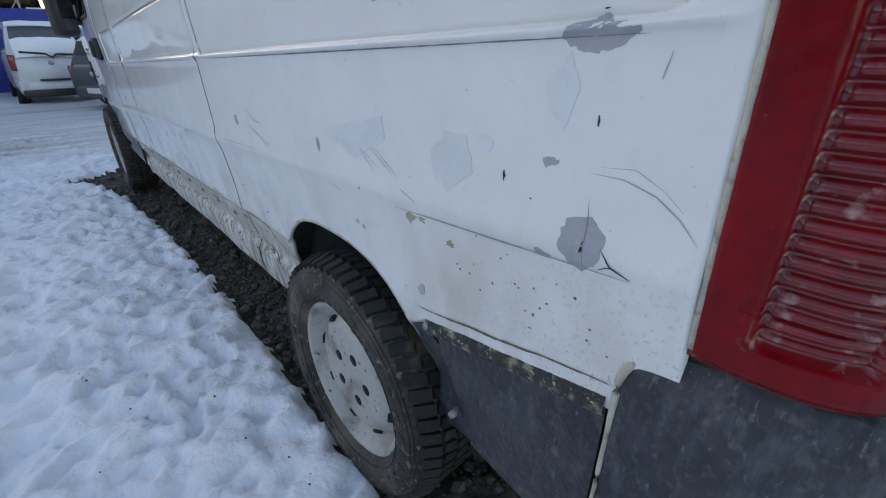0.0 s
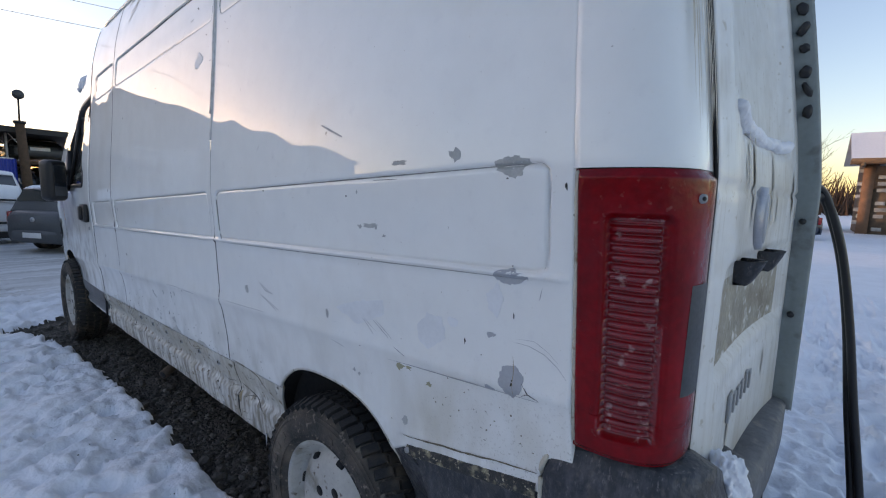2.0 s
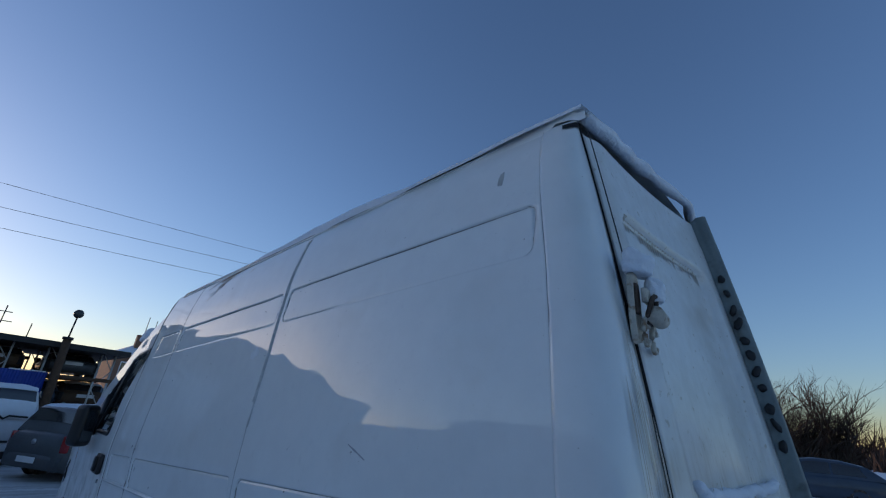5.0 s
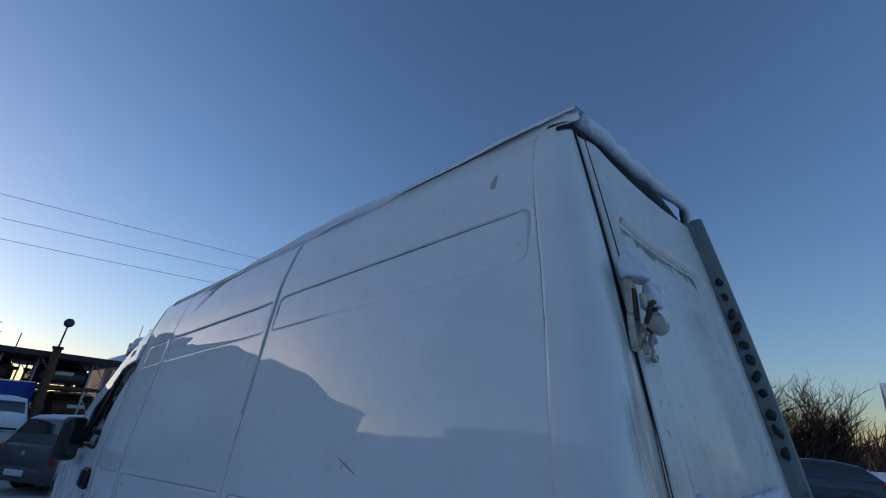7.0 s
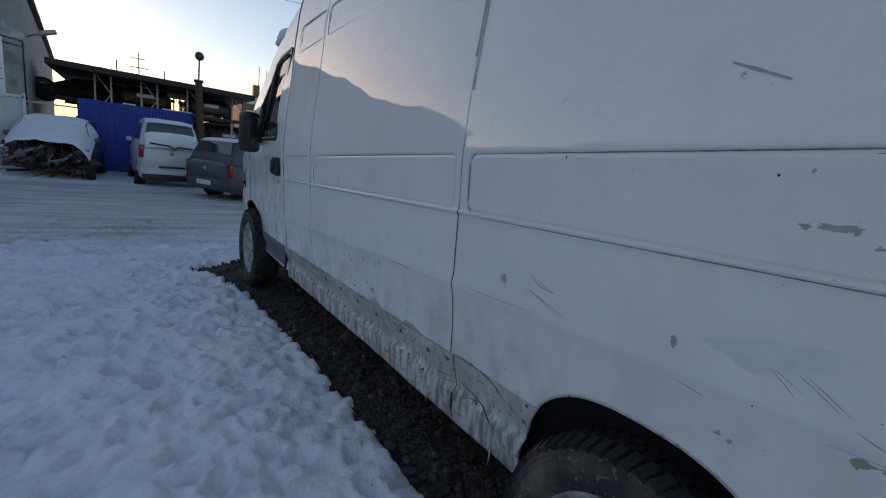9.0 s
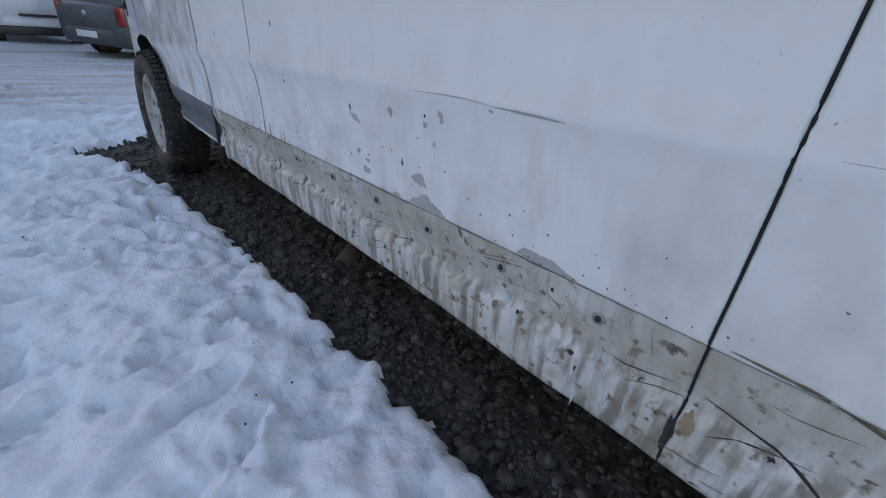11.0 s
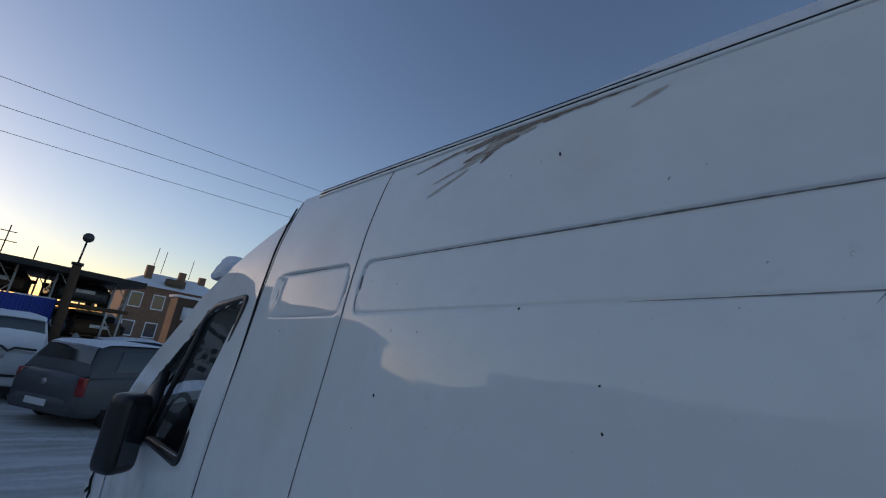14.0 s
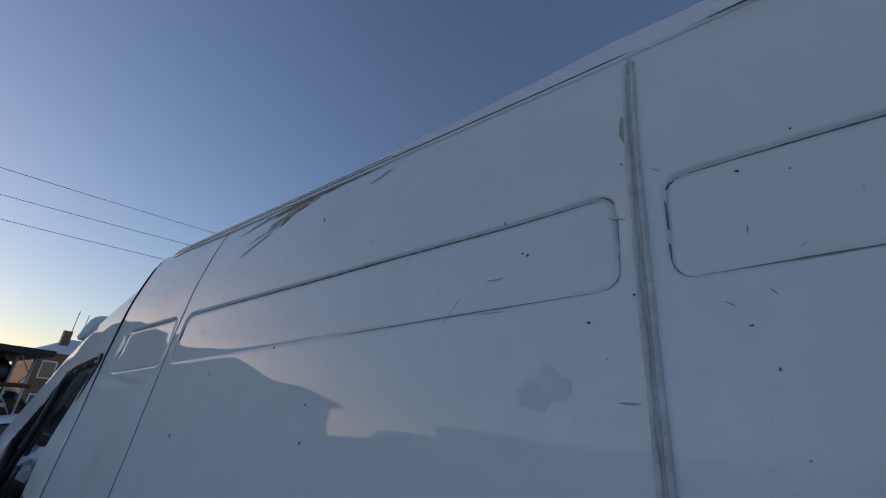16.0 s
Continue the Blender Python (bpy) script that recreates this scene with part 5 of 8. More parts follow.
    bmesh.ops.create_cube(bm, size=1.0, matrix=Matrix.Translation((-0.105, 4.25, 1.345)) @ Matrix.Rotation(radians(28), 4, "Z") @ Matrix.Diagonal((0.13, 0.12, 0.30, 1)))
    bmesh.ops.bevel(bm, geom=list(bm.edges), offset=0.045, segments=4, profile=0.6, affect="EDGES")
    body = part("mirror_housing", bm, M_BLACK, mir)
    part("mirror_glass", new_box((0, 0, 0), (0.08, 0.004, 0.22), Matrix.Translation((-0.077, 4.1905, 1.345)) @ Matrix.Rotation(radians(28), 4, "Z"), bev=0.001), M_DGLASS, body)
    bm = tube(bmesh.new(), [(0.03, 4.36, 1.29), (-0.02, 4.34, 1.295), (-0.08, 4.29, 1.30)], 0.026, 10)
    tube(bm, [(0.03, 4.36, 1.42), (-0.02, 4.34, 1.41), (-0.08, 4.29, 1.40)], 0.020, 10)
    part("mirror_arm", bm, M_BLACK, mir)
    bm = bmesh.new()
    vs = [bm.verts.new((side_x(y, z) + dx, y, z)) for dx in (-0.012, 0.02) for y, z in ((4.30, 1.30), (4.70, 1.30), (4.36, 1.58))]
    bm.faces.new(vs[:3])
    bm.faces.new(vs[3:][::-1])
    for k in range(3):
        bm.faces.new((vs[k], vs[(k + 1) % 3], vs[3 + (k + 1) % 3], vs[3 + k]))
    bmesh.ops.recalc_face_normals(bm, faces=bm.faces)
    part("mirror_foot", bm, M_BLACK, mir)
    # wing and nose
    rows = []
    for k in range(40):
        t = k / 39
        row = []
        for y in np.arange(4.80, 5.42, 0.02):
            zt = float(np.interp(y, (4.8, 5.0, 5.3, 5.5), (1.26, 1.20, 1.05, 0.90)))
            z = 0.36 + (zt - 0.36) * t
            yy = y
            if arch_f(yy, z, ARCH_F) < 1:
                yy, z = to_arch(yy, z, ARCH_F)
            row.append((side_x(yy, z) + 0.10 * smoothstep(5.1, 5.45, yy) ** 2, yy, z))
        rows.append(row)
    bm = grid_bm(rows)
    bmesh.ops.recalc_face_normals(bm, faces=bm.faces)
    part("front_wing", bm, M_PAINT, van, "cracked white front wing")
    prof_n = [(4.42, 1.965), (4.75, 1.62), (5.0, 1.30), (5.1, 1.20), (5.35, 1.05), (5.52, 0.90), (5.57, 0.70), (5.56, 0.45), (5.48, 0.33), (4.9, 0.33)]
    rows = []
    for y, z in prof_n:
        rows.append([(1.0 + t * (0.90 - 0.02 * (z > 1.3)), y - 0.12 * abs(t) ** 3 * (1 if y > 4.5 else 0.3), z) for t in np.linspace(-1, 1, 17)])
    bm = grid_bm(rows)
    for f in bm.faces:
        f.material_index = 1 if 1.32 < f.calc_center_median().z < 1.95 else 0
    bmesh.ops.recalc_face_normals(bm, faces=bm.faces)
    part("nose", bm, [M_PAINT, M_GLASS], van, "sloping windscreen and short bonnet")
    part("headlamp", lump_bm((0.14, 5.33, 0.98), (0.06, 0.13, 0.11)), M_LAMPGLASS, van, "clear headlamp")
    part("indicator", lump_bm((0.075, 5.17, 1.04), (0.02, 0.035, 0.05)), M_AMBER, van, "amber indicator")
    for pts in ([(5.02, 1.02), (5.06, 0.95), (5.02, 0.90), (5.07, 0.84)], [(5.06, 0.92), (5.12, 0.88)]):
        bm = tube(bmesh.new(), [(side_x(y, z) - 0.003, y, z) for y, z in pts], [0.004, 0.009, 0.007, 0.003][:len(pts)], 6)
        part("crack", bm, M_VOID, van)
    lump("cab_snow", (0.17, 4.29, 2.075), (0.09, 0.135, 0.075), van, seed=11)
    lump("cab_snow", (0.9, 4.42, 2.0), (0.75, 0.12, 0.07), van, seed=12)
    # inside of the cab
    bm = new_box((0.55, 3.78, 1.15), (0.45, 0.14, 0.75), bev=0.04)
    box(bm, (0.55, 3.80, 1.62), (0.26, 0.10, 0.22), bev=0.03)
    box(bm, (0.55, 4.0, 0.85), (0.48, 0.5, 0.18), bev=0.05)
    part("driver_seat", bm, M_INTERIOR, van, "dark cloth driver seat")
    part("bulkhead", new_box((1.0, 3.66, 1.35), (1.75, 0.03, 1.7)), M_INTERIOR, van)
    part("dashboard", new_box((1.0, 4.75, 1.12), (1.6, 0.4, 0.3), bev=0.05), M_INTERIOR, van)
    bm = tube(bmesh.new(), [(0.5 + 0.19 * math.cos(a), 4.45 + 0.08 * math.sin(a), 1.24 + 0.17 * math.sin(a)) for a in np.linspace(0, 6.28, 28)], 0.014, 8)
    part("steering_wheel", bm, M_BLACK, van)


def lump_bm(c, s):
    bm = bmesh.new()
    bmesh.ops.create_uvsphere(bm, u_segments=20, v_segments=14, radius=1, matrix=Matrix.Translation(c) @ Matrix.Diagonal((*s, 1)))
    return bm


M_DOORTRIM = mat("grey_trim", (0.13, 0.14, 0.15), 0.6, var=0.2, scale=8, bump=0.15, bscale=90)
build_van_cab(van)
build_ground()

# ---- the yard beyond ----
GZ = -0.2          # level of the far yard
M_BLUE = mat("blue_sheet", (0.006, 0.058, 0.42), 0.45, var=0.25, scale=2, bump=0.05)
M_RACKROOF = mat("dark_roof_sheet", (0.03, 0.028, 0.027), 0.7, var=0.3, scale=2)
M_POST = mat("galvanised_post", (0.50, 0.50, 0.48), 0.5, metal=0.2, var=0.2, scale=6)
M_RUST = mat("rusty_steel", (0.10, 0.055, 0.03), 0.8, var=0.4, scale=8, bump=0.2, bscale=40)
M_PLASTER = mat("weathered_plaster", (0.33, 0.33, 0.31), 0.85, var=0.25, scale=1.2, bump=0.4, bscale=12, spots=[((0.20, 0.19, 0.17), 1.8, 0.56, 0.1), ((0.45, 0.44, 0.42), 2.6, 0.6, 0.06)])
M_BRICK = mat("old_brick", (0.24, 0.13, 0.08), 0.85, var=0.3, scale=3, bump=0.3, bscale=25)
# darker brown brick for the outhouse
M_DARKBRICK = mat("dark_brick", (0.11, 0.065, 0.045), 0.85, var=0.35, scale=4, bump=0.3, bscale=25)
M_BOARD = mat("sign_board", (0.74, 0.75, 0.76), 0.5, var=0.08, scale=2)
M_INK = mat("sign_ink", (0.03, 0.03, 0.035), 0.6)
M_WOOD = mat("grey_wood", (0.14, 0.10, 0.07), 0.8, var=0.4, scale=5, bump=0.3, bscale=30)
M_BARK = mat("bark", (0.09, 0.065, 0.045), 0.9, var=0.4, scale=9, bump=0.4, bscale=40)
M_TWIG = mat("dry_twigs", (0.070, 0.040, 0.026), 0.9, var=0.4, scale=4)
M_CARWHITE = mat("dirty_white_car_paint", (0.66, 0.67, 0.69), 0.4, var=0.12, scale=3, coat=0.4)
M_CARGREY = mat("grey_car_paint", (0.065, 0.072, 0.080), 0.45, var=0.2, scale=3, coat=0.15)
M_CARDARK = mat("dark_blue_car_paint", (0.03, 0.05, 0.08), 0.35, var=0.2, scale=3, coat=0.5)
M_TAIL = mat("red_tail_lens", (0.30, 0.010, 0.012), 0.25, coat=0.6)
M_PLATE = mat("plate_white", (0.7, 0.7, 0.7), 0.5)
M_WIRE = mat("wire_black", (0.02, 0.02, 0.02), 0.6)
M_GATE = mat("pale_gate_sheet", (0.55, 0.56, 0.56), 0.6, var=0.12, scale=2, bump=0.05)
M_WINDOW = mat("house_window_glass", (0.05, 0.06, 0.07), 0.1, coat=0.5)


def build_fence():
    f = thing("fence", (0, 19.1, GZ), "tall blue corrugated sheet-metal fence", "fence")
    x0, x1, n = -2.05, 1.12, 11
    w = (x1 - x0) / n
    for i in range(n):
        row0, row1 = [], []
        for k in range(25):
            x = x0 + w * i + (w + 0.03) * k / 24
            y = 19.1 + 0.018 * (1 if (k // 3) % 2 else -1) + 0.02 * (i % 2) * 0.2
            row0.append((x, y, GZ))
            row1.append((x, y, 2.06 + 0.01 * math.sin(i * 2.1)))
        part("fence_panel", grid_bm([row0, row1]), M_BLUE, f, smooth=False)
    for i in range(5):
        x = x0 + (x1 - x0) * i / 4
        part("fence_post", new_box((x, 19.18, (GZ + 2.0) / 2), (0.06, 0.06, 2.2)), M_RUST, f)
    for k, (xa, xb) in enumerate(((-0.9, -0.55), (0.2, 1.1))):
        part("fence_snow", tube(bmesh.new(), [(xa + (xb - xa) * q / 12, 19.1, 2.075 + 0.01 * nz(q, k, 0, 0.7)) for q in range(13)], 0.025, 6), M_SNOWCAP, f)


def lattice(parent, xa, xb, y, z0, z1):
    for x in (xa, xb):
        part("post", new_box((x, y, (z0 + z1) / 2), (0.055, 0.055, z1 - z0)), M_POST, parent)
    n = max(2, int((z1 - z0) / 0.55))
    for k in range(n):
        za, zb = z0 + (z1 - z0) * k / n, z0 + (z1 - z0) * (k + 1) / n
        a, b = ((xa, y, za), (xb, y, zb)) if k % 2 else ((xb, y, za), (xa, y, zb))
        part("brace", tube(bmesh.new(), [a, b], 0.016, 5), M_POST, parent)


def build_rack():
    r = thing("storage_rack", (1.5, 21.0, GZ), "long open steel rack with a dark flat roof, storing scrapped cars", "rack")
    rows = [[(x, y, 3.08 - 0.012 * (x + 2.6)) for x in np.linspace(-2.75, 3.15, 10)] for y in (18.75, 25.0)]
    bm = grid_bm(rows)
    r2 = bmesh.ops.extrude_face_region(bm, geom=list(bm.faces))
    for v in [g for g in r2["geom"] if isinstance(g, bmesh.types.BMVert)]:
        v.co.z -= 0.17
    bmesh.ops.recalc_face_normals(bm, faces=bm.faces)
    part("rack_roof", bm, M_RACKROOF, r, "dark sheet roof with deep edge beam", smooth=False)
    for xa, xb in ((-1.62, -1.20), (-0.38, 0.08), (0.98, 1.42), (2.45, 2.85)):
        for y in (19.35, 22.0, 24.8):
            lattice(r, xa, xb, y, GZ, 2.95)
    for z in (0.95, 1.98):
        for y in (19.35, 22.0):
            part("beam", new_box((0.2, y, z), (5.6, 0.07, 0.11)), M_RUST, r)
        part("shelf_floor", new_box((0.2, 22.0, z + 0.05), (5.6, 5.2, 0.04)), M_WOOD, r)
    return r


def loft_car(name, label, at, heading, L, W, H, paint, style="hatch", snow=0.0, category="car", wreck=False, glassm=None, group=""):
    """A car body lofted along its length; heading in degrees, 0 faces +y; at: ground point under the middle."""
    car = thing(name, (0, 0, 0), label, category, group)
    wheel_r = 0.31 if H < 1.6 else 0.34
    if style == "suv":
        belt = [(-0.50, 0.55, 0.62), (-0.485, 0.60, 0.90), (-0.47, 0.62, 1.00), (-0.30, 0.63, 1.02), (0.10, 0.63, 1.00), (0.25, 0.62, 0.96), (0.40, 0.58, 0.88), (0.48, 0.55, 0.80), (0.50, 0.5, 0.65)]
        top = [(-0.465, 0.62), (-0.43, 0.93), (-0.38, 0.985), (-0.10, 1.0), (0.05, 0.97), (0.14, 0.84), (0.24, 0.62)]
    else:
        belt = [(-0.50, 0.5, 0.55), (-0.488, 0.60, 0.80), (-0.46, 0.63, 0.90), (-0.25, 0.65, 0.92), (0.05, 0.64, 0.90), (0.22, 0.62, 0.88), (0.40, 0.52, 0.74), (0.48, 0.46, 0.66), (0.50, 0.4, 0.55)]
        top = [(-0.47, 0.64), (-0.36, 0.90), (-0.22, 0.985), (-0.05, 1.0), (0.08, 0.93), (0.17, 0.78), (0.26, 0.62)]

    def bz(s):
        return float(np.interp(s, [b[0] for b in belt], [b[1] for b in belt])) * H
    M = Matrix.Translation(at) @ Matrix.Rotation(radians(heading), 4, "Z")

    def P(x, y, z):
        return tuple(M @ Vector((x, y, z)))
    ss = np.linspace(-0.5, 0.20 if wreck else 0.5, 41)
    rows = []
    for s in ss:
        e = 1 - 0.10 * smoothstep(0.36, 0.5, abs(s)) - 0.05 * smoothstep(0.46, 0.5, abs(s))
        w = W / 2 * e
        zb = 0.20 + 0.06 * smoothstep(0.42, 0.5, abs(s))
        zt = bz(s)
        y = s * L
        if abs(s) == 0.5:
            y *= 0.995
        sec = [(0.0, zb), (w * 0.9, zb), (w * 0.98, zb + 0.10), (w, zb + 0.28), (w * 0.985, (zb + zt) / 2 + 0.06), (w * 0.97, zt - 0.08), (w * 0.93, zt - 0.02), (w * 0.75, zt + 0.012), (0, zt + 0.02)]
        if wreck and s > 0.22:
            sec = [(x * (0.92 + 0.12 * nz(x, y, z, 5)), zb + (z - zb) * (0.72 + 0.2 * nz(y, x, z, 4))) for x, z in sec]
        rows.append([P(x, y, z) for x, z in sec] + [P(-x, y, z) for x, z in sec[::-1]])
    bm = grid_bm(rows)
    for row in (rows[0], rows[-1]):
        bm.faces.new([bm.verts.new(p) for p in row])
    bmesh.ops.remove_doubles(bm, verts=bm.verts, dist=0.001)
    bmesh.ops.recalc_face_normals(bm, faces=bm.faces)
    body = part("body", bm, paint, car)
    # cabin
    def tz(s):
        return float(np.interp(s, [b[0] for b in top], [b[1] for b in top])) * H
    ts = np.linspace(top[0][0], top[-1][0], 31)
    rows = []
    for s in ts:
        zt = tz(s)
        zb = min(bz(s) - 0.01, zt)
        f = (zt - zb) / (H * 0.38)
        w0, w1 = W / 2 * 0.935, W / 2 * (0.935 - 0.20 * min(1, f))
        y = s * L
        sec = [(w0, zb - 0.02), (w0 * 0.5 + w1 * 0.5 + 0.012, (zb + zt) / 2), (w1, zt - 0.05 * min(1, f)), (w1 * 0.92, zt - 0.012), (w1 * 0.5, zt + 0.012), (0, zt + 0.016)]
        rows.append([P(x, y, z) for x, z in sec] + [P(-x, y, z) for x, z in sec[::-1]])
    bm = grid_bm(rows)
    bmesh.ops.remove_doubles(bm, verts=bm.verts, dist=0.001)
    bmesh.ops.recalc_face_normals(bm, faces=bm.faces)
    part("cabin", bm, paint, car)
    gm = glassm or M_DGLASS

    def cab_pt(s, v, o=0.006):
        """v: -1 .. 1 side height fraction on the +x side"""
        zt = tz(s)
        zb = bz(s)
        f = (zt - zb) / (H * 0.38)
        w0, w1 = W / 2 * 0.935, W / 2 * (0.935 - 0.20 * min(1, f))
        z = zb + (zt - zb) * v
        return w0 + (w1 - w0) * v + 0.012 * (1 - abs(2 * v - 1)) + o, s * L, z
    wins = ((-0.36, -0.16, 0.12, 0.80), (-0.145, 0.02, 0.10, 0.82), (0.035, 0.13, 0.10, 0.74))
    if style == "coupe":
        wins = ((-0.30, -0.10, 0.14, 0.74), (-0.085, 0.13, 0.10, 0.78))
    for a, b, v0, v1 in wins:
        for sg in (1, -1):
            rows = []
            for v in np.linspace(v0, v1, 6):
                rows.append([P(sg * cab_pt(s, v)[0], *cab_pt(s, v)[1:]) for s in np.linspace(a + 0.05 * v * (a < -0.25), b - 0.03 * v * (b > 0.1), 7)])
            part("side_window", grid_bm(rows), gm, car)
    # rear and front screens
    for nm, (a, b) in (("rear_window", (top[0][0] + 0.012, top[1][0] + 0.01)), ("windscreen", (top[-2][0] - 0.02 + (0.0 if style == "suv" else 0.0), top[-1][0] - 0.012))):
        rows = []
        for t in np.linspace(0.08, 0.92, 7):
            s = a + (b - a) * t
            zt = tz(s) + 0.022
            zb = bz(s)
            f = (tz(s) - zb) / (H * 0.38)
            w1 = W / 2 * (0.935 - 0.20 * min(1, max(0, f))) * 0.90
            y = s * L + (-0.012 if nm == "rear_window" else 0.012)
            rows.append([P(x, y, zt - 0.02 * (abs(x) / w1) ** 2) for x in np.linspace(-w1, w1, 9)])
        part(nm, grid_bm(rows), gm, car)
    # bumpers, lamps, plate
    for sg, nm in ((-1, "rear_bumper"), (1, "front_bumper")):
        if wreck and sg > 0:
            continue
        rows = []
        for z, o in ((0.26, 0.01), (0.30, 0.05), (0.42, 0.06), (0.50, 0.05), (0.53, 0.01)):
            rows.append([P(x, sg * (L / 2 * (1 - 0.06 * abs(x / (W / 2)) ** 4) + o - 0.03), z) for x in np.linspace(-W / 2 * 0.93, W / 2 * 0.93, 15)])
        bm = grid_bm(rows)
        bmesh.ops.recalc_face_normals(bm, faces=bm.faces)
        part(nm, bm, paint, car)
    for sg in (1, -1):
        hz = bz(-0.48) - (0.16 if style == "suv" else 0.12)
        m4 = M @ Matrix.Translation((sg * W * 0.445, -L * 0.477, hz)) @ Matrix.Rotation(radians(sg * 18), 4, "Z")
        bm = bmesh.new()
        box(bm, (0, 0, 0), (0.13, 0.10, 0.32 if style == "suv" else 0.26), m4, bev=0.025)
        part("tail_lamp", bm, M_VOID if name == "scrap_car" else M_TAIL, car, "red tail lamp" if name != "scrap_car" else "empty lamp opening")
        if not wreck:
            m4 = M @ Matrix.Translation((sg * W * 0.37, L * 0.475, bz(0.48) - 0.08))
            part("headlamp", box(bmesh.new(), (0, 0, 0), (0.28, 0.10, 0.13), m4, bev=0.03), M_LAMPGLASS, car)
        m4 = M @ Matrix.Translation((sg * (W / 2 + 0.05), L * 0.13, bz(0.13) + 0.06))
        part("door_mirror", box(bmesh.new(), (0, 0, 0), (0.15, 0.09, 0.12), m4, bev=0.03), paint, car)
    m4 = M @ Matrix.Translation((0, -L / 2 - 0.035, 0.42 if style == "suv" else 0.50))
    part("number_plate", box(bmesh.new(), (0, 0, 0), (0.50, 0.012, 0.11), m4, bev=0.004), M_PLATE, car, "dirty blank number plate")
    m4 = M @ Matrix.Translation((0, -L / 2 + 0.012, bz(-0.49) - 0.10))
    part("badge", cyl(bmesh.new(), M @ Vector((0, -L / 2 + 0.03, bz(-0.49) - 0.12)), M @ Vector((0, -L / 2 - 0.012, bz(-0.49) - 0.12)), 0.05, seg=20), M_CHROME, car)
    for sx in (1, -1):
        for sy in (-0.29, 0.31):
            if wreck and sy > 0 and sx > 0:
                continue
            c = Vector((sx * (W / 2 - 0.02), sy * L, wheel_r))
            bm = bmesh.new()
            lathe(bm, [(0.18, -0.16), (wheel_r - 0.03, -0.17), (wheel_r, -0.14), (wheel_r, -0.02), (wheel_r - 0.03, 0.015), (wheel_r - 0.09, 0.02), (0.20, 0.005)], (0, 0, 0), 1 if sx > 0 else -1, 28)
            bm.transform(M @ Matrix.Translation(c))
            wl = part("wheel", bm, M_RUBBER, car)
            bm = bmesh.new()
            lathe(bm, [(0.205, 0.0), (0.20, 0.012), (0.17, -0.015), (0.05, -0.005), (0.0, 0.0)], (0, 0, 0), 1 if sx > 0 else -1, 24)
            bm.transform(M @ Matrix.Translation(c))
            part("rim", bm, M_RIM, wl)
            # black plugs for the shade between the rim's spokes
            bm = bmesh.new()
            for k in range(10):
                a = 2 * math.pi * k / 10
                if k % 2:
                    cc = M @ (c + Vector((sx * 0.001, 0.125 * math.cos(a), 0.125 * math.sin(a))))
                    cyl(bm, cc - (M.to_3x3() @ Vector((0.01, 0, 0))), cc + (M.to_3x3() @ Vector((sx * 0.006, 0, 0))), 0.034, seg=8)
            part("rim_gap_shade", bm, M_VOID, wl)
            # solid black disc drawn for the shade in the arch above the wheel
            bm = bmesh.new()
            cyl(bm, M @ (c - Vector((sx * 0.10, 0, 0))), M @ (c + Vector((sx * 0.012, 0, 0.02))), wheel_r + 0.055, seg=28)
            part("wheel_arch_shade", bm, M_VOID, car)
    if snow:
        rows = []
        for s in np.linspace(top[1][0] + 0.01, top[-2][0] + 0.02, 18):
            zt = tz(s)
            w1 = W / 2 * 0.74
            rows.append([P(x, s * L, zt + 0.02 + snow * (0.7 + 0.5 * nz(x, s * L, at[0], 2.5)) * (1 - abs(x / w1) ** 4) * smoothstep(0, 0.03, min(s - top[1][0], top[-2][0] + 0.03 - s) + 0.008) - 0.012) for x in np.linspace(-w1, w1, 13)])
        bm = grid_bm(rows)
        bmesh.ops.recalc_face_normals(bm, faces=bm.faces)
        part("roof_snow", bm, M_SNOWCAP, car)
    car["frame_pose"] = 0
    return car, M, P


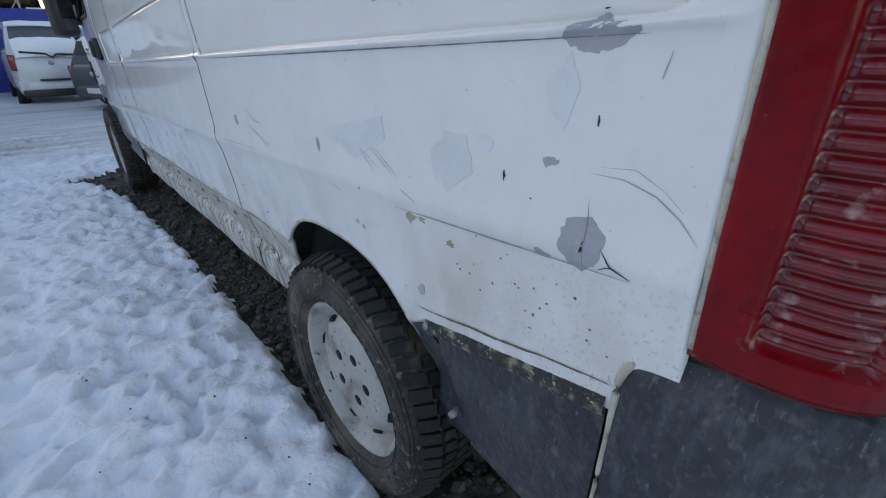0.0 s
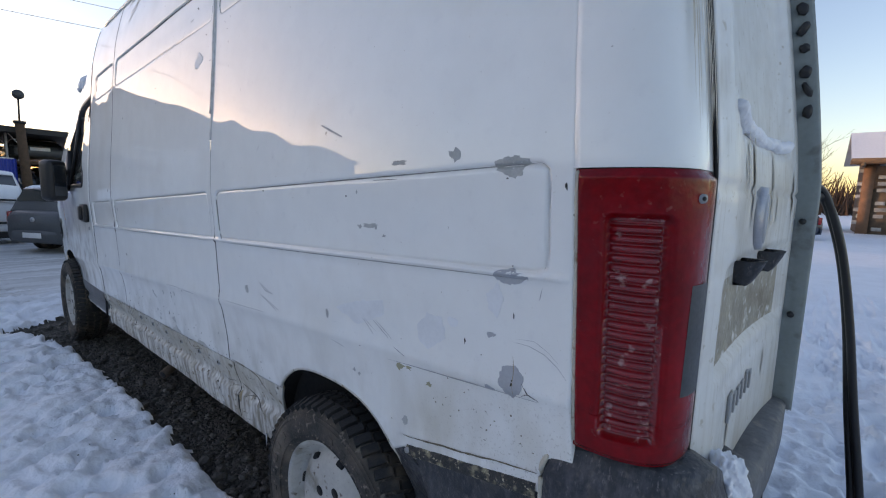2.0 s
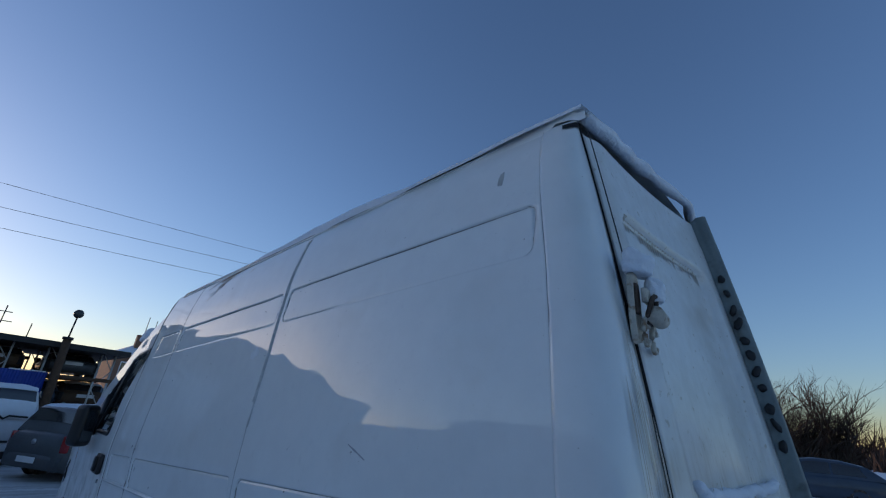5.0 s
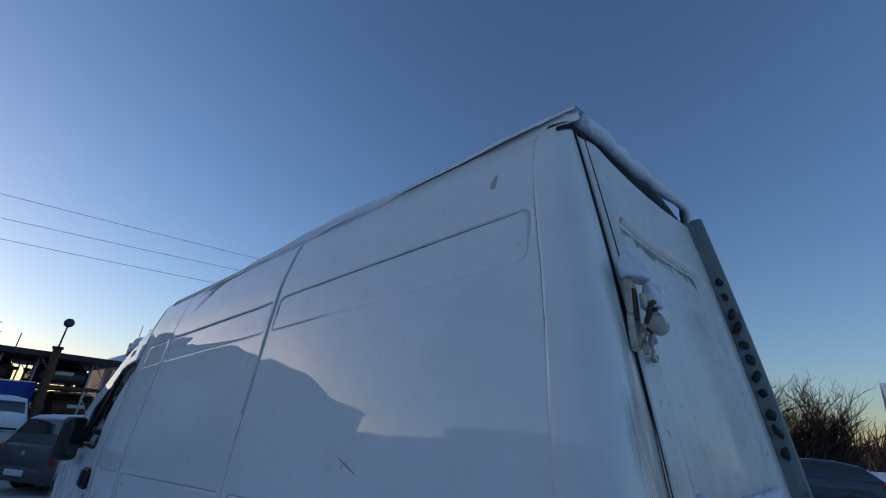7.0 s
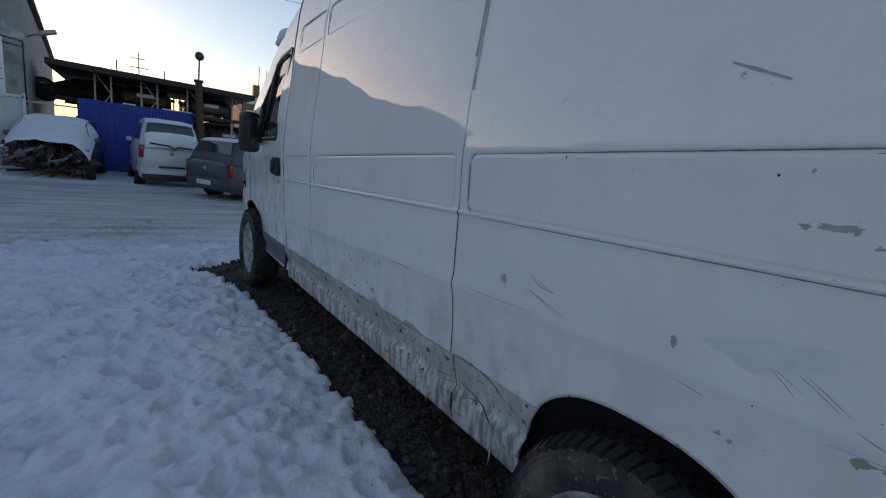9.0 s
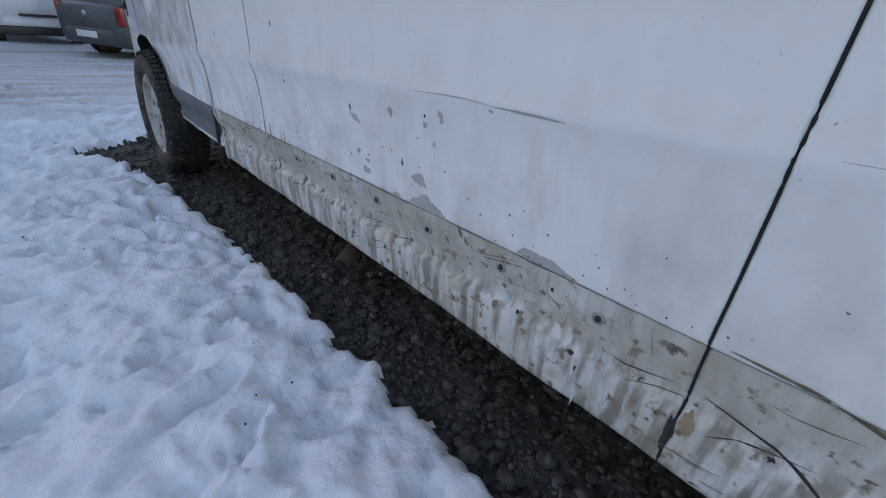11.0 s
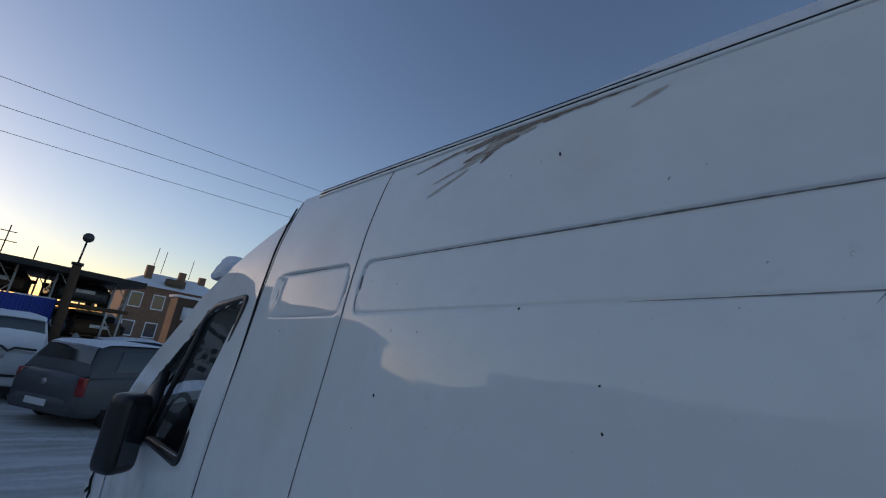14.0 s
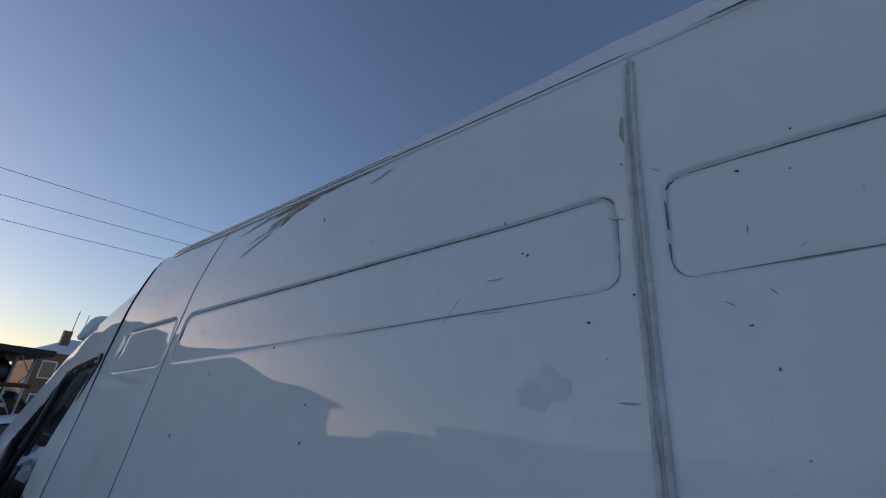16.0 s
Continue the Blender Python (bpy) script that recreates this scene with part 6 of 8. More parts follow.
def build_cars():
    suv, M, P = loft_car("suv_car", "white compact off-road car under crusted snow, seen from the back", (0.05, 16.55, GZ), 3, 3.75, 1.50, 1.80, M_CARWHITE, "suv", snow=0.05)
    # snow stuck to the rear window and tailgate
    rows = []
    for k, z in enumerate(np.linspace(1.08, 1.48, 8)):
        rows.append([P(x, -3.75 * 0.5 - 0.035 + (z - 1.08) * 0.26 - 0.07 * (1 - (x / 0.66) ** 2) * math.sin(math.pi * (k + 0.5) / 8), z + 0.03 * nz(x, z, 0, 4) - 0.05 * (x / 0.66) ** 2) for x in np.linspace(-0.59, 0.59, 17)])
    bm = grid_bm(rows)
    bmesh.ops.recalc_face_normals(bm, faces=bm.faces)
    part("window_snow", bm, M_SNOWCAP, suv)
    part("wiper", tube(bmesh.new(), [P(-0.5, -1.91, 1.17), P(-0.05, -1.95, 1.13), P(0.06, -1.96, 1.05), P(0.15, -1.95, 1.12), P(0.5, -1.91, 1.10)], 0.024, 6), M_BLACK, suv)
    part("rear_valance", box(bmesh.new(), (0, 0, 0), (1.36, 0.10, 0.16), M @ Matrix.Translation((0, -1.885, 0.27)), bev=0.02), M_BLACK, suv, "black lower valance")
    part("tailgate_trim", box(bmesh.new(), (0, 0, 0), (0.62, 0.03, 0.05), M @ Matrix.Translation((0, -1.925, 0.56)), bev=0.01), M_BLACK, suv)
    loft_car("hatchback_car", "dusty dark grey three-door hatchback with red tail lamps", (2.52, 13.5, GZ), -62, 4.2, 1.70, 1.50, M_CARGREY, "suv", snow=0.025)
    loft_car("snowy_car", "pale blue car half buried in snow behind the hatchback", (3.7, 18.2, GZ), -80, 4.1, 1.65, 1.42, M_CARDARK, "hatch", snow=0.09)
    wr, M, P = loft_car("wrecked_car", "dark blue car with its front torn off, heaped with snow", (-2.38, 17.1, GZ), 176, 4.0, 1.74, 1.55, M_CARDARK, "suv", snow=0.10, wreck=True)
    # snow over the bonnet and windscreen
    rows = []
    for s in np.linspace(-0.06, 0.42, 26):
        z = float(np.interp(s, (-0.06, 0.03, 0.12, 0.26, 0.38, 0.42), (1.50, 1.46, 1.36, 1.16, 0.98, 0.84)))
        rows.append([P(x, s * 4.0 + 0.05 * nz(x, s, 0, 5), z + 0.09 - 0.42 * abs(x / 0.88) ** 5 + 0.05 * nz(x, s * 4, 0, 3) + 0.03 * nz(x, s * 4, 5, 9)) for x in np.linspace(-0.88, 0.88, 27)])
    bm = grid_bm(rows)
    bmesh.ops.recalc_face_normals(bm, faces=bm.faces)
    part("bonnet_snow", bm, M_SNOWCAP, wr, "snow over the missing bonnet")
    rng = random.Random(9)
    for k in range(95):
        c = (rng.uniform(-0.78, 0.78), rng.uniform(0.8, 1.75), rng.uniform(0.2, 0.86))
        m4 = M @ Matrix.Translation(c) @ Euler([rng.uniform(-0.9, 0.9) for _ in range(3)]).to_matrix().to_4x4()
        if k % 2 == 0:
            a = [Vector(c) + Vector((rng.uniform(-0.3, 0.3), rng.uniform(-0.1, 0.15), rng.uniform(-0.2, 0.2))) * q for q in (0, 0.6, 1.0, 1.5)]
            bm = tube(bmesh.new(), [M @ v for v in a], rng.uniform(0.012, 0.035), 7)
        else:
            bm = box(bmesh.new(), (0, 0, 0), (rng.uniform(0.04, 0.18), rng.uniform(0.04, 0.14), rng.uniform(0.03, 0.14)), m4, bev=0.012)
        part("engine_part", bm, rng.choice((M_RUST, M_VOID, M_STEEL, M_RUST, M_BLACK)), wr)
    # scrapped bodies on the rack
    rng = random.Random(21)
    for k, (x, z) in enumerate(((-1.9, 2.06), (-0.1, 2.06), (1.75, 2.06), (-0.9, 1.03), (1.0, 1.03), (2.4, 1.03))):
        loft_car("scrap_car", "scrapped car body stored on the rack, dusted with snow", (x + rng.uniform(-0.1, 0.1), 21.6, z - 0.1), rng.uniform(-8, 8) + (90 if k % 3 == 0 else 0), 3.6, 1.5, 0.86 if z > 2 else 0.95, rng.choice((M_CARDARK, M_RUST, M_VOID, M_RUST, M_CARGREY)), "coupe", snow=0.03, group="scrapped cars on the rack")


def build_buildings():
    b = thing("workshop_building", (-8, 18, GZ), "grey plastered workshop with peeling walls and a large white sign", "building")
    xa, ya, xl = -3.05, 17.9, -12.7
    # front wall with a low gable, side wall running back
    bm = bmesh.new()
    th = 0.35
    out = [(xa, GZ), (xa, 4.75), (-6.4, 4.8), (xl, 3.85), (xl, GZ)]
    f = [bm.verts.new((x, ya, z)) for x, z in out]
    bk = [bm.verts.new((x, ya + th, z)) for x, z in out]
    bm.faces.new(f)
    bm.faces.new(bk[::-1])
    for k in range(5):
        bm.faces.new((f[k], f[(k + 1) % 5], bk[(k + 1) % 5], bk[k]))
    bmesh.ops.recalc_face_normals(bm, faces=bm.faces)
    part("front_wall", bm, M_PLASTER, b, "peeling grey plaster wall", smooth=False)
    xe, ye = -4.4, 38.0
    d = Vector((xe - xa, ye - ya - th, 0)).normalized()
    rows = [[(xa + (xe - xa) * t + o, ya + th + 0.004 + (ye - ya - th) * t, z) for z in (GZ, 4.70)] for o in (0, -0.35) for t in ((0, 1) if o == 0 else (1, 0))]
    bm = grid_bm(rows)
    bmesh.ops.recalc_face_normals(bm, faces=bm.faces)
    part("side_wall", bm, M_PLASTER, b, smooth=False)
    bm = bmesh.new()
    ro = [(xa + 0.16, 4.78), (-6.4, 4.85), (xl - 0.2, 3.88)]
    vs = [[bm.verts.new((x + (-1.35 if k else 0), (ya - 0.25, ye)[k], z + dz)) for k in (0, 1)] for dz in (0, 0.14) for x, z in ro]
    for i in (0, 1):
        bm.faces.new((vs[i][0], vs[i + 1][0], vs[i + 1][1], vs[i][1]))
        bm.faces.new((vs[3 + i][0], vs[3 + i][1], vs[4 + i][1], vs[4 + i][0]))
        bm.faces.new((vs[i][0], vs[3 + i][0], vs[4 + i][0], vs[i + 1][0]))
    bm.faces.new((vs[0][0], vs[0][1], vs[3][1], vs[3][0]))
    bmesh.ops.recalc_face_normals(bm, faces=bm.faces)
    part("roof", bm, M_RACKROOF, b, smooth=False)
    bd = part("sign_board", new_box((-4.63, ya - 0.03, 2.2), (2.3, 0.04, 2.25), bev=0.004), M_BOARD, b, "white sign board with worn dark writing")
    for z, segs, h in ((2.62, (0.16, 0.26, 0.10, 0.22, 0.22), 0.17), (2.36, (0.3, 0.24, 0.20, 0.22), 0.18), (1.98, (0.34, 0.28, 0.22), 0.16), (1.72, (0.4, 0.25, 0.2), 0.16)):
        x = -3.58
        for w in segs[::-1]:
            part("writing_bar", new_box((x - w / 2, ya - 0.054, z), (w - 0.06, 0.006, h)), M_INK, bd)
            x -= w + 0.05
    for x, z in ((-4.0, 2.49), (-4.0, 2.22)):
        part("rule_line", new_box((x, ya - 0.054, z), (0.95, 0.006, 0.022)), M_INK, bd)
    part("figure_bar", tube(bmesh.new(), [(-4.75, ya - 0.056, 2.98), (-4.35, ya - 0.056, 3.12), (-3.95, ya - 0.056, 3.14), (-3.75, ya - 0.056, 3.05), (-3.62, ya - 0.056, 2.86)], [0.07, 0.085, 0.07, 0.05, 0.03], 6), M_INK, bd)
    part("figure_bar", tube(bmesh.new(), [(-3.95, ya - 0.056, 3.10), (-3.82, ya - 0.056, 2.96), (-3.86, ya - 0.056, 2.86)], [0.05, 0.04, 0.03], 6), M_INK, bd)
    part("flood_lamp", box(bmesh.new(), (0, 0, 0), (0.42, 0.2, 0.12), Matrix.Translation((-2.60, 18.4, 3.72)) @ Matrix.Rotation(radians(-20), 4, "Y"), bev=0.03), M_STEEL, b, "grey floodlight on a bracket")
    part("lamp_bracket", tube(bmesh.new(), [(-3.1, 18.5, 3.5), (-2.85, 18.45, 3.62), (-2.6, 18.4, 3.66)], 0.025, 6), M_STEEL, b)
    for z in (3.35, 3.2):
        part("wall_cable", tube(bmesh.new(), [(-3.9, ya - 0.02, z + 0.1), (-3.5, ya - 0.03, z), (-3.08, ya - 0.02, z - 0.05), (-3.08, ya - 0.02, 1.6)], 0.018, 6), M_WIRE, b)
    # pale sheet gate and rail beside the wreck
    g = thing("sheet_gate", (-3.6, 17.4, GZ), "pale metal yard gate leaf with a square frame", "gate")
    part("gate_sheet", new_box((-3.95, 17.35, 0.80), (1.75, 0.03, 1.9)), M_GATE, g)
    for x in (-4.85, -3.07):
        part("gate_post", new_box((x, 17.35, 0.85), (0.08, 0.08, 2.1), bev=0.006), M_GATE, g)
    for z in (-0.1, 1.80):
        part("gate_rail", new_box((-3.95, 17.34, z), (1.8, 0.06, 0.08), bev=0.006), M_GATE, g)
    part("gate_bar", new_box((-2.5, 17.5, 1.70), (1.1, 0.05, 0.05)), M_POST, g)
    # unseen wall added to narrow the bright notch reflected in the van's paint
    part("reflection_wall", new_box((-14.2, 18.6, 1.4), (3.2, 0.3, 3.3)), M_PLASTER, b, "plain added wall closing the gap reflected in the van", smooth=False)
    # low garages opposite the van's side
    gr = thing("garage_row", (-15, -2, 0), "long low row of dark brick garages with snow on the roof", "garages")
    for k in range(9):
        y0 = 17.2 - 4.2 * k
        h = 3.1 if k == 0 else 3.55 + (0.3 if k % 3 == 1 else 0.0) + 0.25 * nz(k, 2, 0, 1.7)
        part("garage_wall", new_box((-16.5, y0 - 2.1, h / 2 - 0.1), (4.0, 4.15, h + 0.2)), M_BRICK, gr, smooth=False)
        part("garage_door", new_box((-14.48, y0 - 2.1, 1.15), (0.06, 2.6, 2.3), bev=0.01), M_RUST, gr)
        part("garage_snow", new_box((-16.5, y0 - 2.1, h + 0.06), (4.2, 4.2, 0.12), bev=0.04), M_SNOWCAP, gr)
    # brick house beyond the rack
    h = thing("brick_house", (11, 46, GZ), "two-storey brown brick house with a snowy hipped roof and chimneys", "house")
    part("wall", new_box((12.2, 49, 2.35), (8.4, 6, 5.1)), M_BRICK, h, smooth=False)
    bm = bmesh.new()
    q = [bm.verts.new(p) for p in ((7.6, 45.6, 4.85), (16.8, 45.6, 4.85), (16.8, 52.4, 4.85), (7.6, 52.4, 4.85), (10.2, 49, 6.3), (14.2, 49, 6.3))]
    for fc in ((0, 1, 5, 4), (1, 2, 5), (2, 3, 4, 5), (3, 0, 4), (3, 2, 1, 0)):
        bm.faces.new([q[i] for i in fc])
    bmesh.ops.recalc_face_normals(bm, faces=bm.faces)
    rf = part("roof", bm, M_SNOWCAP, h, "snow-covered roof", smooth=False)
    for x, y in ((9.6, 47.6), (12.4, 48), (14.4, 48.6)):
        part("chimney", new_box((x, y, 6.2), (0.55, 0.5, 1.2)), M_BRICK, rf, smooth=False)
    part("dormer", new_box((11.6, 46.5, 5.55), (1.5, 0.8, 0.6)), M_WOOD, rf)
    for x in (8.9, 10.6, 12.3, 14.0, 15.6):
        for z in (3.6, 1.2):
            w = part("window", new_box((x, 45.985, z), (0.95, 0.05, 1.3)), M_BOARD, h, smooth=False)
            part("pane", new_box((x, 45.955, z), (0.80, 0.02, 1.12)), M_WINDOW, w, smooth=False)
    for i, (x, z0, z1) in enumerate(((9.9, 6.4, 8.6), (10.6, 6.3, 8.4), (13.0, 6.3, 8.2))):
        part("antenna", tube(bmesh.new(), [(x, 48, z0), (x + 0.05, 48, z1)], 0.03, 5), M_WIRE, h)
    # ruined brick shed behind the van
    s = thing("brick_shed", (28, -6, 0), "ruined brown brick shed with a snowy overhanging roof", "shed")
    part("wall", new_box((29.5, -5.6, 1.7), (4, 7, 3.6)), M_BRICK, s, smooth=False)
    rows = [[(27.0, -1.5, 3.5), (27.0, -9.7, 3.5)], [(29.6, -1.5, 5.0), (29.6, -9.7, 5.0)], [(32.2, -1.5, 3.5), (32.2, -9.7, 3.5)]]
    part("roof", grid_bm(rows), M_SNOWCAP, s, smooth=False)
    part("eave", new_box((27.0, -5.6, 3.38), (1.0, 8.2, 0.22)), M_WOOD, s)
    for k in range(9):
        part("rafter", new_box((26.85, -1.9 - 0.92 * k, 3.2), (1.1, 0.12, 0.16)), M_WOOD, s)
    for y in (-3.0, -5.2, -7.4):
        part("door", new_box((27.46, y, 1.1), (0.08, 1.2, 2.1)), M_WOOD, s)
    for k in range(11):
        for q, y in enumerate((-2.12, -2.75)):
            if (k * 3 + q) % 4:
                part("quoin", new_box((27.44, y + 0.06 * ((k + q) % 2), 0.28 + 0.30 * k), (0.16, 0.34 + 0.1 * (k % 2), 0.17), bev=0.02), M_PLASTER, s)
    for y in (-2.2, -4.1):
        part("pier", new_box((27.42, y, 1.6), (0.2, 0.4, 3.3)), M_BRICK, s)


def build_pole():
    p = thing("lamp_post", (1.28, 18.6, GZ), "dark thick post with a round lamp on a thin mast", "lamp post")
    part("post", tube(bmesh.new(), [(1.34, 18.6, GZ), (1.30, 18.6, 1.5), (1.25, 18.6, 3.15)], [0.14, 0.125, 0.115], 14), M_RUST, p)
    part("mast", tube(bmesh.new(), [(1.25, 18.6, 3.1), (1.27, 18.6, 3.85)], 0.025, 8), M_BLACK, p)
    part("cap", cyl(bmesh.new(), (1.25, 18.6, 3.12), (1.25, 18.6, 3.20), 0.15), M_BLACK, p)
    part("lamp_globe", lump_bm((1.27, 18.55, 3.98), (0.145, 0.12, 0.145)), M_LENSG, p, "dark round lamp head")
    # pale hull-shaped shell leaning beside the post
    tagged(lump("plastic_shell", (1.75, 18.3, 0.27), (0.2, 0.15, 0.95), None, M_DOORJAMB, seed=3, amp=0.1), "pale grey rounded plastic shell standing on end", "shell")


def build_antennas():
    for x, y, z, arm in ((-0.2, 30.0, 5.25, True), (-1.15, 30.5, 4.75, False), (0.95, 30.2, 4.6, False)):
        a = thing("roof_antenna", (x, y, GZ), "thin dark aerial mast with cross rods" if arm else "thin dark aerial mast", "aerial", "aerials beyond the rack")
        part("mast", tube(bmesh.new(), [(x, y, GZ), (x + 0.02, y, z)], 0.028, 6), M_WIRE, a)
        if arm:
            for dz, w in ((0.30, 0.30), (0.75, 0.42)):
                part("rod", tube(bmesh.new(), [(x - w, y, z - dz), (x + w, y, z - dz)], 0.022, 5), M_WIRE, a)
    w = thing("brick_outhouse", (8.6, 24.6, GZ), "low dark brown brick outhouse with snow along its eaves", "outhouse")
    part("wall", new_box((8.6, 24.6, 1.45), (5.8, 1.0, 3.3)), M_DARKBRICK, w, smooth=False)
    part("eaves_snow", new_box((8.6, 24.6, 3.15), (6.0, 1.2, 0.12), bev=0.05), M_SNOWCAP, w)
    part("pane", new_box((6.3, 24.08, 2.4), (0.6, 0.05, 0.6)), M_BOARD, w)


def build_wires():
    for k, (a, b) in enumerate((((-1.702, 6.40), (5.414, 6.905)), ((-1.493, 5.788), (4.716, 6.271)), ((-1.316, 5.268), (4.098, 5.616)))):
        s = (b[1] - a[1]) / (b[0] - a[0])
        pts = []
        for x in np.linspace(-40, 45, 60):
            pts.append((x, 15.0, a[1] + s * (x - a[0]) + 0.0012 * ((x - 2) ** 2 - 16)))
        w = tagged(link_mesh("power_line", tube(bmesh.new(), pts, 0.0065, 5), M_WIRE), "thin dark overhead power line", "power line", "overhead lines")
    for x in (-40, 45):
        q = thing("utility_pole", (x, 15, 0), "grey wooden utility pole", "pole", "line poles")
        part("pole", tube(bmesh.new(), [(x, 15, -0.3), (x, 15, 10.5)], [0.16, 0.11], 10), M_WOOD, q)


def bare_tree(name, at, h, seed, label, spread=0.6, mat2=None):
    """Trunk with limbs and a crown of many fine twigs."""
    t = thing(name, at, label, "tree")
    rng = random.Random(seed)
    bm, tw = bmesh.new(), bmesh.new()

    def grow(p, d, ln_, r, depth):
        pts, q = [p], p
        for _ in range(4):
            d = (d + Vector((rng.uniform(-1, 1), rng.uniform(-1, 1), rng.uniform(-0.4, 0.8))) * 0.16).normalized()
            q = q + d * ln_ / 4
            pts.append(q)
        tube(bm if depth < 2 else tw, pts, [r, r * 0.9, r * 0.8, r * 0.7, r * 0.55], 6 if depth < 2 else 3)
        if depth < 4:
            for _ in range(3 if depth < 3 else 4):
                i = rng.randint(1, 4)
                dd = (d + Vector((rng.uniform(-1, 1), rng.uniform(-1, 1), rng.uniform(-0.3, 0.9))) * spread * 1.3).normalized()
                grow(pts[i], dd, ln_ * rng.uniform(0.55, 0.8), r * 0.5, depth + 1)
    for _ in range(2):
        grow(Vector(at), Vector((rng.uniform(-0.25, 0.25), rng.uniform(-0.25, 0.25), 1)).normalized(), h * 0.42, 0.07 * h / 4, 0)
    part("trunk", bm, M_BARK, t)
    part("crown", tw, mat2 or M_TWIG, t)
    return t


def build_trees():
    rng = random.Random(4)
    for k in range(9):
        x, y = 30 + rng.uniform(-2, 5), 1.0 + 1.5 * k + rng.uniform(-0.5, 0.5)
        if y > 9:
            continue
        bare_tree("bare_tree", (x, y, 0), rng.uniform(5.0, 7.2), k + 3, "leafless shrubby tree with reddish twigs")
    for k in range(50):
        bare_tree("bare_shrub", (27.0 + rng.uniform(0, 5), 0.6 + 0.18 * k, 0), rng.uniform(4.0, 6.2), 40 + k, "tangled leafless shrub with reddish-brown twigs", 0.95)
    for k in range(16):
        bare_tree("bare_tree", (rng.uniform(40, 60), rng.uniform(-25, 45), 0), rng.uniform(4, 7), 100 + k, "leafless tree at the yard's edge")
    for k in range(8):
        bare_tree("bare_tree", (-19 - rng.uniform(0, 6), -22 + 5 * k, 0), rng.uniform(5, 8), 60 + k, "tall leafless tree behind the garages")
    loft_car("parked_car", "dark estate car parked in the snow", (20.5, 1.6, 0), 8, 4.3, 1.7, 1.42, M_CARDARK, "hatch", snow=0.0)
    loft_car("parked_car", "pale car parked in the snow", (23.0, 3.9, 0), 85, 4.3, 1.7, 1.45, M_CARGREY, "hatch", snow=0.04)


def build_far_woods():
    """Bare far woods beyond the yard: thin upright twigs in loose clumps."""
    rng = random.Random(77)
    bm = bmesh.new()
    for k in range(420):
        a = radians(rng.uniform(52, 150))
        d = rng.uniform(75, 120)
        c = Vector((d * math.sin(a), d * math.cos(a), 0))
        h = rng.uniform(3.5, 7.5) * (0.8 + 0.4 * nz(a * 6, 0, 0, 1))
        for _ in range(13):
            b = c + Vector((rng.uniform(-1.8, 1.8), rng.uniform(-1.8, 1.8), 0))
            lean = Vector((rng.uniform(-0.35, 0.35), rng.uniform(-0.35, 0.35), 1)) * h * rng.uniform(0.55, 1.0)
            tube(bm, [b, b + lean * 0.5 + Vector((rng.uniform(-0.3, 0.3), rng.uniform(-0.3, 0.3), 0)), b + lean], [0.13, 0.09, 0.02], 3)
    ob = link_mesh("far_woods", bm, M_TWIG, smooth=False)
    tagged(ob, "far belt of leafless brown trees beyond the yard", "woods", kind="stuff")


def build_cable():
    c = thing("jumper_cable", (1.05, -0.06, 1.35), "thick black cable hanging from the door edge to the snow", "cable")
    pts1 = [(1.03, 0.03, 1.30), (1.05, 0.0, 1.37), (1.12, -0.04, 1.375), (1.15, -0.075, 1.31), (1.15, -0.118, 1.165), (1.15, -0.158, 0.943), (1.15, -0.195, 0.682), (1.15, -0.235, 0.422), (1.16, -0.28, 0.12), (1.25, -0.34, 0.06), (1.5, -0.38, 0.06)]
    pts2 = [(1.04, 0.02, 1.27), (1.06, -0.01, 1.33), (1.14, -0.05, 1.345), (1.18, -0.085, 1.26), (1.185, -0.12, 1.13), (1.18, -0.155, 0.92), (1.175, -0.185, 0.66), (1.17, -0.22, 0.40), (1.19, -0.26, 0.10), (1.32, -0.34, 0.06)]
    for pts in (pts1, pts2):
        fine = []
        v = [Vector(p) for p in pts]
        for i in range(len(v) - 1):
            p0, p1, p2, p3 = v[max(i - 1, 0)], v[i], v[i + 1], v[min(i + 2, len(v) - 1)]
            for q in range(6):
                t = q / 6
                fine.append(0.5 * ((2 * p1) + (p2 - p0) * t + (2 * p0 - 5 * p1 + 4 * p2 - p3) * t * t + (3 * p1 - p0 - 3 * p2 + p3) * t ** 3))
        part("strand", tube(bmesh.new(), fine, 0.0115, 8), M_BLACK, c)
    part("clamp", new_box((1.035, -0.01, 1.33), (0.04, 0.06, 0.09), bev=0.012), M_BLACK, c)


build_fence()
build_rack()
build_cars()
build_buildings()
build_pole()
build_antennas()
build_wires()
build_trees()
build_far_woods()
build_cable()

# ---- plugs in the sill, exhaust, stones ----
for _y, _z in ((2.315, 0.556), (2.10, 0.561), (1.89, 0.566), (2.51, 0.560), (2.73, 0.554), (2.95, 0.548)):
    _b = cyl(bmesh.new(), (side_x(_y, _z) + 0.01, _y, _z), (side_x(_y, _z) - 0.004, _y, _z), 0.014, 0.011, 18)
    _p = part("sill_plug", _b, M_STEEL, van)
    part("plug_hole", cyl(bmesh.new(), (side_x(_y, _z), _y, _z), (side_x(_y, _z) - 0.0052, _y, _z), 0.007, 0.006, 12), M_DARKCHIP, _p)
_b = tube(bmesh.new(), [(0.55, 2.95, 0.30), (0.30, 2.86, 0.28), (0.15, 2.80, 0.245), (0.095, 2.775, 0.225)], 0.026, 16)
_ex = part("exhaust_pipe", _b, M_RUSTDARK, van, "dull rusty exhaust tail pipe")
# black disc for the shade inside the pipe end
part("pipe_mouth_shade", cyl(bmesh.new(), (0.10, 2.777, 0.227), (0.0925, 2.774, 0.2235), 0.021), M_VOID, _ex)


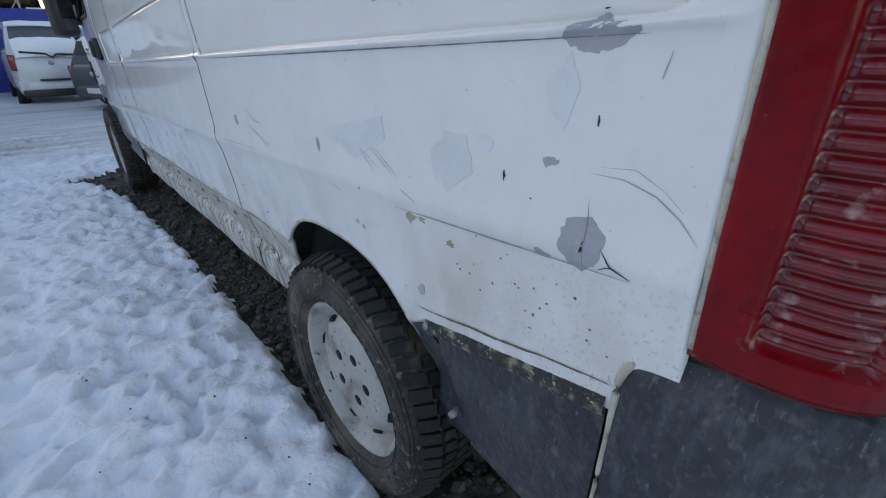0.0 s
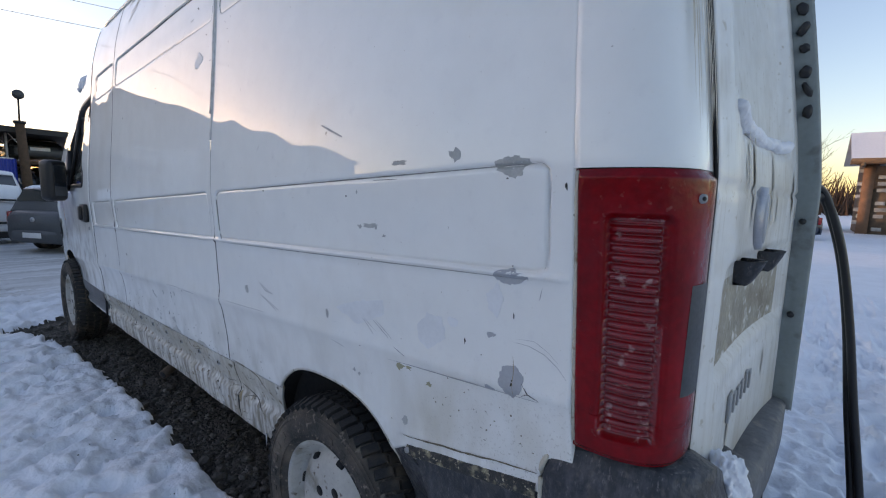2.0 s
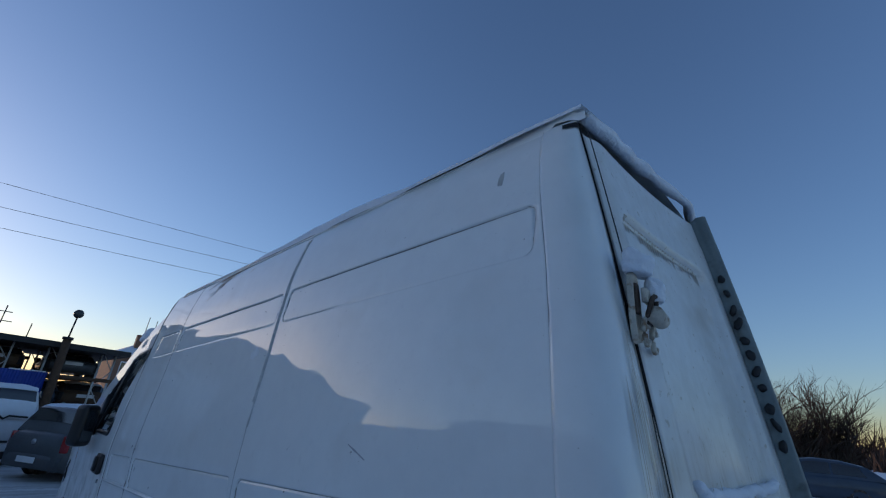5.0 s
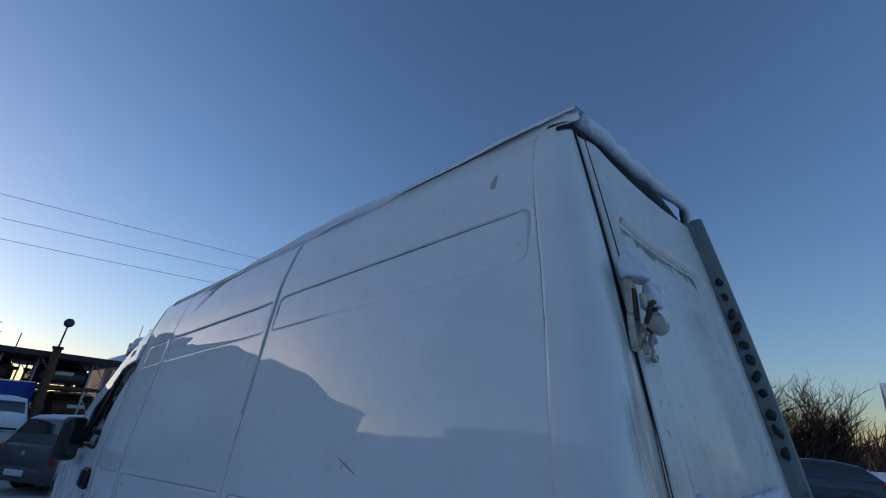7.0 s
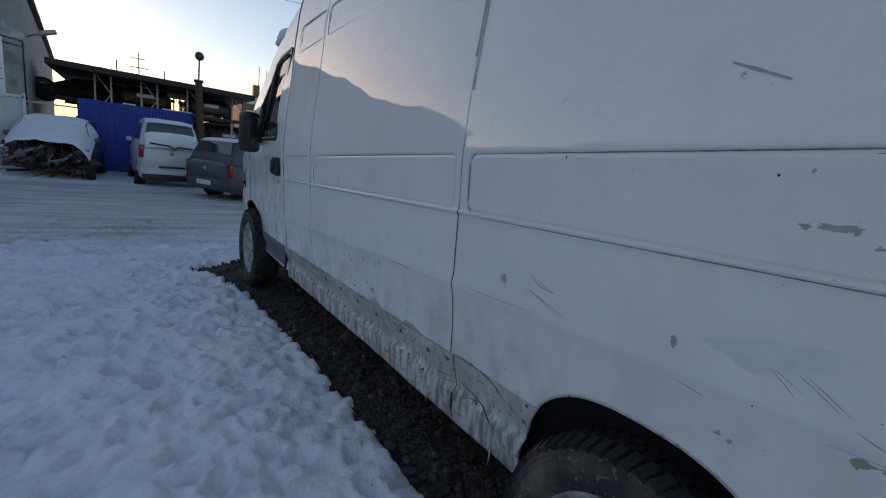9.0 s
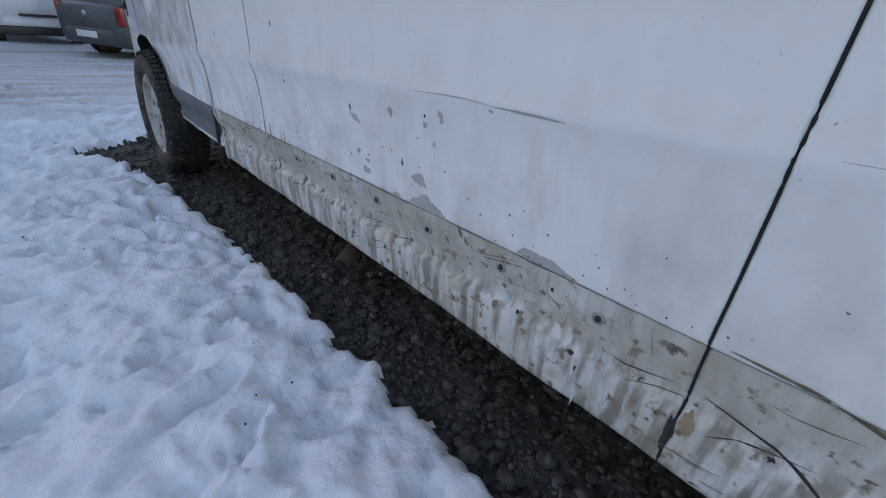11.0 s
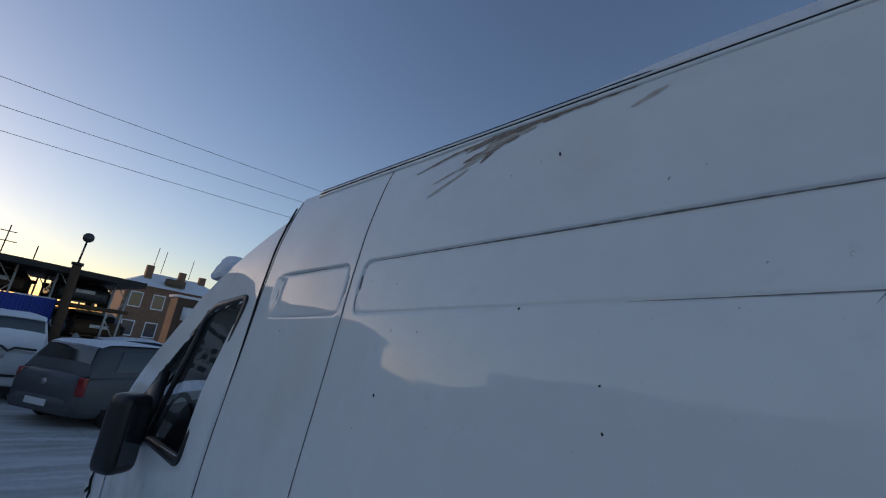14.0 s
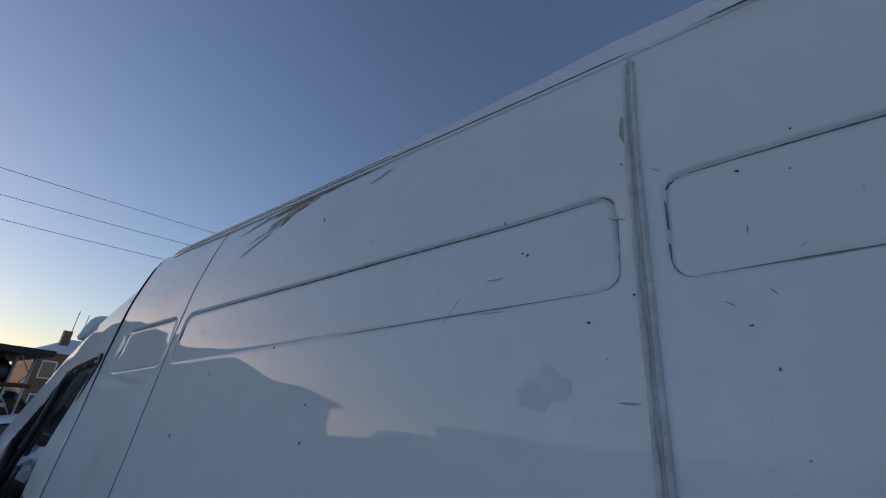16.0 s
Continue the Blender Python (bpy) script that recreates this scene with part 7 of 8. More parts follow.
def build_stones():
    rng = random.Random(12)
    bm = bmesh.new()
    base = bmesh.new()
    bmesh.ops.create_icosphere(base, subdivisions=1, radius=1)
    vs = [v.co.copy() for v in base.verts]
    fs = [[v.index for v in f.verts] for f in base.faces]
    base.free()
    verts, faces = [], []
    for _ in range(7000):
        y = rng.uniform(0.3, 5.3)
        e = mud_edge(y)
        x = e + rng.random() ** 1.6 * 0.9 - 0.02
        s = rng.uniform(0.004, 0.012) if rng.random() < 0.88 else rng.uniform(0.012, 0.026)
        q = Euler([rng.uniform(0, 6) for _ in range(3)]).to_matrix()
        n0 = len(verts)
        sc = Vector((rng.uniform(0.7, 1.3), rng.uniform(0.7, 1.3), rng.uniform(0.45, 0.9))) * s
        zb = (0.012 * nz(x, y, 5, 6) + 0.016 * nz(x, y, 6, 17) - 0.01)
        for v in vs:
            w = q @ (v * (1 + 0.25 * nz(*(v * 2.3), n0 * 0.1)))
            verts.append((x + w.x * sc.x, y + w.y * sc.y, zb + 0.4 * s + w.z * sc.z))
        faces += [[n0 + i for i in f] for f in fs]
    for _ in range(60):
        y = rng.uniform(0.6, 5.0)
        x = mud_edge(y) - 0.10 - abs(rng.gauss(0, 0.22))
        q, n0, r = Euler([rng.uniform(0, 6) for _ in range(3)]).to_matrix(), len(verts), rng.uniform(0.0015, 0.0045)
        for v in vs:
            w = q @ v * r
            verts.append((x + w.x, y + w.y, snow_h(x, y) + w.z))
        faces += [[n0 + i for i in f] for f in fs]
    me = bpy.data.meshes.new("gravel")
    me.from_pydata(verts, [], faces)
    me.materials.append(mat("wet_gravel", (0.092, 0.080, 0.068), 0.6, var=0.6, scale=25, spots=[((0.19, 0.175, 0.16), 14, 0.62, 0.05)]))
    bm.free()
    tagged(new("gravel", me), "loose wet stones and clods in the bare mud", "gravel", kind="stuff")


build_stones()
# ---- painted crease shade and dirt in the pressings and seams ----
def shade_and_dirt_lines():
    # thin grey lines put the shade of the pressing edges into colour
    for k, (y0, y1, lo, hi) in enumerate(BANDS):
        r, up = 0.028, []
        for j in range(31):
            y = y0 + r + (y1 - y0 - 2 * r) * j / 30
            up.append((y, hi(y) - 0.0005))
        scratch(up, 0.0016 if k not in (2, 5) else 0.0009, M_CREASESHADE, van, "shade_or_dirt_line")
        for ye, s in ((y0, 1), (y1, -1)):
            arc = [(ye + s * (r - r * math.sin(a)), hi(ye) - r + r * math.cos(a)) for a in np.linspace(0, math.pi / 2, 5)]
            arc += [(ye, lo(ye) + r + 0.01)]
            arc += [(ye + s * (r - r * math.cos(a)), lo(ye) + r - r * math.sin(a)) for a in np.linspace(0, math.pi / 2, 5)]
            scratch(arc, 0.0013 if k not in (2, 5) else 0.0008, M_CREASESHADE, van, "shade_or_dirt_line")
        if k < 3:
            scratch([(y0 + r + (y1 - y0 - 2 * r) * j / 30, lo(y0 + r + (y1 - y0 - 2 * r) * j / 30) - 0.013) for j in range(31)], 0.0014, M_CREASESHADE, van, "shade_or_dirt_line")
        elif k in (3, 4):
            ya, yb = (1.28, y1 - r) if k == 3 else (y0 + r, 2.35)
            scratch([(ya + (yb - ya) * j / 16, lo(ya + (yb - ya) * j / 16) + 0.001) for j in range(17)], 0.0014, M_CREASESHADE, van, "shade_or_dirt_line")
        elif k == 5:
            scratch([(y0 + r + (y1 - y0 - 2 * r) * j / 30, lo(y0 + r + (y1 - y0 - 2 * r) * j / 30) + 0.001) for j in range(31)], 0.0013, M_SCRATCH, van, "shade_or_dirt_line")
    # crack of dirt above the sill band
    scratch([(1.42 + 2.2 * j / 40, L_BAND(1.42 + 2.2 * j / 40) + 0.004 * nz(j, 0, 0, 0.6)) for j in range(41)], 0.0030, M_MUDLINE, van, "shade_or_dirt_line")
    scratch([(0.725 - 0.38 * j / 14, 0.703 + 0.075 * j / 14 + 0.004 * nz(j, 2, 0, 0.8)) for j in range(15)], 0.003, M_MUDLINE, van, "shade_or_dirt_line")
    # near-black tubes laid in the seams, standing in for their shade
    for f, z0, z1, r in ((lambda z: S2, 0.36, 1.15, 0.0030), (lambda z: S2, 1.15, 1.6, 0.0014), (seam3, 0.37, 2.35, 0.0026), (seam4, 0.40, 2.32, 0.0034), (lambda z: y_s1(z) - 0.001, 1.38, 2.46, 0.0022)):
        pts = [(side_x(f(z), z) + 0.0015, f(z), z) for z in np.linspace(z0, z1, 60)]
        part("seam_shade", tube(bmesh.new(), pts, r, 5), M_VOID, van)
    # sealant squeezed along the seam near the roof
    pts = [(side_x(S2 - 0.008, z) - 0.001, S2 - 0.0065 + 0.0015 * nz(z, 0, 0, 9), z) for z in np.linspace(1.5, 2.40, 50)]
    part("sealant_bead", tube(bmesh.new(), pts, [0.0042 + 0.002 * nz(k, 0, 0, 0.5) for k in range(50)], 6), M_SEALANT, van)
    pts = [(side_x(S2 + 0.008, z) - 0.001, S2 + 0.0065 + 0.0015 * nz(z, 5, 0, 9), z) for z in np.linspace(1.6, 2.40, 50)]
    part("sealant_bead", tube(bmesh.new(), pts, [0.004 + 0.002 * nz(k, 3, 0, 0.5) for k in range(50)], 6), M_SEALANT, van)
    pts = [(side_x(S2, z) + 0.0015, S2 + 0.0008 * nz(z, 8, 0, 12), z) for z in np.linspace(1.58, 2.42, 60)]
    part("sealant_bead", tube(bmesh.new(), pts, 0.0028, 6), M_SEALANT, van)
    # near-black tube for the shade in the rear door gap, and rust beside it
    pts = [(0.150, y_rear(z) + 0.026, z) for z in np.linspace(0.70, 2.48, 60)]
    part("seam_shade", tube(bmesh.new(), pts, 0.004, 5), M_VOID, van)
    rng = random.Random(17)
    for k in range(34):
        s0, z0, h, w = rng.uniform(0.66, 0.985), rng.uniform(1.38, 1.62), rng.uniform(0.06, 0.30), rng.uniform(0.002, 0.009)
        rows = []
        for q in range(14):
            t = q / 13
            ww = w * math.sin(math.pi * (t * 0.9 + 0.06)) * (0.7 + 0.6 * abs(nz(t * 6, k, 0, 1)))
            rows.append([corner_pt(min(0.995, max(0.3, s0 + u * ww)), z0 + h * t, 0.0065) for u in (-1, 0, 1)])
        bm = grid_bm(rows)
        part("rust_streak", bm, M_STREAK, van)
    # run-off on the rear door
    for k in range(34):
        x0, z0, h, w = rng.uniform(0.20, 0.95), rng.uniform(0.72, 1.40), rng.uniform(0.05, 0.22), rng.uniform(0.004, 0.014)
        rows = []
        for q in range(9):
            t = q / 8
            ww = w * math.sin(math.pi * (t * 0.9 + 0.06))
            z = z0 + h * t
            rows.append([(x0 + u * ww, y_door(x0, z) - (0.0066 if z < 0.95 else 0.0026), z) for u in (-1, 0, 1)])
        if 0.93 < z0 + h and z0 < 1.24:
            continue
        part("dirt_run", grid_bm(rows), M_STREAK, van)


M_MUDLINE = mat("mud_line", (0.20, 0.16, 0.11), 0.8, var=0.4, scale=30)
M_SEALANT = mat("grey_sealant", (0.68, 0.675, 0.65), 0.7, var=0.35, scale=30)
M_ROOFSTAIN = mat("brown_roof_stain", (0.34, 0.27, 0.21), 0.7, var=0.4, scale=30, tint=(0.16, 0.11, 0.075))
# grey for the painted shade along the pressings
M_CREASESHADE = mat("crease_shade", (0.27, 0.26, 0.24), 0.8, var=0.4, scale=40)
shade_and_dirt_lines()


def sill_wear():
    rng = random.Random(31)
    for k in range(100):
        y, z = rng.uniform(1.45, 3.62), rng.uniform(0.365, 0.60)
        if k % 3:
            ln_ = rng.uniform(0.02, 0.13)
            pts = [(y + ln_ * t, z - 0.25 * ln_ * t * rng.uniform(0.6, 1.2) + 0.004 * nz(t * 3, k, 0, 1)) for t in (0, 0.35, 0.7, 1)]
            scratch(pts, rng.uniform(0.0006, 0.0016), rng.choice((M_MUDLINE, M_MUDLINE, M_SCRATCH, M_DARKCHIP)), van)
        else:
            flake(y, z, rng.uniform(0.002, 0.008), rng.uniform(0.002, 0.006), rng.choice((M_PRIMER, M_DARKCHIP, M_MUDLINE)), van, seed=k)
    for k in range(46):
        y = rng.uniform(1.8, 3.6)
        z = L_BAND(y) - 0.004
        h = rng.uniform(0.02, 0.085)
        scratch([(y, z), (y + 0.003, z - h / 2), (y + rng.uniform(-0.01, 0.004), z - h)], rng.uniform(0.002, 0.007), M_STREAK, van, "dirt_run")
    scratch([(1.71, 0.632), (1.62, 0.63), (1.52, 0.605), (1.43, 0.56)], 0.004, M_MUDLINE, van)
    scratch([(1.715, 0.52), (1.62, 0.50), (1.55, 0.47), (1.50, 0.45)], 0.003, M_DARKCHIP, van)
    flake(1.737, 0.425, 0.007, 0.045, M_DARKCHIP, van, name="rust_hole")
    flake(1.72, 0.46, 0.010, 0.022, M_STAIN, van, name="rust_spot")
    # grey lines drawn along the body crease
    for a, b in ((1.36, 1.70),):
        scratch([(a + (b - a) * t, L_CREASE(a + (b - a) * t) + 0.006) for t in np.linspace(0, 1, 6)], 0.0012, M_SCRATCH, van)
    scratch([(0.34 + 0.42 * t, 0.935 - 0.03 * t) for t in np.linspace(0, 1, 8)], 0.0018, M_SCRATCH, van)
    # specks and nicks scattered low along the side, rust weeping above the sill
    for k in range(90):
        y = rng.uniform(1.42, 3.62)
        z = L_BAND(y) + 0.006 + abs(rng.gauss(0, 0.07))
        flake(y, z, rng.uniform(0.0006, 0.0015), rng.uniform(0.0008, 0.0026), rng.choice((M_MUDLINE, M_DARKCHIP, M_MUDLINE, M_PRIMER)), van, seed=200 + k, name="dirt_speck")
    for k in range(26):
        y = rng.uniform(2.9, 3.62)
        z = L_BAND(y) + rng.uniform(-0.01, 0.05)
        scratch([(y, z), (y + 0.002, z - 0.03), (y - 0.003, z - rng.uniform(0.05, 0.12))], rng.uniform(0.001, 0.004), rng.choice((M_STAIN, M_MUDLINE, M_STREAK)), van, "rust_run")
    # specks of splashed dirt low on the quarter panel
    for k in range(26):
        y, z = rng.gauss(0.47, 0.09), rng.gauss(0.86, 0.05)
        if 0.31 < y < 0.8 and z > 0.79:
            flake(y, z, rng.uniform(0.0007, 0.002), rng.uniform(0.0007, 0.002), M_MUDLINE, van, seed=k, name="dirt_speck")
    # muddy liner edge between the wheel cut-out and the trim plate
    rows = []
    for k in range(13):
        z = 0.40 + 0.275 * k / 12
        ya, yb = 0.60 + 0.118 * (k / 12), to_arch(0.72, z, ARCH_R)[0] + 0.004 if z < 0.66 else 0.718
        rows.append([(side_x(y, z) - 0.004, y, z) for y in np.linspace(ya - 0.02, yb, 5)])
    part("arch_liner", grid_bm(rows), M_PLASTIC, van, "muddy black wheel-arch liner edge")
    for k, (y, h) in enumerate(((1.52, 0.05), (1.41, 0.03), (1.9, 0.02))):
        part("icicle", tube(bmesh.new(), [(0.075, y, 0.37), (0.076, y + 0.002, 0.36 - h)], [0.004, 0.0008], 6), M_LAMPGLASS, van)


sill_wear()
# ---- wear on the van's side ----
def patch(outline, material, seed=0, jag=0.004, name="paint_chip"):
    """A larger repaired or bare patch with a ragged edge inside the given outline."""
    n = len(outline)
    cy, cz = sum(p[0] for p in outline) / n, sum(p[1] for p in outline) / n
    rel = []
    for k in range(n):
        a, b = outline[k], outline[(k + 1) % n]
        for q in range(7):
            t = q / 7
            y, z = a[0] + (b[0] - a[0]) * t, a[1] + (b[1] - a[1]) * t
            rel.append((y - cy + jag * (nz(y, z, seed, 70) + 0.7 * nz(y, z, seed + 5, 190)), z - cz + jag * (nz(z, y, seed + 3, 70) + 0.7 * nz(z, y, seed + 9, 190))))
    return flake(cy, cz, 0, 0, material, van, pts=rel, name=name)


for _k, (_m, _o) in enumerate((
        (M_FILLER, ((0.450, 1.168), (0.430, 1.181), (0.407, 1.184), (0.368, 1.173), (0.386, 1.161), (0.411, 1.152), (0.438, 1.158))),
        (M_PALE, ((0.466, 1.124), (0.439, 1.152), (0.423, 1.122), (0.438, 1.080), (0.458, 1.095))),
        (M_PALE, ((0.657, 1.020), (0.625, 1.051), (0.582, 1.051), (0.572, 1.005), (0.623, 0.966), (0.654, 0.982))),
        (M_PALE, ((0.970, 1.001), (0.880, 1.035), (0.775, 1.056), (0.770, 1.019), (0.873, 0.969))),
        (M_FILLER, ((0.461, 1.046), (0.440, 1.048), (0.441, 1.038), (0.457, 1.034))),
        (M_OCHRE, ((0.735, 0.897), (0.719, 0.907), (0.698, 0.902), (0.722, 0.884))),
        (M_FILLER, ((0.428, 0.951), (0.424, 0.986), (0.394, 0.991), (0.373, 0.974), (0.378, 0.946), (0.397, 0.922), (0.416, 0.934))),
        (M_PRIMER, ((2.597, 0.762), (2.566, 0.760), (2.544, 0.744), (2.568, 0.744))),
        (M_PRIMER, ((2.362, 0.668), (2.332, 0.687), (2.306, 0.660), (2.330, 0.656))),
        (M_PRIMER, ((2.366, 0.612), (2.310, 0.644), (2.246, 0.614), (2.280, 0.610))),
        (M_PRIMER, ((2.062, 0.618), (2.044, 0.634), (1.985, 0.634), (1.936, 0.620), (1.968, 0.616), (2.024, 0.615))))):
    patch(_o, _m, seed=_k)
scratch(((0.399, 1.012), (0.397, 0.981), (0.396, 0.954), (0.394, 0.922)), 0.0009, M_STAIN, van, "rust_crack")
for _y, _z, _a, _b in ((0.449, 0.93, 0.010, 0.005),):
    flake(_y, _z, _a, _b, M_FILLER, van)
for _y, _z, _a, _b in ((0.551, 1.046, 0.014, 0.011), (1.885, 1.806, 0.023, 0.022), (1.862, 1.824, 0.023, 0.021),):
    flake(_y, _z, _a, _b, M_PALE, van)
for _y, _z, _a, _b in ((0.546, 1.4, 0.013, 0.013), (0.709, 1.389, 0.026, 0.005), (0.817, 1.239, 0.027, 0.005), (0.767, 1.218, 0.006, 0.003), (0.411, 1.377, 0.032, 0.02), (0.517, 2.326, 0.011, 0.029), (1.748, 2.225, 0.006, 0.029), (2.425, 0.794, 0.006, 0.012), (2.264, 0.816, 0.008, 0.012), (2.533, 0.634, 0.013, 0.010), (2.568, 0.676, 0.008, 0.007), (2.313, 0.790, 0.005, 0.008), (2.412, 0.603, 0.015, 0.010),):
    flake(_y, _z, _a, _b, M_PRIMER, van)
for _y, _z, _a, _b in ((2.287, 0.758, 0.003, 0.005), (2.527, 0.659, 0.006, 0.005), (2.139, 0.85, 0.004, 0.003), (3.054, 1.183, 0.011, 0.011), (3.124, 1.282, 0.01, 0.006), (0.719, 0.746, 0.01, 0.01), (0.906, 0.831, 0.005, 0.005), (0.863, 1.322, 0.004, 0.005), (0.858, 1.235, 0.007, 0.005), (0.795, 1.236, 0.003, 0.005), (0.888, 0.824, 0.005, 0.005), (1.013, 0.973, 0.006, 0.015), (0.804, 1.24, 0.011, 0.005), (1.501, 0.964, 0.011, 0.014),):
    flake(_y, _z, _a, _b, M_PRIMER, van)
for _y, _z, _a, _b in ((0.690, 0.901, 0.010, 0.005), (0.624, 0.877, 0.01, 0.006),):
    flake(_y, _z, _a, _b, M_OCHRE, van)
for _y, _z, _a, _b in ((0.398, 0.954, 0.003, 0.01), (0.4, 1.091, 0.0015, 0.007), (0.518, 1.013, 0.002, 0.009), (0.408, 1.189, 0.0034, 0.0015), (0.422, 1.354, 0.0034, 0.002), (0.303, 1.339, 0.003, 0.008), (0.907, 1.31, 0.0034, 0.003), (3.205, 1.288, 0.0034, 0.01), (2.735, 1.127, 0.003, 0.01), (3.452, 0.864, 0.0034, 0.01), (2.97, 0.928, 0.0034, 0.01), (2.926, 0.801, 0.0034, 0.006), (2.907, 1.687, 0.0034, 0.006), (2.548, 1.901, 0.003, 0.003), (2.382, 1.779, 0.003, 0.002), (2.373, 1.71, 0.0034, 0.003), (1.916, 2.029, 0.002, 0.002), (2.507, 2.241, 0.0034, 0.008),):
    flake(_y, _z, _a * 0.7, _b * 0.75, M_DARKCHIP, van)
for _y, _z, _a, _b in ((1.612, 2.092, 0.0034, 0.002), (1.549, 2.135, 0.0015, 0.002), (1.56, 2.079, 0.0015, 0.0015), (1.63, 1.886, 0.003, 0.0015), (1.614, 1.838, 0.002, 0.002), (1.811, 1.903, 0.0034, 0.002), (1.908, 2.024, 0.003, 0.003), (1.729, 2.026, 0.003, 0.003), (1.749, 1.936, 0.003, 0.002), (2.312, 0.808, 0.003, 0.005), (2.932, 0.783, 0.0034, 0.007), (2.655, 0.563, 0.0034, 0.005), (2.846, 0.564, 0.0034, 0.007), (1.337, 1.317, 0.0034, 0.004), (0.863, 0.915, 0.002, 0.003), (2.588, 0.775, 0.0034, 0.01), (2.392, 0.692, 0.0034, 0.01),):
    flake(_y, _z, _a * 0.7, _b * 0.75, M_DARKCHIP, van)
for _w, _p in ((0.0018, ((1.404, 1.004), (1.365, 0.980), (1.316, 0.978))), (0.0015, ((1.406, 0.963), (1.281, 0.928))), (0.0012, ((0.852, 0.991), (0.813, 0.959))), (0.0012, ((0.814, 0.997), (0.756, 0.961))), (0.0014, ((0.994, 0.901), (0.942, 0.891))), (0.0012, ((0.342, 1.156), (0.347, 1.133))), (0.0008, ((0.402, 1.040), (0.365, 1.040), (0.332, 1.031), (0.307, 1.014), (0.288, 0.994))), (0.0005, ((0.390, 1.048), (0.355, 1.052), (0.326, 1.038), (0.305, 1.021))), (0.0012, ((0.733, 0.945), (0.694, 0.932))), (0.004, ((1.015, 1.497), (0.922, 1.461))), (0.0014, ((2.340, 0.852), (2.260, 0.858), (2.193, 0.861), (2.135, 0.859))), (0.0024, ((2.135, 0.859), (2.090, 0.860), (2.040, 0.861), (1.998, 0.861))), (0.0009, ((1.994, 1.989), (1.945, 1.990))), (0.0012, ((1.915, 1.996), (1.879, 1.995))),):
    scratch(_p, _w, M_SCRATCH, van)
for _w, _p in ((0.0009, ((1.992, 1.930), (1.942, 1.931))), (0.001, ((2.062, 1.915), (2.027, 1.965))), (0.0015, ((1.398, 0.959), (1.294, 0.924))), (0.0012, ((1.397, 1.003), (1.323, 0.975))), (0.001, ((0.802, 0.998), (0.743, 0.961))), (0.001, ((0.846, 0.992), (0.803, 0.968))), (0.0012, ((1.374, 1.443), (1.358, 1.462))), (0.0015, ((1.778, 2.061), (1.752, 2.051))), (0.0012, ((1.982, 1.988), (1.946, 1.989))), (0.0012, ((1.651, 1.916), (1.642, 1.910))), (0.001, ((1.606, 1.926), (1.601, 1.919))), (0.0012, ((1.614, 2.010), (1.616, 1.998))),):
    scratch(_p, _w, M_SCRATCH, van)
for _w, _p in ((0.001, ((1.570, 1.973), (1.564, 1.977))), (0.001, ((1.713, 2.129), (1.700, 2.119))), (0.0018, ((1.778, 1.800), (1.752, 1.799))),):
    scratch(_p, _w, M_SCRATCH, van)
for _w, _p in ((0.0013, ((0.376, 0.962), (0.368, 0.953), (0.362, 0.945), (0.339, 0.937))), (0.0010, ((0.376, 0.936), (0.366, 0.943), (0.357, 0.945))), (0.001, ((0.799, 1.350), (0.717, 1.353))),):
    scratch(_p, _w, M_DARKCHIP, van)
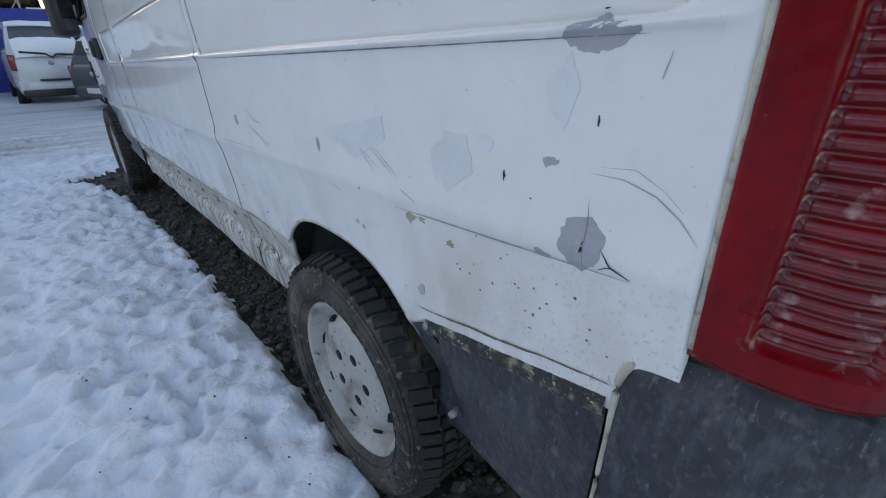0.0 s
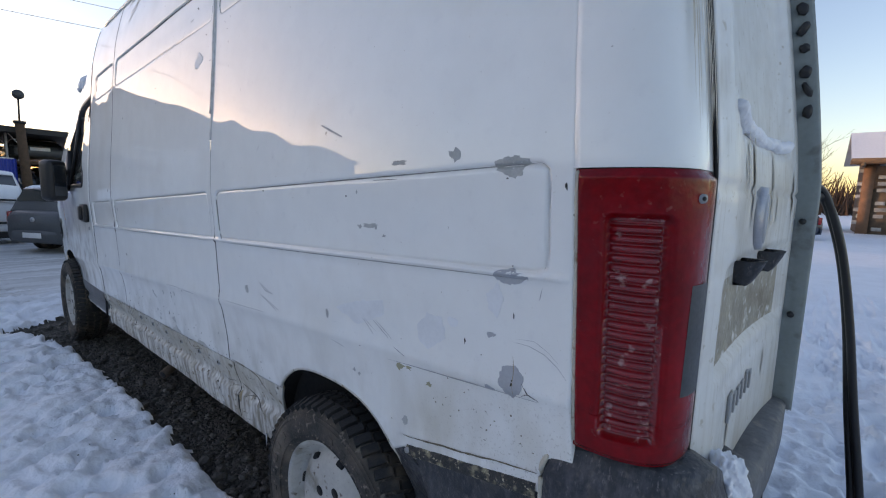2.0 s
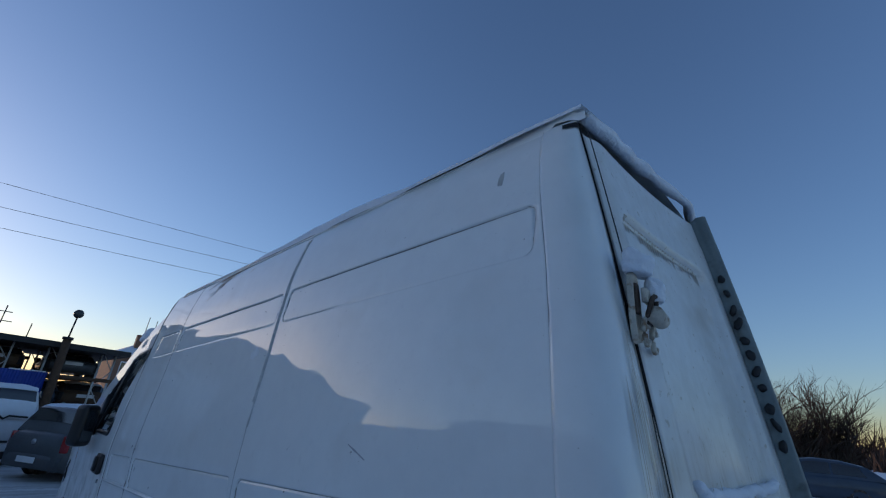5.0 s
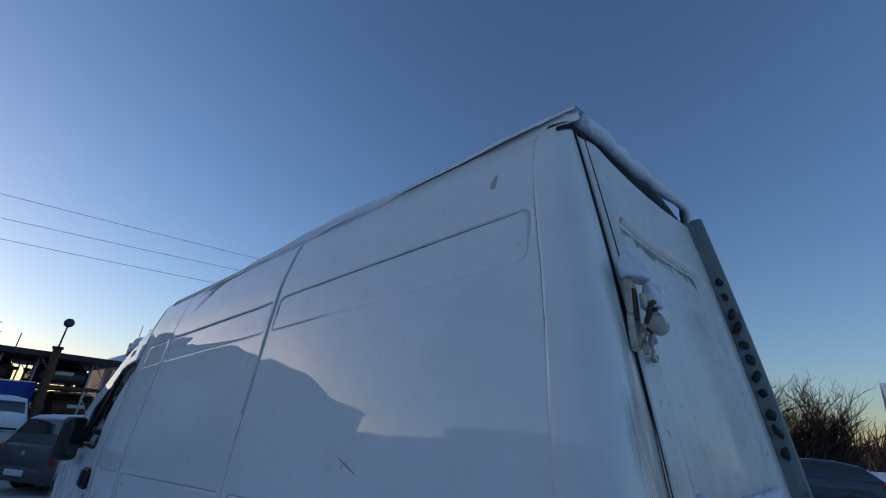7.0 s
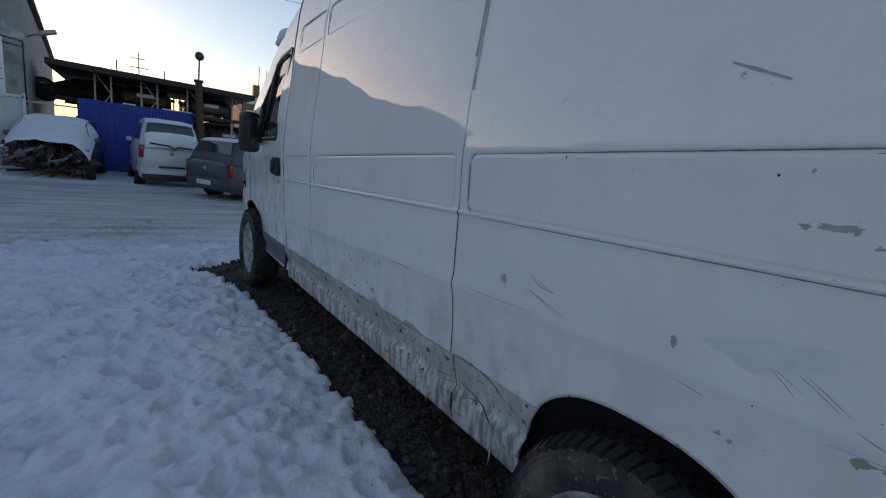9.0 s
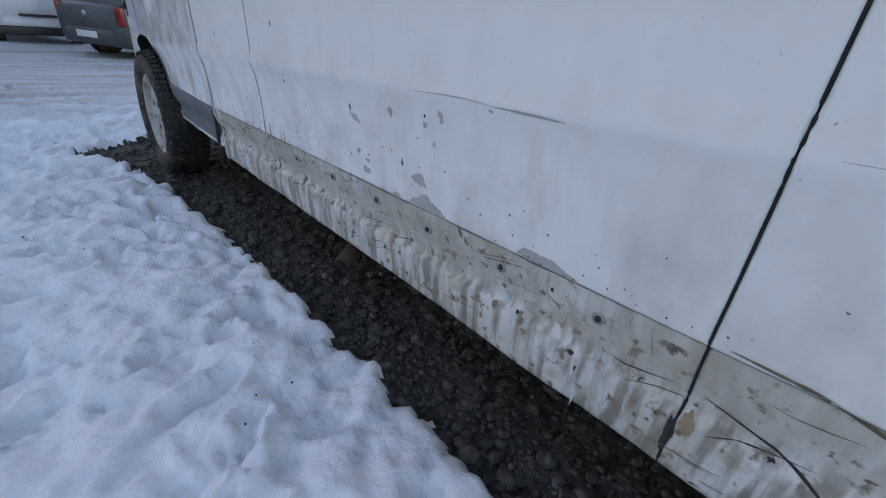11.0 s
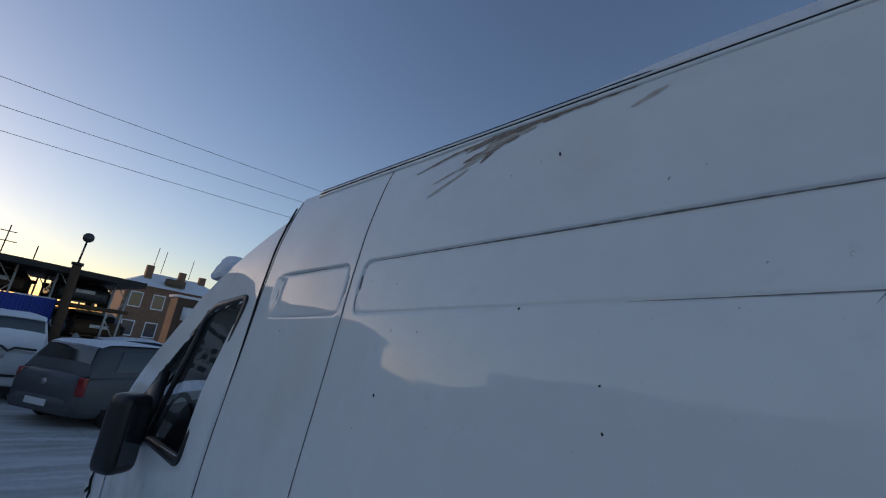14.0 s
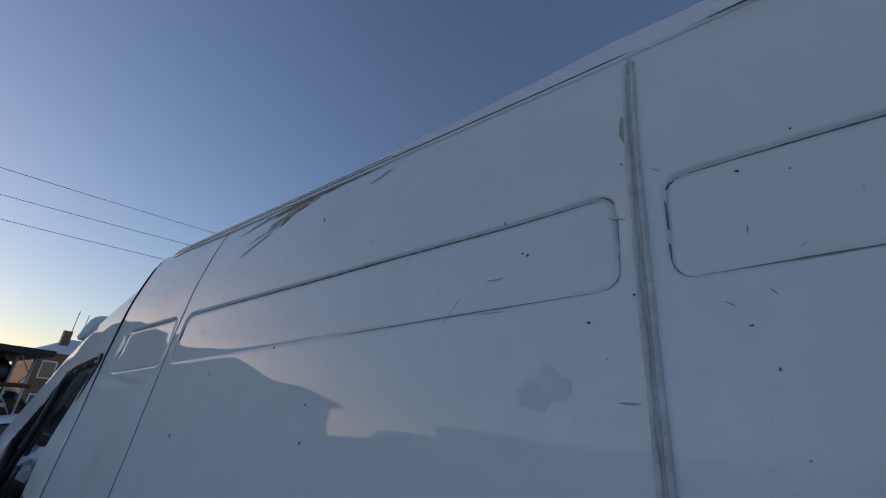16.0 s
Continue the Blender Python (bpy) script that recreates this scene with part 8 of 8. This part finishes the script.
for _w, _p in ((0.0031, ((2.974, 2.298), (2.844, 2.337), (2.740, 2.354))), (0.0036, ((2.803, 2.336), (2.752, 2.352), (2.697, 2.359))), (0.0054, ((2.773, 2.338), (2.717, 2.355), (2.661, 2.363))), (0.0047, ((2.783, 2.333), (2.713, 2.354), (2.648, 2.364))), (0.0029, ((2.798, 2.325), (2.706, 2.354), (2.628, 2.366))), (0.0037, ((2.682, 2.352), (2.645, 2.364), (2.601, 2.369))), (0.0042, ((2.725, 2.335), (2.642, 2.361), (2.571, 2.373))), (0.007, ((2.646, 2.354), (2.601, 2.368), (2.554, 2.375))), (0.0042, ((2.646, 2.349), (2.587, 2.368), (2.531, 2.377))), (0.0056, ((2.578, 2.362), (2.537, 2.375), (2.493, 2.381))), (0.0066, ((2.575, 2.359), (2.524, 2.376), (2.474, 2.383))), (0.0028, ((2.513, 2.372), (2.485, 2.382), (2.450, 2.386))),):
    scratch(_p, _w * 1.9, M_ROOFSTAIN, van)
for _w, _p in ((0.0034, ((2.498, 2.371), (2.461, 2.383), (2.421, 2.389))), (0.0058, ((2.477, 2.373), (2.439, 2.386), (2.400, 2.391))), (0.0041, ((2.439, 2.381), (2.413, 2.389), (2.381, 2.393))), (0.0059, ((2.409, 2.386), (2.389, 2.392), (2.361, 2.395))), (0.0057, ((2.427, 2.379), (2.393, 2.391), (2.357, 2.396))), (0.0048, ((2.388, 2.384), (2.356, 2.395), (2.322, 2.400))), (0.0049, ((2.358, 2.392), (2.342, 2.398), (2.317, 2.400))), (0.0066, ((2.328, 2.396), (2.315, 2.401), (2.293, 2.403))), (0.0035, ((2.325, 2.393), (2.303, 2.401), (2.275, 2.405))), (0.004, ((2.292, 2.401), (2.282, 2.405), (2.262, 2.406))), (0.0042, ((2.281, 2.401), (2.267, 2.406), (2.245, 2.408))), (0.0033, ((2.259, 2.402), (2.242, 2.408), (2.219, 2.411))),):
    scratch(_p, _w * 1.9, M_ROOFSTAIN, van)
for _w, _p in ((0.0055, ((2.235, 2.408), (2.227, 2.411), (2.210, 2.412))), (0.0059, ((2.207, 2.411), (2.200, 2.414), (2.185, 2.414))),):
    scratch(_p, _w * 1.9, M_ROOFSTAIN, van)
# brown smears dragged down from the roof edge
for _w, _m, _p in ((0.006, M_STREAK, ((2.890, 2.199), (2.830, 2.232), (2.766, 2.266))), (0.004, M_STREAK, ((2.886, 2.242), (2.840, 2.260), (2.798, 2.274))), (0.013, M_ROOFSTAIN, ((2.795, 2.292), (2.715, 2.316), (2.634, 2.336))), (0.010, M_ROOFSTAIN, ((2.733, 2.276), (2.710, 2.302), (2.689, 2.327))), (0.012, M_STREAK, ((2.733, 2.327), (2.660, 2.340), (2.591, 2.350))), (0.007, M_STREAK, ((2.369, 2.322), (2.335, 2.340), (2.302, 2.355))), (0.012, M_STREAK, ((2.800, 2.270), (2.740, 2.300), (2.690, 2.325)))):
    scratch(_p, _w, _m, van, "roof_smear")
